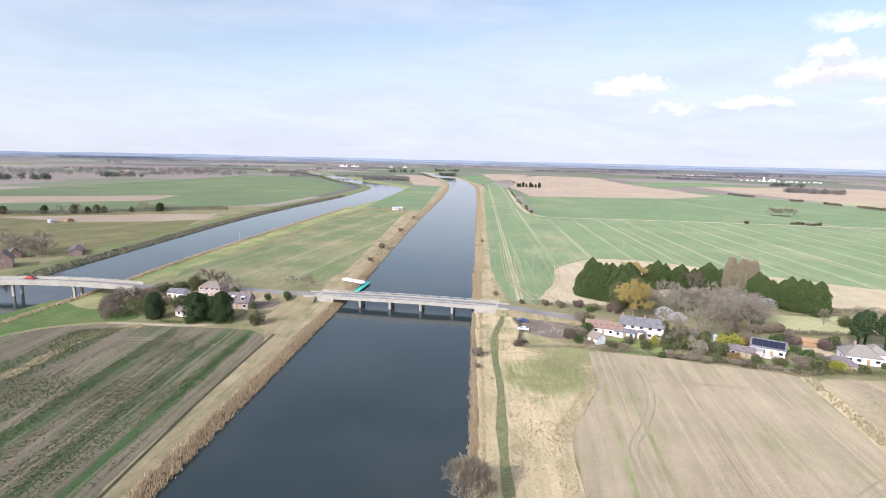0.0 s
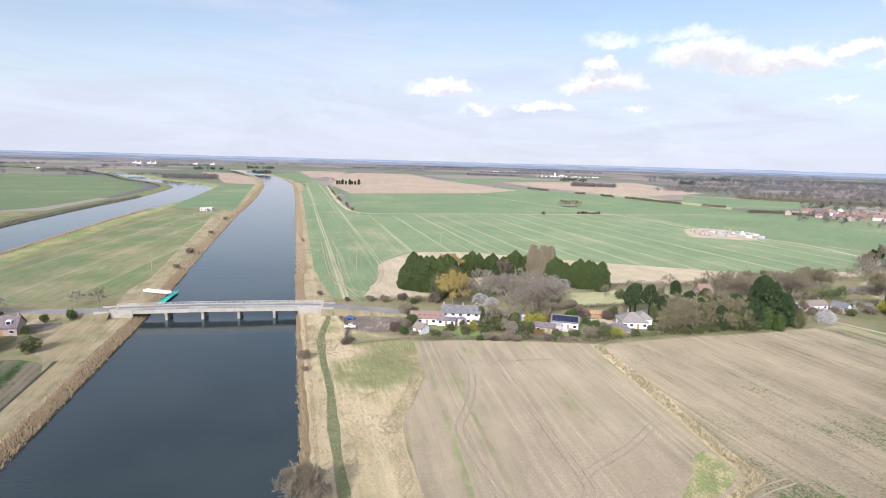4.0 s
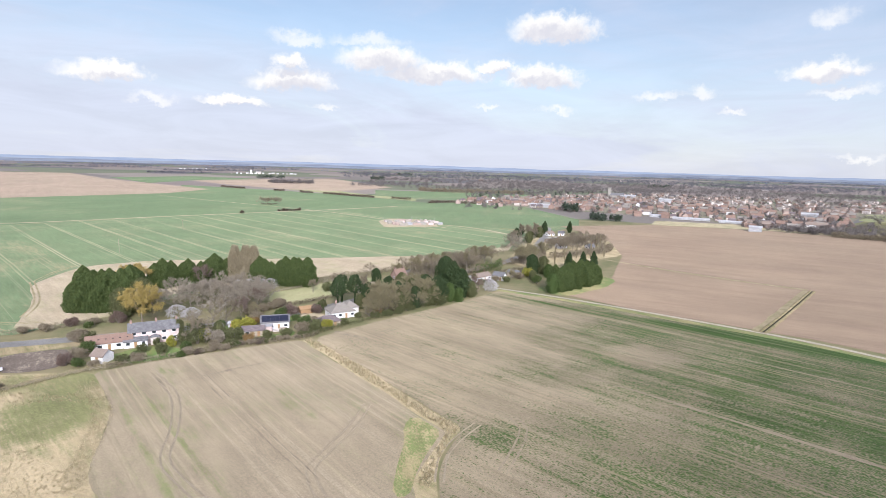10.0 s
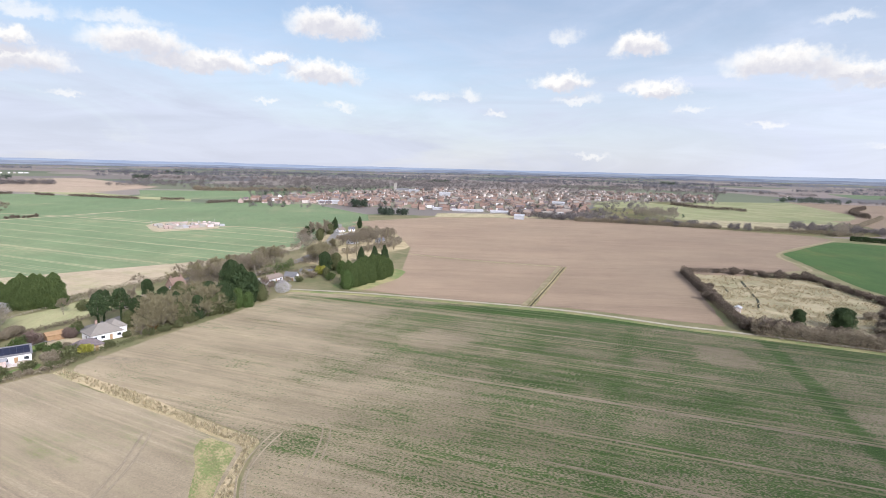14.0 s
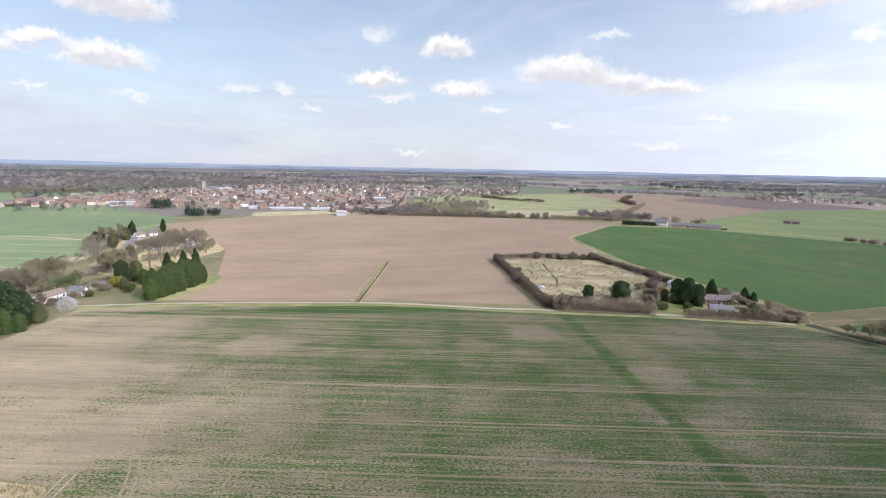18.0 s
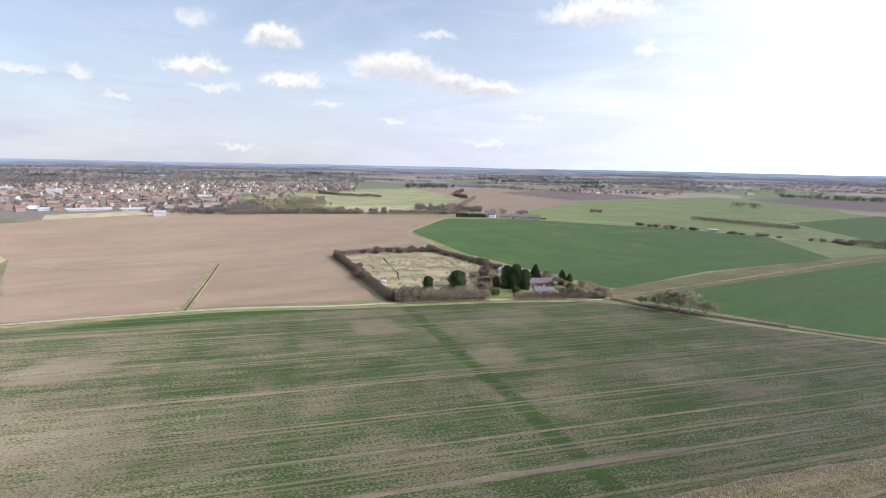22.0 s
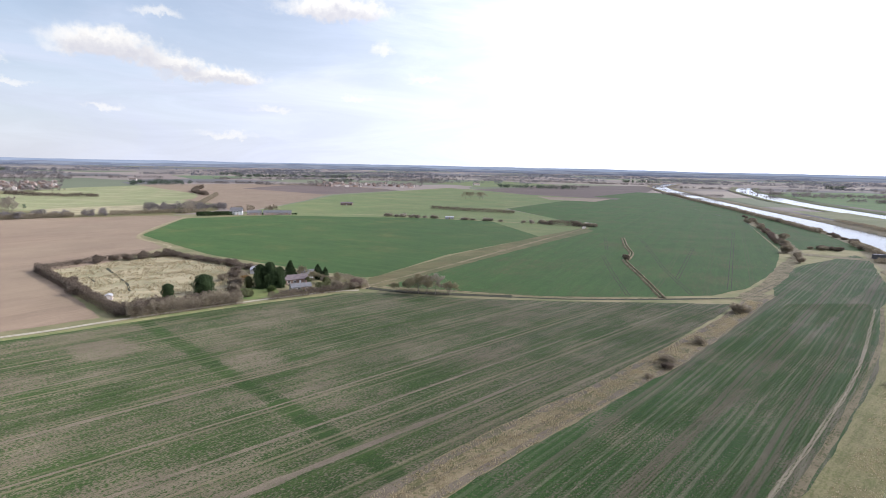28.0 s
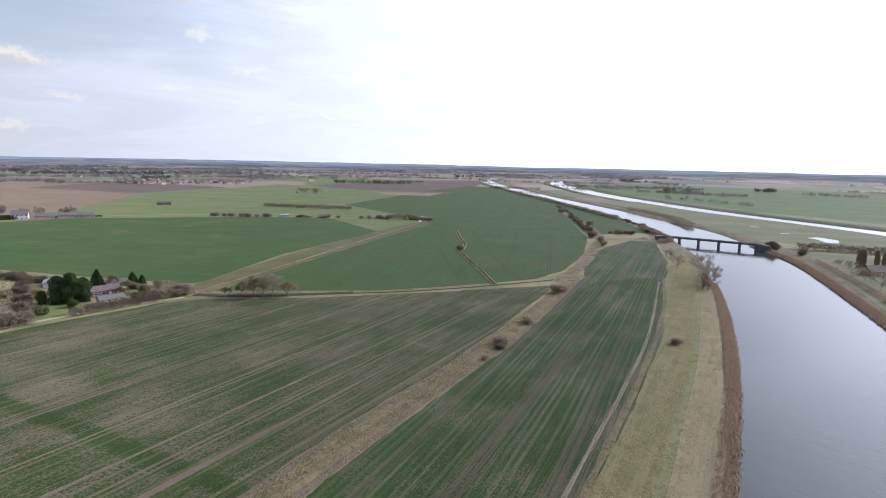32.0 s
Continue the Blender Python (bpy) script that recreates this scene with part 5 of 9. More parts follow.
def leafy(ob, leaf, profile, h=10.0, width=0.22, n=2600, size=0.34, bark="bark", stretch=1.2, up=0.4, lumps=9, core=True, narrow=1.0):
    """An evergreen: profile(u) gives the crown's relative radius at height u (0 to 1)."""
    R = width * h
    zs = rng.uniform(0, 1, n) ** 0.9
    pr = np.array([profile(u) for u in zs])
    a = rng.uniform(0, 2 * np.pi, n)
    ph = rng.uniform(0, 6.28, 4)
    lump = 1 + 0.16 * np.sin(3 * a + 5 * zs + ph[0]) + 0.12 * np.sin(5 * a - 11 * zs + ph[1]) + 0.10 * np.sin(17 * zs + 2 * a + ph[2])
    rad = R * pr * lump * rng.uniform(0.74, 1.06, n)
    at = np.column_stack([rad * np.cos(a), rad * np.sin(a), zs * h + rng.normal(size=n) * 0.012 * h])
    at[:, 2] = np.maximum(at[:, 2], size)
    v, f = shreds(at, size, stretch, up, narrow)
    sheet("trunk", *limbs([(0, 0, 0, 0, 0, h * 0.5, 0.02 * h, 0.014 * h), (0, 0, h * 0.5, 0, 0, h * 0.93, 0.014 * h, 0.004 * h)], 6), bark, ob, shade=True)
    if core:
        k, m = 14, 12
        us = np.linspace(0.02, 0.97, m)
        ring = []
        for u in us:
            for j in range(k):
                b = 2 * np.pi * j / k
                r = R * profile(u) * 0.74 * (1 + 0.16 * math.sin(3 * b + 5 * u + ph[0]) + 0.12 * math.sin(5 * b - 11 * u + ph[1])) * rng.uniform(0.85, 1.05)
                ring.append((r * math.cos(b), r * math.sin(b), u * h))
        cf = [(i * k + j, i * k + (j + 1) % k, (i + 1) * k + (j + 1) % k, (i + 1) * k + j) for i in range(m - 1) for j in range(k)]
        sheet("inner_foliage", ring, cf, leaf, ob)
    sheet("crown", v, f, leaf, ob, "crown of overlapping sprays")


def bush(ob, mat, h=2.0, n=420, size=0.11, wide=0.62, narrow=1.0, stem="bark"):
    """A rounded shrub of several leaning stems and a lumpy uneven crown."""
    rows = []
    for k in range(6):
        a = k * 1.05 + rng.uniform(0, 0.5)
        rows.append((0.05 * math.cos(a), 0.05 * math.sin(a), 0, wide * h * 0.45 * math.cos(a), wide * h * 0.45 * math.sin(a), h * rng.uniform(0.55, 0.8), 0.035 * h, 0.01 * h))
    sheet("stem", *limbs(rows, 4), stem, ob)
    c = np.array([(wide * h * rng.uniform(-0.55, 0.55), wide * h * rng.uniform(-0.55, 0.55), h * rng.uniform(0.3, 0.68)) for k in range(7)])
    at = c[rng.integers(0, 7, n)] + unit(n) * (h * 0.34 * rng.uniform(0.25, 1.0, n) ** 0.5)[:, None]
    at[:, 2] = np.maximum(at[:, 2], size * 0.5)
    sheet("crown", *shreds(at, size, 1.3, 0.3, narrow), mat, ob, "dense uneven crown")


def col(u):
    return max(0.02, (1 - u ** 5.0) ** 0.55) * (0.85 + 0.15 * min(1, u * 5))


def spire(u):
    return max(0.04, 1 - max(0.0, (u - 0.4) / 0.6) ** 2.6) ** 0.8 * (0.8 + 0.2 * min(1, u * 5)) * (0.93 + 0.1 * abs(math.sin(u * 17)))


def egg(u):
    return max(0.03, math.sqrt(max(0.0, 1 - (2 * u - 0.85) ** 2 / 1.35)))


def crownfir(u):
    return max(0.03, (1 - u) ** 0.62) * (0.35 + 0.65 * min(1, max(0, u - 0.06) * 5)) * (0.8 + 0.3 * abs(math.sin(u * 21)))


KINDS = {
    # key: name, height, category, label, builder
    "cypress": ("cypress_tree", 10.0, "conifer", "dense dark green cypress with upright sprays", lambda ob: leafy(ob, "leaf_cypress", spire, 10, 0.22, 12000, 0.13, stretch=1.9, up=0.7)),
    "dark": ("evergreen_tree", 10.0, "conifer", "dark green broad evergreen tree", lambda ob: leafy(ob, "leaf_dark", col, 10, 0.34, 12000, 0.14, stretch=1.4, up=0.35)),
    "fir": ("fir_tree", 10.0, "conifer", "tall dark fir with layered branches", lambda ob: leafy(ob, "leaf_dark", crownfir, 10, 0.27, 5200, 0.20, stretch=1.4, up=0.0)),
    "round": ("holm_oak", 10.0, "tree", "round dense dark evergreen tree", lambda ob: leafy(ob, "leaf_dark", egg, 10, 0.5, 12000, 0.17, stretch=1.0, up=0.1)),
    "bright": ("laurel_tree", 10.0, "tree", "bright green leafy evergreen tree", lambda ob: leafy(ob, "leaf_bright", egg, 10, 0.36, 4500, 0.22)),
    "olive": ("ivy_clad_tree", 10.0, "tree", "olive green ivy-clad tree", lambda ob: leafy(ob, "leaf_olive", egg, 10, 0.36, 4500, 0.2)),
    "bare": ("bare_tree", 10.0, "tree", "leafless spreading tree in early spring", lambda ob: bare_tree(ob, "bark", "twig", 0.95, 0.5, per=16, width=0.045, length=0.12)),
    "grey": ("budding_tree", 10.0, "tree", "leafless grey tree hazed with buds", lambda ob: bare_tree(ob, "bark", "twig_grey", 1.0, 0.5, per=14, width=0.05)),
    "tall": ("tall_bare_tree", 10.0, "tree", "tall leafless tree with rising limbs", lambda ob: bare_tree(ob, "bark", "twig", 0.6, 1.1, per=16, kids=(8, 5, 4), first=0.12, width=0.045)),
    "sallow": ("sallow_tree", 10.0, "tree", "many-stemmed olive-brown sallow just budding", lambda ob: bare_tree(ob, "bark", "twig_olive", 0.75, 0.95, per=20, kids=(10, 5, 4), first=0.04, width=0.06, length=0.13)),
    "poplar": ("poplar_tree", 10.0, "tree", "bare tawny poplar with upright twigs", lambda ob: leafy(ob, "twig_poplar", lambda u: 0.25 + 0.75 * math.sin(math.pi * min(1.0, 0.12 + u * 0.86)) ** 0.6, 10, 0.135, 6000, 0.34, "bark_pale", 2.4, 0.93, core=False, narrow=0.16)),
    "willow": ("weeping_willow", 10.0, "tree", "golden weeping willow with hanging twigs", lambda ob: bare_tree(ob, "bark", "twig_willow", 0.85, 0.75, kids=(8, 6, 4), per=34, width=0.05, length=0.13, hang=0.9)),
    "purple": ("purple_tree", 10.0, "tree", "small leafless tree with purplish twigs", lambda ob: bare_tree(ob, "bark", "twig_red", 0.9, 0.7, per=14, width=0.05)),
    "blossom": ("blossom_tree", 10.0, "tree", "low tree white with spring blossom", lambda ob: leafy(ob, "blossom", egg, 10, 0.62, 3500, 0.2, core=False, stretch=1.0, up=0.0)),
    "pine": ("pine_tree", 10.0, "conifer", "tall pine with a bare trunk and high crown", lambda ob: leafy(ob, "leaf_dark", lambda u: 0.03 if u < 0.42 else egg((u - 0.4) / 0.62), 10, 0.27, 1800, 0.34, core=False, stretch=1.1, up=0.1)),
    "bush_dark": ("thorn_bush", 2.0, "bush", "dark leafless thorn bush in early spring", lambda ob: bush(ob, "twig_dark", narrow=0.3, size=0.17, n=1600)),
    "bush_brown": ("brown_bush", 2.0, "bush", "brown leafless bush in early spring", lambda ob: bush(ob, "twig", narrow=0.35, size=0.17, n=1600)),
    "bush_grey": ("grey_bush", 2.0, "bush", "pale grey bush in early bud", lambda ob: bush(ob, "twig_grey", narrow=0.4, size=0.17, n=1600)),
    "bush_green": ("green_bush", 2.0, "bush", "dark green garden bush", lambda ob: bush(ob, "leaf_cypress", n=1300)),
    "bush_olive": ("olive_bush", 2.0, "bush", "olive green leafy garden bush", lambda ob: bush(ob, "leaf_olive", n=1300)),
    "bush_yellow": ("yellow_bush", 2.0, "bush", "bright yellow-green garden shrub", lambda ob: bush(ob, "leaf_yellow", n=1300)),
    "bush_rust": ("rust_bush", 2.0, "bush", "rust-brown leafy garden shrub", lambda ob: bush(ob, "leaf_rust", n=1300)),
    "bush_purple": ("purple_bush", 2.0, "bush", "small purplish leafless garden shrub", lambda ob: bush(ob, "twig_red", narrow=0.4, size=0.17, n=1600)),
    "bush_blossom": ("blossom_bush", 2.0, "bush", "shrub pale with white blossom", lambda ob: bush(ob, "blossom", n=600, wide=0.8)),
}
STOCK = {}


def plant(key, x, y, h, wide=1.0, group="", z=0.0):
    """A plant of a kind, one of up to three shapes, at a place and height."""
    name, h0, cat, label, make = KINDS[key]
    had = STOCK.setdefault(key, [])
    m = pose(x, y, z, 0, 0, random.uniform(0, 360)) @ Matrix.Diagonal((wide * h / h0, wide * h / h0, h / h0, 1))
    if len(had) < 3:
        ob = thing(name, 0, 0, label=label, category=cat, group=group)
        make(ob)
        had.append(ob)
        ob.matrix_basis = m
    else:
        ob = copy_thing(had[random.randrange(3)], Matrix())
        ob.matrix_basis = m
        if group:
            ob["group"] = group
    return ob


def hedge(name, pts, width, height, mat, label, dense=26, size=0.34, narrow=0.45, rough=0.35, z=0.0):
    """A hedge or thicket along a line: stems and shreds in an uneven long heap, one object."""
    line = curve([(x, y, 0) for x, y in pts], 2.0)
    nn = normals(line)
    seg = np.hypot(*np.diff(line[:, :2], axis=0).T)
    total = seg.sum()
    n = int(total * dense * max(1.0, height / 2))
    i = rng.choice(len(seg), n, p=seg / total)
    u = rng.uniform(0, 1, n)
    base = line[i, :2] + (line[i + 1, :2] - line[i, :2]) * u[:, None]
    hh = np.array([1 + rough * (noise.noise((p[0] * 0.16, p[1] * 0.16, 1.7)) + 0.8 * noise.noise((p[0] * 0.45, p[1] * 0.45, 4.1))) for p in base]) * height
    a = rng.uniform(0, np.pi, n)
    rad = rng.uniform(0.55, 1.0, n)
    off = np.cos(a) * rad * width / 2
    zz = np.sin(a) ** 0.7 * rad * hh
    at = np.column_stack([base + nn[i] * off[:, None], z + np.maximum(zz, 0.1)])
    v, f = shreds(at, size, 1.3, 0.45, narrow)
    ob = sheet(name, v, f, mat, label=label, kind="stuff", category="hedge")
    return ob


def tufts(name, xy, height, mat, label, category, per=3, narrow=0.35, z=0.1, lean=0.5):
    """Upright blades at places on the ground, one object."""
    xy = np.repeat(np.asarray(xy), per, axis=0)
    n = len(xy)
    xy = xy + rng.normal(size=(n, 2)) * height * 0.35
    a = rng.uniform(0, 2 * np.pi, n)
    h = height * rng.uniform(0.55, 1.25, n)
    side = np.column_stack([np.cos(a), np.sin(a), np.zeros(n)]) * (h * narrow)[:, None]
    tip = np.column_stack([rng.normal(size=(n, 2)) * (h * lean * 0.5)[:, None], h])
    p = np.column_stack([xy, np.full(n, z) if np.ndim(z) == 0 else np.repeat(z, per)])
    v = np.stack([p - side, p + side, p + tip], axis=1).reshape(-1, 3)
    return sheet(name, v, np.arange(3 * n).reshape(-1, 3), mat, label=label, kind="stuff", category=category)


def inside(xy, poly):
    """Which places lie inside a polygon."""
    x, y = xy[:, 0], xy[:, 1]
    ok = np.zeros(len(xy), dtype=bool)
    for (x0, y0), (x1, y1) in zip(poly, poly[1:] + poly[:1]):
        cross = ((y0 > y) != (y1 > y)) & (x < (x1 - x0) * (y - y0) / (y1 - y0 + 1e-12) + x0)
        ok ^= cross
    return ok


def fan(az0, az1, r0, r1, n):
    """Places between two bearings and two distances from the middle of the land."""
    a = np.radians(rng.uniform(az0, az1, n))
    r = np.sqrt(rng.uniform(r0 ** 2, r1 ** 2, n))
    return np.column_stack([r * np.sin(a), r * np.cos(a)])


def woods(name, xy, h, mat, label, per=26, wide=0.55):
    """Far trees as one object, each a ragged heap of shreds."""
    per = int(per * 3.2)
    n = len(xy)
    hh = np.asarray(h) * rng.uniform(0.6, 1.25, n)
    base = rise(np.hypot(*xy.T))
    k = np.repeat(np.arange(n), per)
    d = unit(len(k)) * (rng.uniform(0.1, 1.0, len(k)) ** 0.6)[:, None]
    at = np.column_stack([xy[k] + d[:, :2] * (hh[k] * wide)[:, None], base[k] + hh[k] * (0.52 + 0.48 * d[:, 2])])
    s = hh[k] * 0.092
    v, f = shreds(at, s, 1.3, 0.3, 0.8)
    return sheet(name, v, f, mat, label=label, kind="stuff", category="woodland")

# ---- bridges ----
def along(ob_xy, bearing):
    return bearing


def causeway(name, pts, width, label):
    """A raised road on a grassy bank: x, y, z along it."""
    line = curve(pts, 4.0)
    z = line[:, 2]
    ribbon("embankment", line, (-width / 2 - 4.5, -width / 2 - 0.8, width / 2 + 0.8, width / 2 + 4.5), (np.zeros(len(z)) - 0.2, z - 0.06, z - 0.06, np.zeros(len(z)) - 0.2), "bank", "grassy embankment of a bridge approach", "embankment")
    ribbon(name, line, (-width / 2, width / 2), (z, z), "asphalt", label, "road")


causeway("road", [(25, 224.5, 2.5), (34, 222.5, 1.9), (44, 219.5, 1.1), (58, 214, 0.55), (70, 209, 0.37)], 6.5, "grey road ramp off the bridge")
causeway("road", [(-54.5, 237.5, 2.5), (-66, 241, 1.7), (-80, 246, 1.0), (-98, 250, 1.0), (-116, 250, 1.9), (-133, 244, 3.0), (-140, 241, 3.4)], 6.5, "grey road over the strip between two bridges")
causeway("road", [(-231, 238.5, 3.4), (-246, 238, 2.6), (-275, 240, 0.9), (-330, 244, 0.4), (-420, 250, 0.4)], 6.5, "grey road beyond the river bridge")


def road_bridge():
    b = thing("road_bridge", -15.0, 231.0, 0, 9.6, "pale concrete road bridge on four piers over the channel", "bridge")
    L = 41.0

    def arch(x):
        return 3.05 - 0.55 * (x / L) ** 2

    def slab(name, y0, y1, lo, hi, mat, parent=b, label="", x0=-L, x1=L, n=20):
        bm = bmesh.new()
        xs = [x0 + (x1 - x0) * i / n for i in range(n + 1)]
        rows = [[bm.verts.new((x, y, arch(x) + z)) for y, z in ((y0, lo), (y1, lo), (y1, hi), (y0, hi))] for x in xs]
        for p, q in zip(rows, rows[1:]):
            for k in range(4):
                bm.faces.new((p[k], q[k], q[(k + 1) % 4], p[(k + 1) % 4]))
        bm.faces.new(rows[0][::-1])
        bm.faces.new(rows[-1])
        bmesh.ops.recalc_face_normals(bm, faces=bm.faces)
        return part(name, bm, mat, parent, label)

    slab("deck", -3.9, 3.9, -0.55, -0.05, "concrete")
    slab("carriageway", -3.0, 3.0, -0.05, 0.02, "asphalt", label="grey asphalt carriageway")
    for s in (-1, 1):
        slab("kerb", s * 3.0 if s > 0 else -3.85, 3.85 if s > 0 else -3.0, -0.05, 0.14, "concrete")
        slab("fascia_beam", s * 3.95 - 0.14, s * 3.95 + 0.14, -1.25, 0.3, "concrete", label="pale concrete edge beam", x0=-34, x1=32)
        slab("top_rail", s * 3.9 - 0.06, s * 3.9 + 0.06, 1.0, 1.12, "rail", label="grey steel handrail")
        slab("mid_rail", s * 3.9 - 0.04, s * 3.9 + 0.04, 0.62, 0.72, "rail", label="grey steel rail")
        bm = bmesh.new()
        bm.free()
        post = None
        for i in range(42):
            x = -L + 2 * L * i / 41
            if post is None:
                post = part("post", boxed(-0.05, 0.05, -0.05, 0.05, 0.1, 1.05), "rail", b)
                q = post
            else:
                q = new("post", post.data)
                q.parent = b
            q.location = (x, s * 3.9, arch(x))
    for y in (-2.6, -0.9, 0.9, 2.6):
        slab("girder", y - 0.3, y + 0.3, -1.45, -0.5, "concrete_dark", x0=-34, x1=32)
    for x in (-20.5, -6.7, 7.2, 21.2):
        p = part("pier", bevelled(boxed(x - 0.55, x + 0.55, -3.3, 3.3, -5.0, arch(x) - 1.45), 0.12), "concrete_dark", b, "stained concrete pier standing in the water")
        part("crosshead", boxed(x - 0.75, x + 0.75, -3.7, 3.7, arch(x) - 1.75, arch(x) - 1.3), "concrete", p)
    for x0, x1 in ((-41.0, -32.5), (31.0, 41.0)):
        a = part("abutment", bevelled(boxed(x0, x1, -4.2, 4.2, -4.0, 2.55), 0.06), "concrete", b, "solid concrete abutment with a wing wall")
        for s in (-1, 1):
            part("parapet_wall", bevelled(boxed(x0, x1, s * 4.05 - 0.16, s * 4.05 + 0.16, 2.55, 3.2), 0.03), "concrete", a)
    for s, e in ((1, -44), (1, 43), (-1, -44), (-1, 43)):
        part("wing_wall", boxed(e - 2.6, e + 2.6, s * 4.0 - 0.2, s * 4.0 + 0.2, -0.5, 2.75), "concrete", b)


def river_bridge():
    b = thing("river_bridge", -186.0, 239.5, 0, -1.0, "slender pale bridge on paired columns over the river", "bridge")
    L = 47.0

    def arch(x):
        return 5.4 - 1.9 * (x / L) ** 2

    for name, y0, y1, lo, hi, mat in (("deck", -3.9, 3.9, -0.8, 0.0, "concrete"), ("carriageway", -3.0, 3.0, 0.0, 0.05, "asphalt"), ("parapet", -4.0, -3.75, -1.2, 1.05, "concrete"), ("parapet", 3.75, 4.0, -1.2, 1.05, "concrete"), ("top_rail", -3.95, -3.85, 1.2, 1.3, "rail"), ("top_rail", 3.85, 3.95, 1.2, 1.3, "rail")):
        bm = bmesh.new()
        xs = [-L + 2 * L * i / 24 for i in range(25)]
        rows = [[bm.verts.new((x, y, arch(x) + z)) for y, z in ((y0, lo), (y1, lo), (y1, hi), (y0, hi))] for x in xs]
        for p, q in zip(rows, rows[1:]):
            for k in range(4):
                bm.faces.new((p[k], q[k], q[(k + 1) % 4], p[(k + 1) % 4]))
        bm.faces.new(rows[0][::-1])
        bm.faces.new(rows[-1])
        bmesh.ops.recalc_face_normals(bm, faces=bm.faces)
        part(name, bm, mat, b)
    for x in (-8.5, 19.0):
        for y in (-2.4, 2.6):
            part("column", bevelled(boxed(x - 0.55, x + 0.55, y - 0.55, y + 0.55, -5.5, arch(x) - 1.1), 0.15), "concrete", b)
        part("crosshead", bevelled(boxed(x - 0.7, x + 0.7, -3.4, 3.4, arch(x) - 1.5, arch(x) - 0.75), 0.05), "concrete", b)
    for x0, x1 in ((-47, -39), (40, 47)):
        part("abutment", boxed(x0, x1, -4.1, 4.1, -4.0, arch(x1) - 0.5), "concrete_dark", b)


def girder_bridge():
    b = thing("girder_bridge", 6.0, -525.5, 0, -172.0, "grey low girder bridge on four piers", "bridge")
    part("deck", bevelled(boxed(-43, 43, -2.6, 2.6, 3.0, 3.7), 0.05), "iron", b)
    for s in (-1, 1):
        g = part("girder", bevelled(boxed(-40, 40, s * 2.6 - 0.2, s * 2.6 + 0.2, 2.6, 4.1), 0.05), "iron", b)
        for i in range(21):
            part("stiffener", boxed(-40 + i * 4 - 0.08, -40 + i * 4 + 0.08, s * 2.6 - 0.35, s * 2.6 + 0.35, 2.65, 4.0), "iron", g)
    for x in (-25.0, -9.0, 7.3, 23.5):
        part("pier", bevelled(boxed(x - 0.9, x + 0.9, -2.8, 2.8, -5, 3.0), 0.2), "iron", b, "dark brick pier in the water")
    for x0, x1 in ((-46, -36), (35, 46)):
        part("abutment", boxed(x0, x1, -3.2, 3.2, -4, 3.4), "iron", b)


road_bridge()
river_bridge()
girder_bridge()
lane("embankment", [(-36, -531), (-80, -538), (-140, -545), (-200, -552)], 14, "bank", "low overgrown embankment", "embankment")
lane("embankment", [(46, -520), (70, -512), (110, -505)], 12, "bank", "low overgrown embankment", "embankment")


# a landing stage under the north side of the road bridge
def landing_stage():
    s = thing("landing_stage", -39.6, 266.5, -1.0, 9.5, "turquoise landing stage with a pale gangway", "jetty")
    part("walkway", bevelled(boxed(-1.1, 1.1, -10.5, 10.5, 0.1, 0.3), 0.03), "turquoise", s)
    for x in (-1.05, 1.05):
        part("handrail", boxed(x - 0.04, x + 0.04, -10.5, 10.5, 1.15, 1.23), "turquoise", s)
        for i in range(9):
            part("post", boxed(x - 0.05, x + 0.05, -10.4 + i * 2.6 - 0.05, -10.4 + i * 2.6 + 0.05, 0.3, 1.2), "turquoise", s)
    for y in (-9, -3, 3, 9):
        part("pile", boxed(-0.9, -0.6, y - 0.15, y + 0.15, -4, 0.1), "iron", s)


landing_stage()
g = thing("gangway", -45.2, 272.0, 0.0, 33.0, "long pale gangway box on the bank", "gangway")
part("deck", bevelled(boxed(-7.0, 7.0, -1.0, 1.0, 0.3, 0.55), 0.04), "shed_white", g)
for y in (-1.0, 1.0):
    part("side_panel", bevelled(boxed(-7.0, 7.0, y - 0.06, y + 0.06, 0.5, 1.6), 0.02), "cream_wall", g)
for x in (-5.5, 0, 5.5):
    part("trestle", boxed(x - 0.15, x + 0.15, -0.9, 0.9, -1.2, 0.3), "iron", g)

# ---- houses and vehicles ----
def window(ob, face, u, z, w, h, W, D):
    """A framed window on a wall: face s, n, e or w of a house W by D."""
    bm = bmesh.new()
    pb = bmesh.new()
    for b, k, o in ((bm, 0.0, 0.04), (pb, 0.1, 0.055)):
        x0, x1, z0, z1 = u - w / 2 + k, u + w / 2 - k, z + k, z + h - k
        if face in "sn":
            s = -1 if face == "s" else 1
            y = s * D / 2
            box(b, x0, x1, min(y, y + s * o), max(y, y + s * o), z0, z1)
        else:
            s = -1 if face == "w" else 1
            x = s * W / 2
            box(b, min(x, x + s * o), max(x, x + s * o), x0, x1, z0, z1)
    f = part("window", bm, "trim", ob)
    part("pane", pb, "glass", f)


def door(ob, face, u, W, D, mat="timber", w=0.95, h=2.05):
    s = -1 if face == "s" else 1
    y = s * D / 2
    part("door", boxed(u - w / 2, u + w / 2, min(y, y + s * 0.05), max(y, y + s * 0.05), 0.02, h), mat, ob)


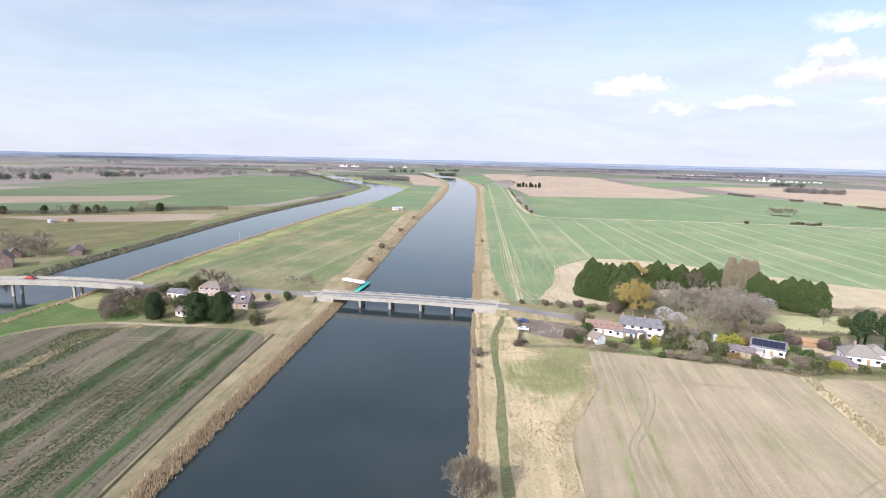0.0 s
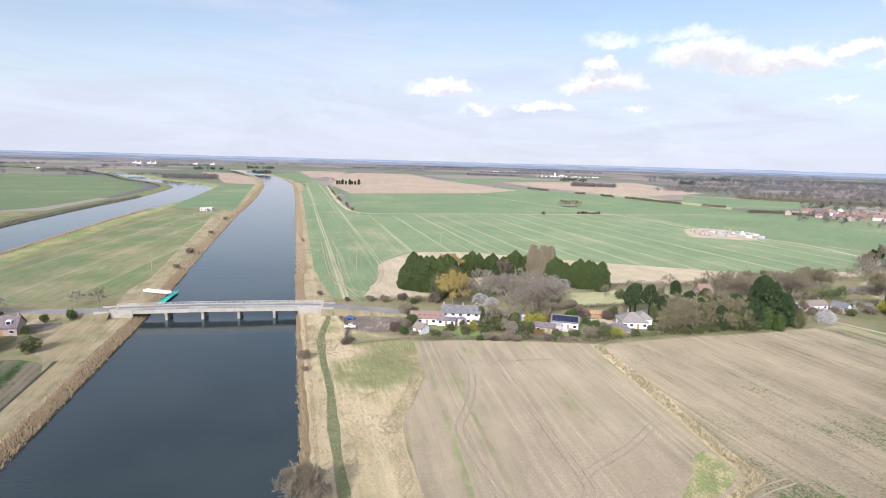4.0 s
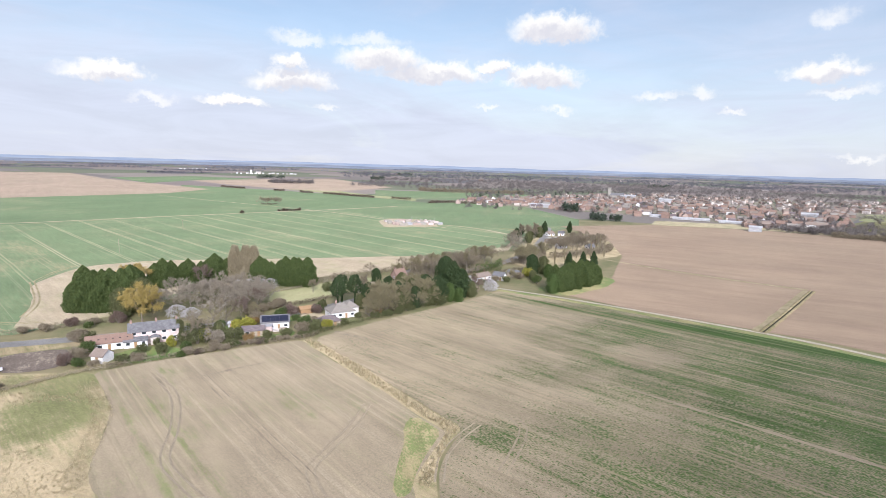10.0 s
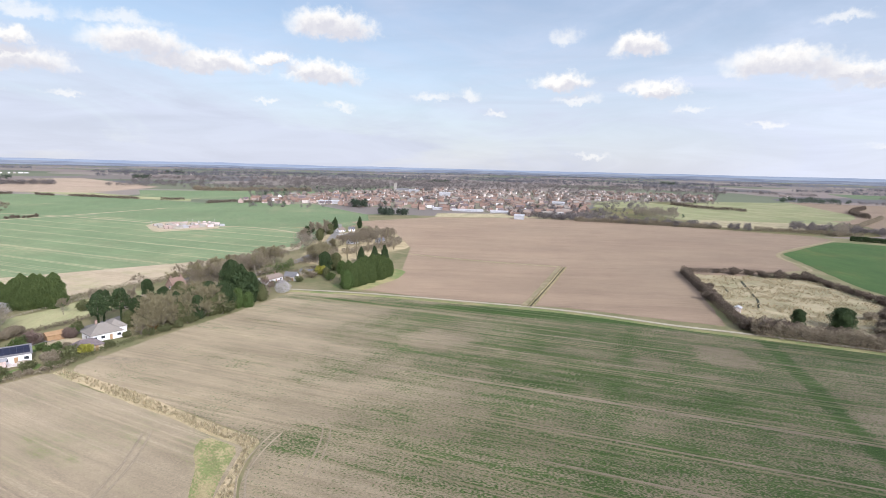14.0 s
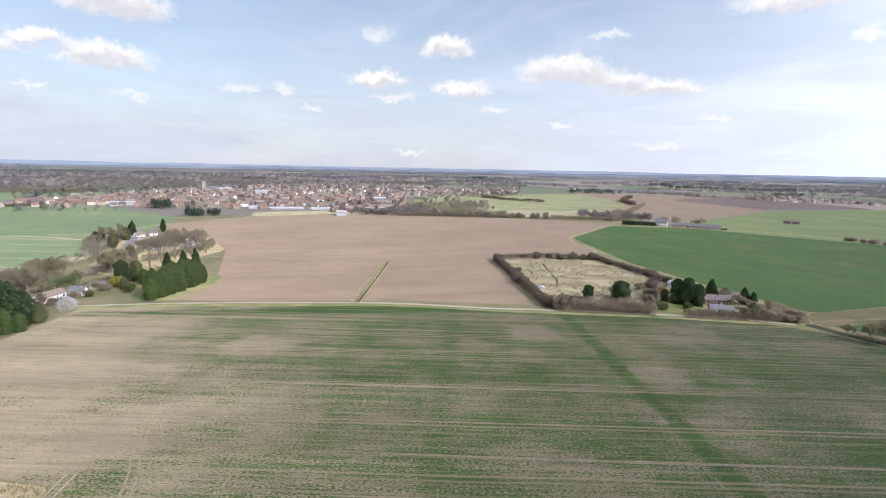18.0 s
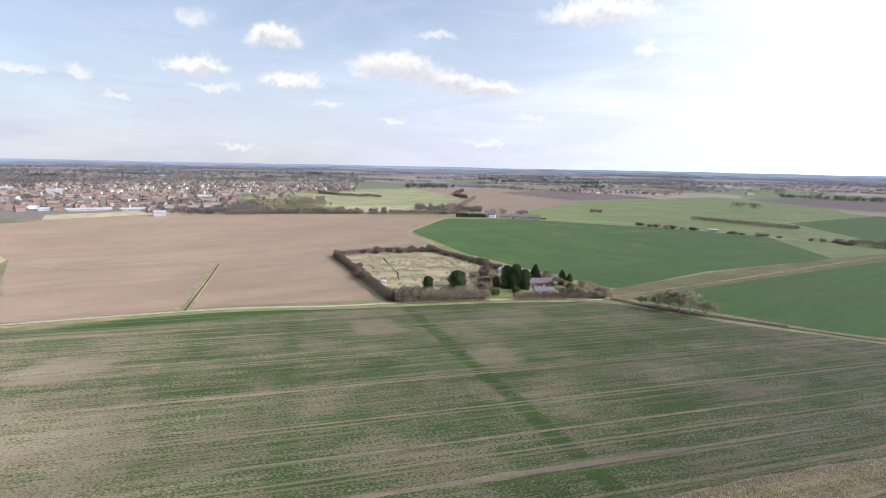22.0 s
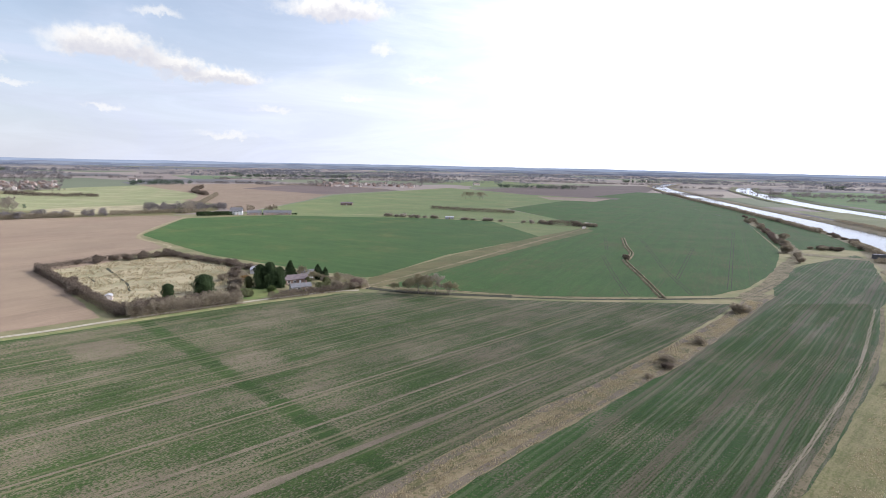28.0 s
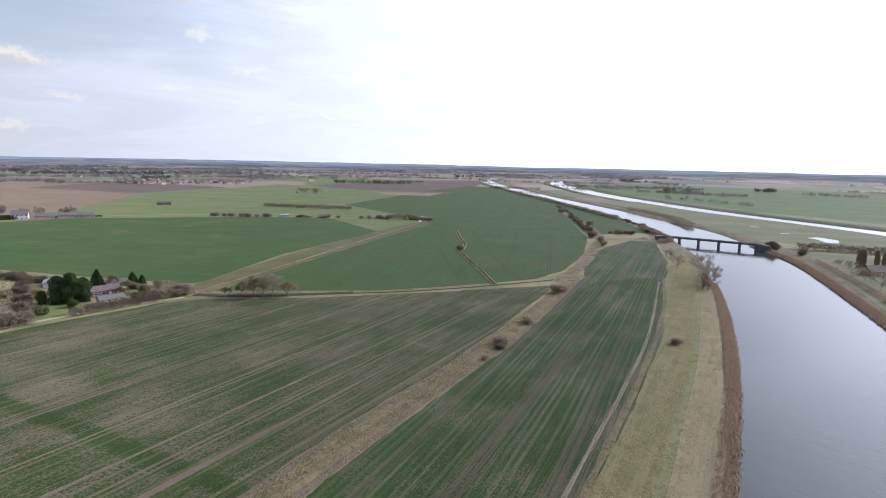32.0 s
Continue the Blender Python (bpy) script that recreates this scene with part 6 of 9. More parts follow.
def gabled(ob, W, D, eaves, ridge, wall, roof, x=0.0, y=0.0, over=0.35, hip=0.0, thick=0.18):
    """Walls with gables along x, and a roof of two slabs; hip shortens the ridge."""
    bm = bmesh.new()
    a, b = x - W / 2, x + W / 2
    if hip:
        box(bm, a, b, y - D / 2, y + D / 2, 0, eaves)
    else:
        prof = [(-D / 2, 0), (D / 2, 0), (D / 2, eaves), (0, ridge), (-D / 2, eaves)]
        p = [bm.verts.new((a, y + q, z)) for q, z in prof]
        r = [bm.verts.new((b, y + q, z)) for q, z in prof]
        bm.faces.new(p[::-1])
        bm.faces.new(r)
        for k in range(5):
            bm.faces.new((p[k], p[(k + 1) % 5], r[(k + 1) % 5], r[k]))
    bmesh.ops.recalc_face_normals(bm, faces=bm.faces)
    w = part("wall", bm, wall, ob)
    slope = (ridge - eaves) / (D / 2)
    bm = bmesh.new()
    ov = over
    if hip:
        e = [(a - ov, y - D / 2 - ov, eaves - ov * slope), (b + ov, y - D / 2 - ov, eaves - ov * slope), (b + ov, y + D / 2 + ov, eaves - ov * slope), (a - ov, y + D / 2 + ov, eaves - ov * slope)]
        lo = [bm.verts.new(q) for q in e]
        up = [bm.verts.new((q[0], q[1], q[2] + thick)) for q in e]
        t0, t1 = bm.verts.new((a + hip, y, ridge + thick)), bm.verts.new((b - hip, y, ridge + thick))
        bm.faces.new(lo[::-1])
        for k in range(4):
            bm.faces.new((lo[k], lo[(k + 1) % 4], up[(k + 1) % 4], up[k]))
        bm.faces.new((up[0], up[1], t1, t0))
        bm.faces.new((up[2], up[3], t0, t1))
        bm.faces.new((up[1], up[2], t1))
        bm.faces.new((up[3], up[0], t0))
    else:
        prof = [(-D / 2 - ov, eaves - ov * slope), (0, ridge), (D / 2 + ov, eaves - ov * slope), (D / 2 + ov, eaves - ov * slope + thick), (0, ridge + thick), (-D / 2 - ov, eaves - ov * slope + thick)]
        p = [bm.verts.new((a - ov, y + q, z + 0.01)) for q, z in prof]
        r = [bm.verts.new((b + ov, y + q, z + 0.01)) for q, z in prof]
        for k in range(6):
            bm.faces.new((p[k], p[(k + 1) % 6], r[(k + 1) % 6], r[k]))
        bm.faces.new((p[0], p[5], p[4], p[1])), bm.faces.new((p[1], p[4], p[3], p[2]))
        bm.faces.new((r[0], r[1], r[4], r[5])), bm.faces.new((r[1], r[2], r[3], r[4]))
    bmesh.ops.recalc_face_normals(bm, faces=bm.faces)
    return w, part("roof", bm, roof, ob)


def chimney(ob, x, y, z0, z1, mat="brick", w=0.7):
    c = part("chimney", bevelled(boxed(x - w / 2, x + w / 2, y - w / 2, y + w / 2, z0, z1), 0.03), mat, ob)
    part("chimney_pot", bevelled(boxed(x - 0.14, x + 0.14, y - 0.14, y + 0.14, z1, z1 + 0.35), 0.04), "roof_red", c)


def house(x, y, az, W, D, eaves, ridge, wall, roof, label, storeys=1, wins=3, chims=((0.3, 0.0),), name="house", category="house", hip=0.0, group="", doors=True, over=0.35):
    ob = thing(name, x, y, 0.0, az, label, category, group)
    gabled(ob, W, D, eaves, ridge, wall, roof, hip=hip, over=over)
    for s in range(storeys):
        z = 0.9 + 2.55 * s
        for i in range(wins):
            u = W * ((i + 0.5) / wins - 0.5)
            for face in "sn":
                if doors and s == 0 and i == wins // 2 and face == "s":
                    door(ob, face, u, W, D, "trim" if wall == "brick" else "timber")
                else:
                    window(ob, face, u, z, min(1.5, W / wins * 0.55), 1.15, W, D)
        for face in ("we" if wins > 1 else ""):
            window(ob, face, 0.0, z, 1.1, 1.1, W, D)
    for f, v in chims:
        chimney(ob, f * W, v * D, ridge - 0.7, ridge + 1.1)
    return ob


# east hamlet along the road
def white_range():
    h = house(77.0, 195.5, 22, 15.5, 6.4, 4.7, 7.0, "pink_wall", "slate", "pale two-storey farmhouse with a grey slate roof and chimneys", 2, 5, ((-0.45, 0), (0.05, 0), (0.47, 0)))
    part("bay", bevelled(boxed(-1.2, 1.6, -5.0, -3.25, 0, 2.7), 0.05), "cream_wall", h)
    bm = bmesh.new()
    v = [bm.verts.new(p) for p in ((-1.5, -5.3, 2.7), (1.9, -5.3, 2.7), (1.9, -3.25, 2.7), (-1.5, -3.25, 2.7), (0.2, -4.2, 3.7))]
    for f in ((3, 2, 1, 0), (0, 1, 4), (1, 2, 4), (2, 3, 4), (3, 0, 4)):
        bm.faces.new([v[i] for i in f])
    part("bay_roof", bm, "slate", h)
    k = house(63.6, 198.2, 22, 13.5, 5.6, 2.6, 4.6, "white_wall", "roof_red", "long low white wing with a weathered pantile roof", 1, 5, (), name="cottage_wing", doors=True)
    for i in range(6):
        part("roof_light", boxed(-5.4 + i * 2.1, -4.9 + i * 2.1, -1.75, -1.3, 3.35, 3.75), "glass", k)
    house(70.2, 193.8, 22, 7.0, 4.0, 2.3, 3.1, "white_wall", "slate", "white lean-to joining a farmhouse and its wing", 1, 3, (), name="lean_to")
    s = house(57.4, 186.3, 60, 4.2, 4.6, 2.4, 4.0, "white_wall", "roof_brown", "small white gabled garden building", 1, 1, (), name="garden_house", category="shed")


white_range()


def solar_house():
    h = house(115.5, 179.0, 33, 10.5, 6.6, 2.9, 4.9, "white_wall", "slate", "bungalow with blue-black solar panels on its roof", 1, 4, ())
    slope = math.degrees(math.atan2(2.0, 3.3))
    for i in range(6):
        for j in range(2):
            p = part("solar_panel", bevelled(boxed(-0.81, 0.81, -0.76, 0.76, 0, 0.05), 0.01), "solar", h, "blue-black solar panel")
            y = -2.55 + j * 1.32
            p.matrix_basis = pose(-4.15 + i * 1.66, y, 4.9 + 0.27 - (-y) * 2.0 / 3.3, slope, 0, 0)
    part("conservatory", bevelled(boxed(-5.2, -1.2, -6.4, -3.35, 0, 2.3), 0.05), "pink_wall", h)
    part("conservatory_roof", bevelled(boxed(-5.5, -0.9, -6.7, -3.3, 2.3, 2.42), 0.03), "shed_white", h)
    part("terrace", boxed(-1.0, 5.0, -6.5, -3.4, 0.12, 0.3), "cream_wall", h)
    house(104.5, 176.5, 33, 8.0, 5.0, 2.3, 3.5, "fence_wood", "roof_dark", "low dark-roofed timber garage", 1, 2, (), name="garage", category="garage")
    part("tank", bevelled(boxed(-1.5, 1.5, -0.8, 0.8, 0, 1.5), 0.2), "fence_wood", thing("garden_tank", 114.2, 171.8, 0.1, 33, "grey weathered garden tank beside a bungalow", "tank"))


solar_house()
house(143.5, 173.5, 20, 10.5, 8.2, 2.8, 5.6, "white_wall", "roof_grey", "white bungalow with a hipped brown roof and tall chimney", 1, 4, ((-0.15, 0.1),), hip=4.2)
house(151.0, 176.5, 110, 7.5, 6.0, 2.7, 4.8, "white_wall", "roof_grey", "white wing with a hipped brown roof", 1, 2, (), hip=3.0, name="house_wing")
house(131.5, 166.5, 20, 8.5, 5.5, 2.2, 4.0, "fence_wood", "roof_dark", "dark-roofed timber outbuilding by a drive", 1, 2, (), name="outbuilding", hip=2.6)
house(136.0, 187.5, 20, 5.2, 4.0, 2.2, 3.0, "timber", "timber", "orange timber garden shed", 1, 1, (), name="garden_shed", category="shed")
house(200.5, 172.5, 40, 10.5, 7.5, 2.8, 5.9, "cream_wall", "roof_brown", "cream bungalow among trees with a brown roof", 1, 3, ((0.2, 0),), hip=3.2)
house(245.5, 174.0, 5, 15.0, 6.0, 2.6, 4.2, "white_wall", "roof_brown", "long low white cottage", 1, 4, ((0.3, 0),), hip=0)
house(256.0, 167.0, 80, 6.5, 5.0, 2.7, 4.6, "white_wall", "slate", "white gabled outbuilding with slates", 1, 2, (), name="outbuilding")
house(206.0, 199.5, 12, 6.5, 6.0, 4.8, 8.2, "brick", "roof_red", "narrow red brick house with a chimney stack", 2, 2, ((0.4, 0), (-0.4, 0)))
house(181.0, 198.5, 10, 9.0, 6.0, 2.6, 4.4, "brick_pale", "roof_brown", "low brick house behind trees", 1, 3, ())
house(222.0, 208.0, 10, 7.0, 5.0, 2.5, 4.2, "white_wall", "slate", "small house behind trees", 1, 2, ())
house(272.0, 167.0, 80, 7.0, 5.0, 2.3, 3.4, "fence_wood", "slate", "grey-roofed timber barn beside trees", 1, 2, (), name="barn", category="barn")
for x, y, a in ((98.0, 189.5, 10), (103.5, 190.0, 40), (93.5, 184.0, 15)):
    house(x, y, a, 2.6, 2.2, 1.9, 2.6, "shed_white", "shed_white", "small white garden shed", 1, 1, (), name="garden_shed", category="shed", over=0.15)
# north-east cluster
for x, y, a, W, wall, roof, lab in ((398, 201, 20, 12, "white_wall", "roof_brown", "white low house among bare trees"), (440, 214, 60, 14, "brick_pale", "slate", "low farm building with a grey roof"), (462, 246, 20, 11, "white_wall", "roof_brown", "white house with a brown roof"), (474, 240, 70, 8, "white_wall", "slate", "white gabled house near trees"), (412, 182, 30, 9, "white_wall", "slate", "small white outbuilding among bare trees"), (425, 222, 10, 26, "brick_pale", "shed_white", "long brick barn with a pale roof")):
    house(x, y, a, W * 0.72, 5.0, 2.5, 4.3, wall, roof, lab, 1, 3, ((0.3, 0),))
# west hamlet
house(-104.5, 240.0, 8, 10.5, 7.0, 4.6, 6.8, "brick_pale", "roof_brown", "pinkish two-storey house with a hipped brown roof", 2, 4, ((0.35, 0),), hip=3.4)
house(-118.5, 236.0, 8, 8.0, 6.0, 2.7, 4.0, "white_wall", "slate", "white single-storey house with a grey roof", 1, 3, ())
h = house(-85.5, 222.5, 4, 9.5, 7.0, 3.0, 6.4, "brick_pale", "roof_dark", "house with a steep dark roof and dormers", 1, 3, ((0.45, 0),))
for x in (-2.2, 2.2):
    d = part("dormer", boxed(x - 0.8, x + 0.8, -2.9, -1.0, 3.7, 5.3), "white_wall", h)
    part("dormer_window", boxed(x - 0.6, x + 0.6, -2.95, -2.88, 3.95, 5.0), "glass", d)
house(-101.5, 208.0, 20, 8.5, 4.5, 2.3, 3.6, "cream_wall", "roof_brown", "low cream barn with a brown roof", 1, 2, (), name="barn", category="barn")
house(-95.0, 211.0, 110, 5.5, 4.5, 2.6, 4.8, "fence_wood", "roof_dark", "dark outbuilding with a steep roof", 1, 1, (), name="outbuilding")
house(-93.0, 205.0, 0, 2.4, 2.0, 1.8, 2.4, "trim", "trim", "small white shed by the drive", 1, 1, (), name="garden_shed", category="shed", over=0.15)
# over the river
house(-243.0, 292.0, 55, 13.0, 8.0, 5.0, 9.0, "brick", "roof_dark", "red brick inn with a dark steep roof", 2, 4, ((-0.45, 0), (0.45, 0)))
house(-232.0, 335.0, 60, 20.0, 7.0, 2.8, 4.4, "brick", "roof_dark", "long dark shed on the river bank", 1, 4, (), name="shed", category="shed")
house(-258.0, 318.0, 50, 9.0, 6.5, 3.0, 5.5, "brick", "roof_brown", "brick cottage near the river", 1, 3, ((0.3, 0),))
house(-350.0, 476.0, 40, 9.0, 3.0, 2.4, 2.7, "shed_white", "shed_white", "pale container on pasture", 1, 1, (), name="container", category="container", over=0.1)
house(-341.0, 486.0, 40, 12.0, 5.0, 2.2, 3.8, "timber", "roof_red", "red-roofed pole shed on pasture", 1, 2, (), name="pole_shed", category="shed")
for x, y, a in ((-58, 668, 10), (-52, 672, 30)):
    house(x, y, a, 8, 4, 2.4, 3.6, "cream_wall", "shed_white", "pale farm shed on the strip between rivers", 1, 2, (), name="farm_shed", category="shed")
# the farm in the hedges
house(240.0, -139.0, 105, 10.0, 5.5, 2.4, 3.8, "cream_wall", "slate", "low cream bungalow with a grey roof", 1, 4, ((0.3, 0),))
house(256.5, -146.0, 105, 12.0, 6.0, 2.7, 4.6, "brick", "roof_dark", "long dark-roofed farm building", 1, 4, (), name="farm_building", category="barn")
house(266.0, -158.0, 105, 9.0, 6.0, 2.7, 4.2, "white_wall", "slate", "small white farm cottage", 1, 3, ())
house(296.0, -142.0, 30, 9.0, 5.0, 2.4, 3.2, "shed_white", "shed_white", "low pale sheet-metal barn", 1, 1, (), name="barn", category="barn")
house(279.0, -62.5, 20, 4.0, 3.0, 2.1, 2.8, "cream_wall", "shed_white", "small pale hut in the paddock hedge", 1, 1, (), name="hut", category="hut", over=0.15)
# the far farm behind the green field and far barns
house(634.0, -283.0, 120, 14.0, 9.0, 5.0, 9.0, "white_wall", "slate", "large white farmhouse with a grey roof", 2, 4, ((0.4, 0), (-0.4, 0)))
for x, y, W in ((622, -300, 16), (612, -318, 20), (603, -332, 12)):
    house(x, y, 120, W, 8, 3.2, 5.5, "brick_pale", "slate", "grey-roofed brick farm barn", 1, 3, (), name="barn", category="barn")
house(696.0, -487.0, 130, 18.0, 8.0, 3.2, 4.8, "brick", "roof_dark", "dark open barn in pasture", 1, 3, (), name="barn", category="barn")
house(455.0, -470.0, 130, 10.0, 4.0, 2.2, 3.0, "shed_white", "shed_white", "small pale field shed", 1, 1, (), name="field_shed", category="shed")
house(-93.0, -431.0, 150, 15.0, 8.0, 3.0, 6.5, "brick", "roof_dark", "dark-roofed house across the channel", 1, 3, ((0.3, 0),))


def compound():
    """Fenced yard of pale boxes and poles in the wheat."""
    field("yard", [(420, 441), (381, 391), (428, 359), (479, 403), (455, 448)], "sandy", "pale gravel yard in the wheat", "yard", corner=6)
    r = random.Random(5)
    for i in range(44):
        u, v = (i % 11 + r.uniform(0.1, 0.9)) / 11, (i // 11 + r.uniform(0.2, 0.8)) / 4
        # u runs along the yard, v away from the drive
        x, y = 396 + 52 * u + 24 * v, 393 - 26 * u + 42 * v
        w, d, hh = r.choice(((6, 2.5, 2.4), (9, 2.5, 2.4), (3, 2.4, 1.8), (5, 2.4, 2.2), (2.5, 2.0, 1.6)))
        ob = thing("container", x, y, 0.1, 27 + r.choice((0, 0, 90)) + r.uniform(-4, 4), "pale storage container in a yard", "container", "yard containers")
        part("body", bevelled(boxed(-w / 2, w / 2, -d / 2, d / 2, 0, hh), 0.06), r.choice(("shed_white", "brick_pale", "concrete_dark", "concrete", "pink_wall", "concrete_dark")), ob)
        part("door", boxed(w / 2, w / 2 + 0.05, -d / 2 + 0.2, d / 2 - 0.2, 0.2, hh - 0.2), "rail", ob)
    for i in range(10):
        ob = thing("lamp_post", 398 + i * 7.2, 398 + (i % 3) * 14 - i * 0.5, 0.1, 0, "thin pale post in a yard", "post", "yard posts")
        part("pole", bevelled(boxed(-0.09, 0.09, -0.09, 0.09, 0, 5.0), 0.03), "rail", ob)
        part("lamp_head", boxed(-0.4, 0.4, -0.12, 0.12, 4.9, 5.05), "shed_white", ob)


compound()


def car(x, y, az, paint, label, van=False):
    c = thing("car", x, y, 0.12, az, label, "car")
    L, W = 4.3, 1.75
    prof = [(-2.15, 0.35), (-2.12, 0.75), (-1.35, 0.92), (-0.75, 1.42), (0.85, 1.46), (1.65, 0.98), (2.1, 0.88), (2.15, 0.35)]
    bm = bmesh.new()
    a = [bm.verts.new((px, -W / 2 * (0.84 if pz > 1.2 else 1.0), pz)) for px, pz in prof]
    b = [bm.verts.new((px, W / 2 * (0.84 if pz > 1.2 else 1.0), pz)) for px, pz in prof]
    bm.faces.new(a[::-1]), bm.faces.new(b)
    for k in range(8):
        bm.faces.new((a[k], a[(k + 1) % 8], b[(k + 1) % 8], b[k]))
    bmesh.ops.recalc_face_normals(bm, faces=bm.faces)
    part("body", bevelled(bm, 0.05), paint, c)
    for s in (-1, 1):
        part("side_window", boxed(-0.95, 1.15, s * 0.80 - 0.03, s * 0.80 + 0.03, 0.98, 1.34), "glass", c)
    for nm, p0, p1 in (("windscreen", (-1.30, 0.97), (-0.80, 1.40)), ("rear_window", (1.58, 1.03), (0.92, 1.43))):
        bm = bmesh.new()
        n = 0.03 if nm == "windscreen" else -0.03
        v = [bm.verts.new(q) for q in ((p0[0] - n, -0.7, p0[1]), (p0[0] - n, 0.7, p0[1]), (p1[0] - n, 0.62, p1[1]), (p1[0] - n, -0.62, p1[1]))]
        bm.faces.new(v)
        part(nm, bm, "glass", c)
    for x0 in (-1.35, 1.3):
        for s in (-1, 1):
            bm = bmesh.new()
            bmesh.ops.create_cone(bm, cap_ends=True, segments=14, radius1=0.32, radius2=0.32, depth=0.22, matrix=Matrix.Translation((x0, s * 0.80, 0.32)) @ Matrix.Rotation(math.pi / 2, 4, "X"))
            w = part("wheel", bm, "rubber", c)
            bm = bmesh.new()
            bmesh.ops.create_cone(bm, cap_ends=True, segments=10, radius1=0.2, radius2=0.2, depth=0.26, matrix=Matrix.Translation((x0, s * 0.80, 0.32)) @ Matrix.Rotation(math.pi / 2, 4, "X"))
            part("rim", bm, "steel", w)
    for s in (-0.6, 0.6):
        part("headlight", boxed(-2.17, -2.08, s - 0.18, s + 0.18, 0.62, 0.76), "shed_white", c)
        part("tail_light", boxed(2.05, 2.15, s - 0.16, s + 0.16, 0.66, 0.80), "car_red", c)
    return c


field("yard", [(33, 211), (40, 213), (52, 208), (55, 202), (50, 192), (44, 189.5), (35, 194), (31.5, 203)], "yard", "dark cinder parking yard", "yard", corner=2)
car(34.0, 209.5, 8, "car_blue", "dark blue car parked on a cinder yard")
car(32.5, 198.6, 12, "car_white", "white car parked on grass beside a yard")
car(-190.0, 241.6, -1, "car_red", "red car standing on the river bridge").location.z = 5.42


def line_pole(x, y, h, az):
    """A wooden line pole with a cross-arm and insulators."""
    ob = thing("line_pole", x, y, 0.0, az, "weathered wooden power-line pole in a field", "pole", "power-line poles")
    bm = bmesh.new()
    bmesh.ops.create_cone(bm, cap_ends=True, segments=8, radius1=0.2, radius2=0.13, depth=h, matrix=Matrix.Translation((0, 0, h / 2)))
    part("pole", bm, "fence_wood", ob)
    arm = part("cross_arm", bevelled(boxed(-1.1, 1.1, -0.08, 0.08, h - 0.5, h - 0.34), 0.02), "fence_wood", ob)
    for u in (-0.95, 0, 0.95):
        part("insulator", bevelled(boxed(u - 0.06, u + 0.06, -0.06, 0.06, h - 0.34, h - 0.1), 0.02), "iron", arm)


for x, y, h in ((54.2, 306.6, 11), (136.6, 395.7, 9), (-56.5, 328.4, 9), (-145.7, 382.6, 9), (-239.6, 352.7, 9), (222, 488, 9)):
    line_pole(x, y, h, 47)


def culvert():
    """A pale concrete ditch bridge between green fields."""
    ob = thing("culvert", 313, -547, 0.0, 153, "pale concrete culvert across a field ditch", "culvert")
    part("deck", bevelled(boxed(-1.6, 1.6, -36, 36, 0.2, 0.42), 0.05), "concrete", ob)
    for sx in (-1.6, 1.6):
        part("parapet", bevelled(boxed(sx - 0.2, sx + 0.2, -36, 36, 0.42, 1.0), 0.05), "concrete_dark", ob)


culvert()


def post_fence(pts, label, gap=2.6, h=1.1):
    """A fence of timber posts and two rails along points."""
    line = curve([(x, y, 0) for x, y in pts], gap)
    ob = thing("fence", line[0][0], line[0][1], 0.05, 0, label, "fence")
    o = line[0]
    for i, p in enumerate(line):
        x, y = p[0] - o[0], p[1] - o[1]
        part("post", boxed(x - 0.06, x + 0.06, y - 0.06, y + 0.06, 0, h), "fence_wood", ob)
        if i + 1 < len(line):
            q = line[i + 1]
            d = Vector((q[0] - p[0], q[1] - p[1], 0))
            for z in (0.5, 0.95):
                r = part("rail", boxed(-0.02, 0.02, 0, d.length, z - 0.05, z + 0.05), "fence_wood", ob)
                r.matrix_basis = Matrix.Translation((x, y, 0)) @ Matrix.Rotation(math.atan2(-d.x, d.y), 4, "Z")


post_fence([(31.5, 212), (31, 204), (29.5, 194), (28.8, 184), (29, 180)], "weathered post and rail fence beside a yard")
post_fence([(29, 180), (38, 180.5), (48, 180.5), (55, 179)], "weathered post and rail fence along straw")
post_fence([(134, 231), (150, 228), (178, 229), (204, 223)], "post and rail paddock fence")

# ---- trees and hedges ----
R = random.Random(11)


def row(key, x0, y0, x1, y1, n, h, wide=1.0, jitter=1.2, vary=0.15, group=""):
    for i in range(n):
        f = i / max(1, n - 1)
        plant(key, x0 + (x1 - x0) * f + R.uniform(-jitter, jitter), y0 + (y1 - y0) * f + R.uniform(-jitter, jitter), h * R.uniform(1 - vary, 1 + vary), wide, group)


def grove(key, poly, n, h, wide=1.0, vary=0.2, gap=2.0):
    xs, ys = [p[0] for p in poly], [p[1] for p in poly]
    placed = []
    for _ in range(n * 30):
        if len(placed) >= n:
            break
        p = (R.uniform(min(xs), max(xs)), R.uniform(min(ys), max(ys)))
        if inside(np.array([p]), poly)[0] and all(math.dist(p, q) > gap for q in placed):
            placed.append(p)
            plant(key, p[0], p[1], h * R.uniform(1 - vary, 1 + vary), wide)


# the tree belt north of the road
row("cypress", 73, 252, 88, 240, 6, 17, 1.1, group="cypress belt")
row("cypress", 79, 272, 70, 256, 3, 14, 1.2, group="cypress belt")
row("cypress", 92, 250, 86, 262, 2, 15, 1.2, group="cypress belt")
row("olive", 80, 234, 88, 236, 2, 13)
row("cypress", 110, 276, 142, 266, 9, 13.6, 1.2, 1.0, group="cypress belt")
row("cypress", 154, 252, 167, 229, 8, 13.2, 1.2, 1.0, group="cypress belt")
row("cypress", 150, 248, 160, 236, 4, 12, 1.2, 1.0, group="cypress belt")
plant("willow", 100, 274, 12)
plant("purple", 126, 258, 11)
for x, y in ((145, 261), (149, 257), (152, 254)):
    plant("poplar", x, y, 19, 1.15)
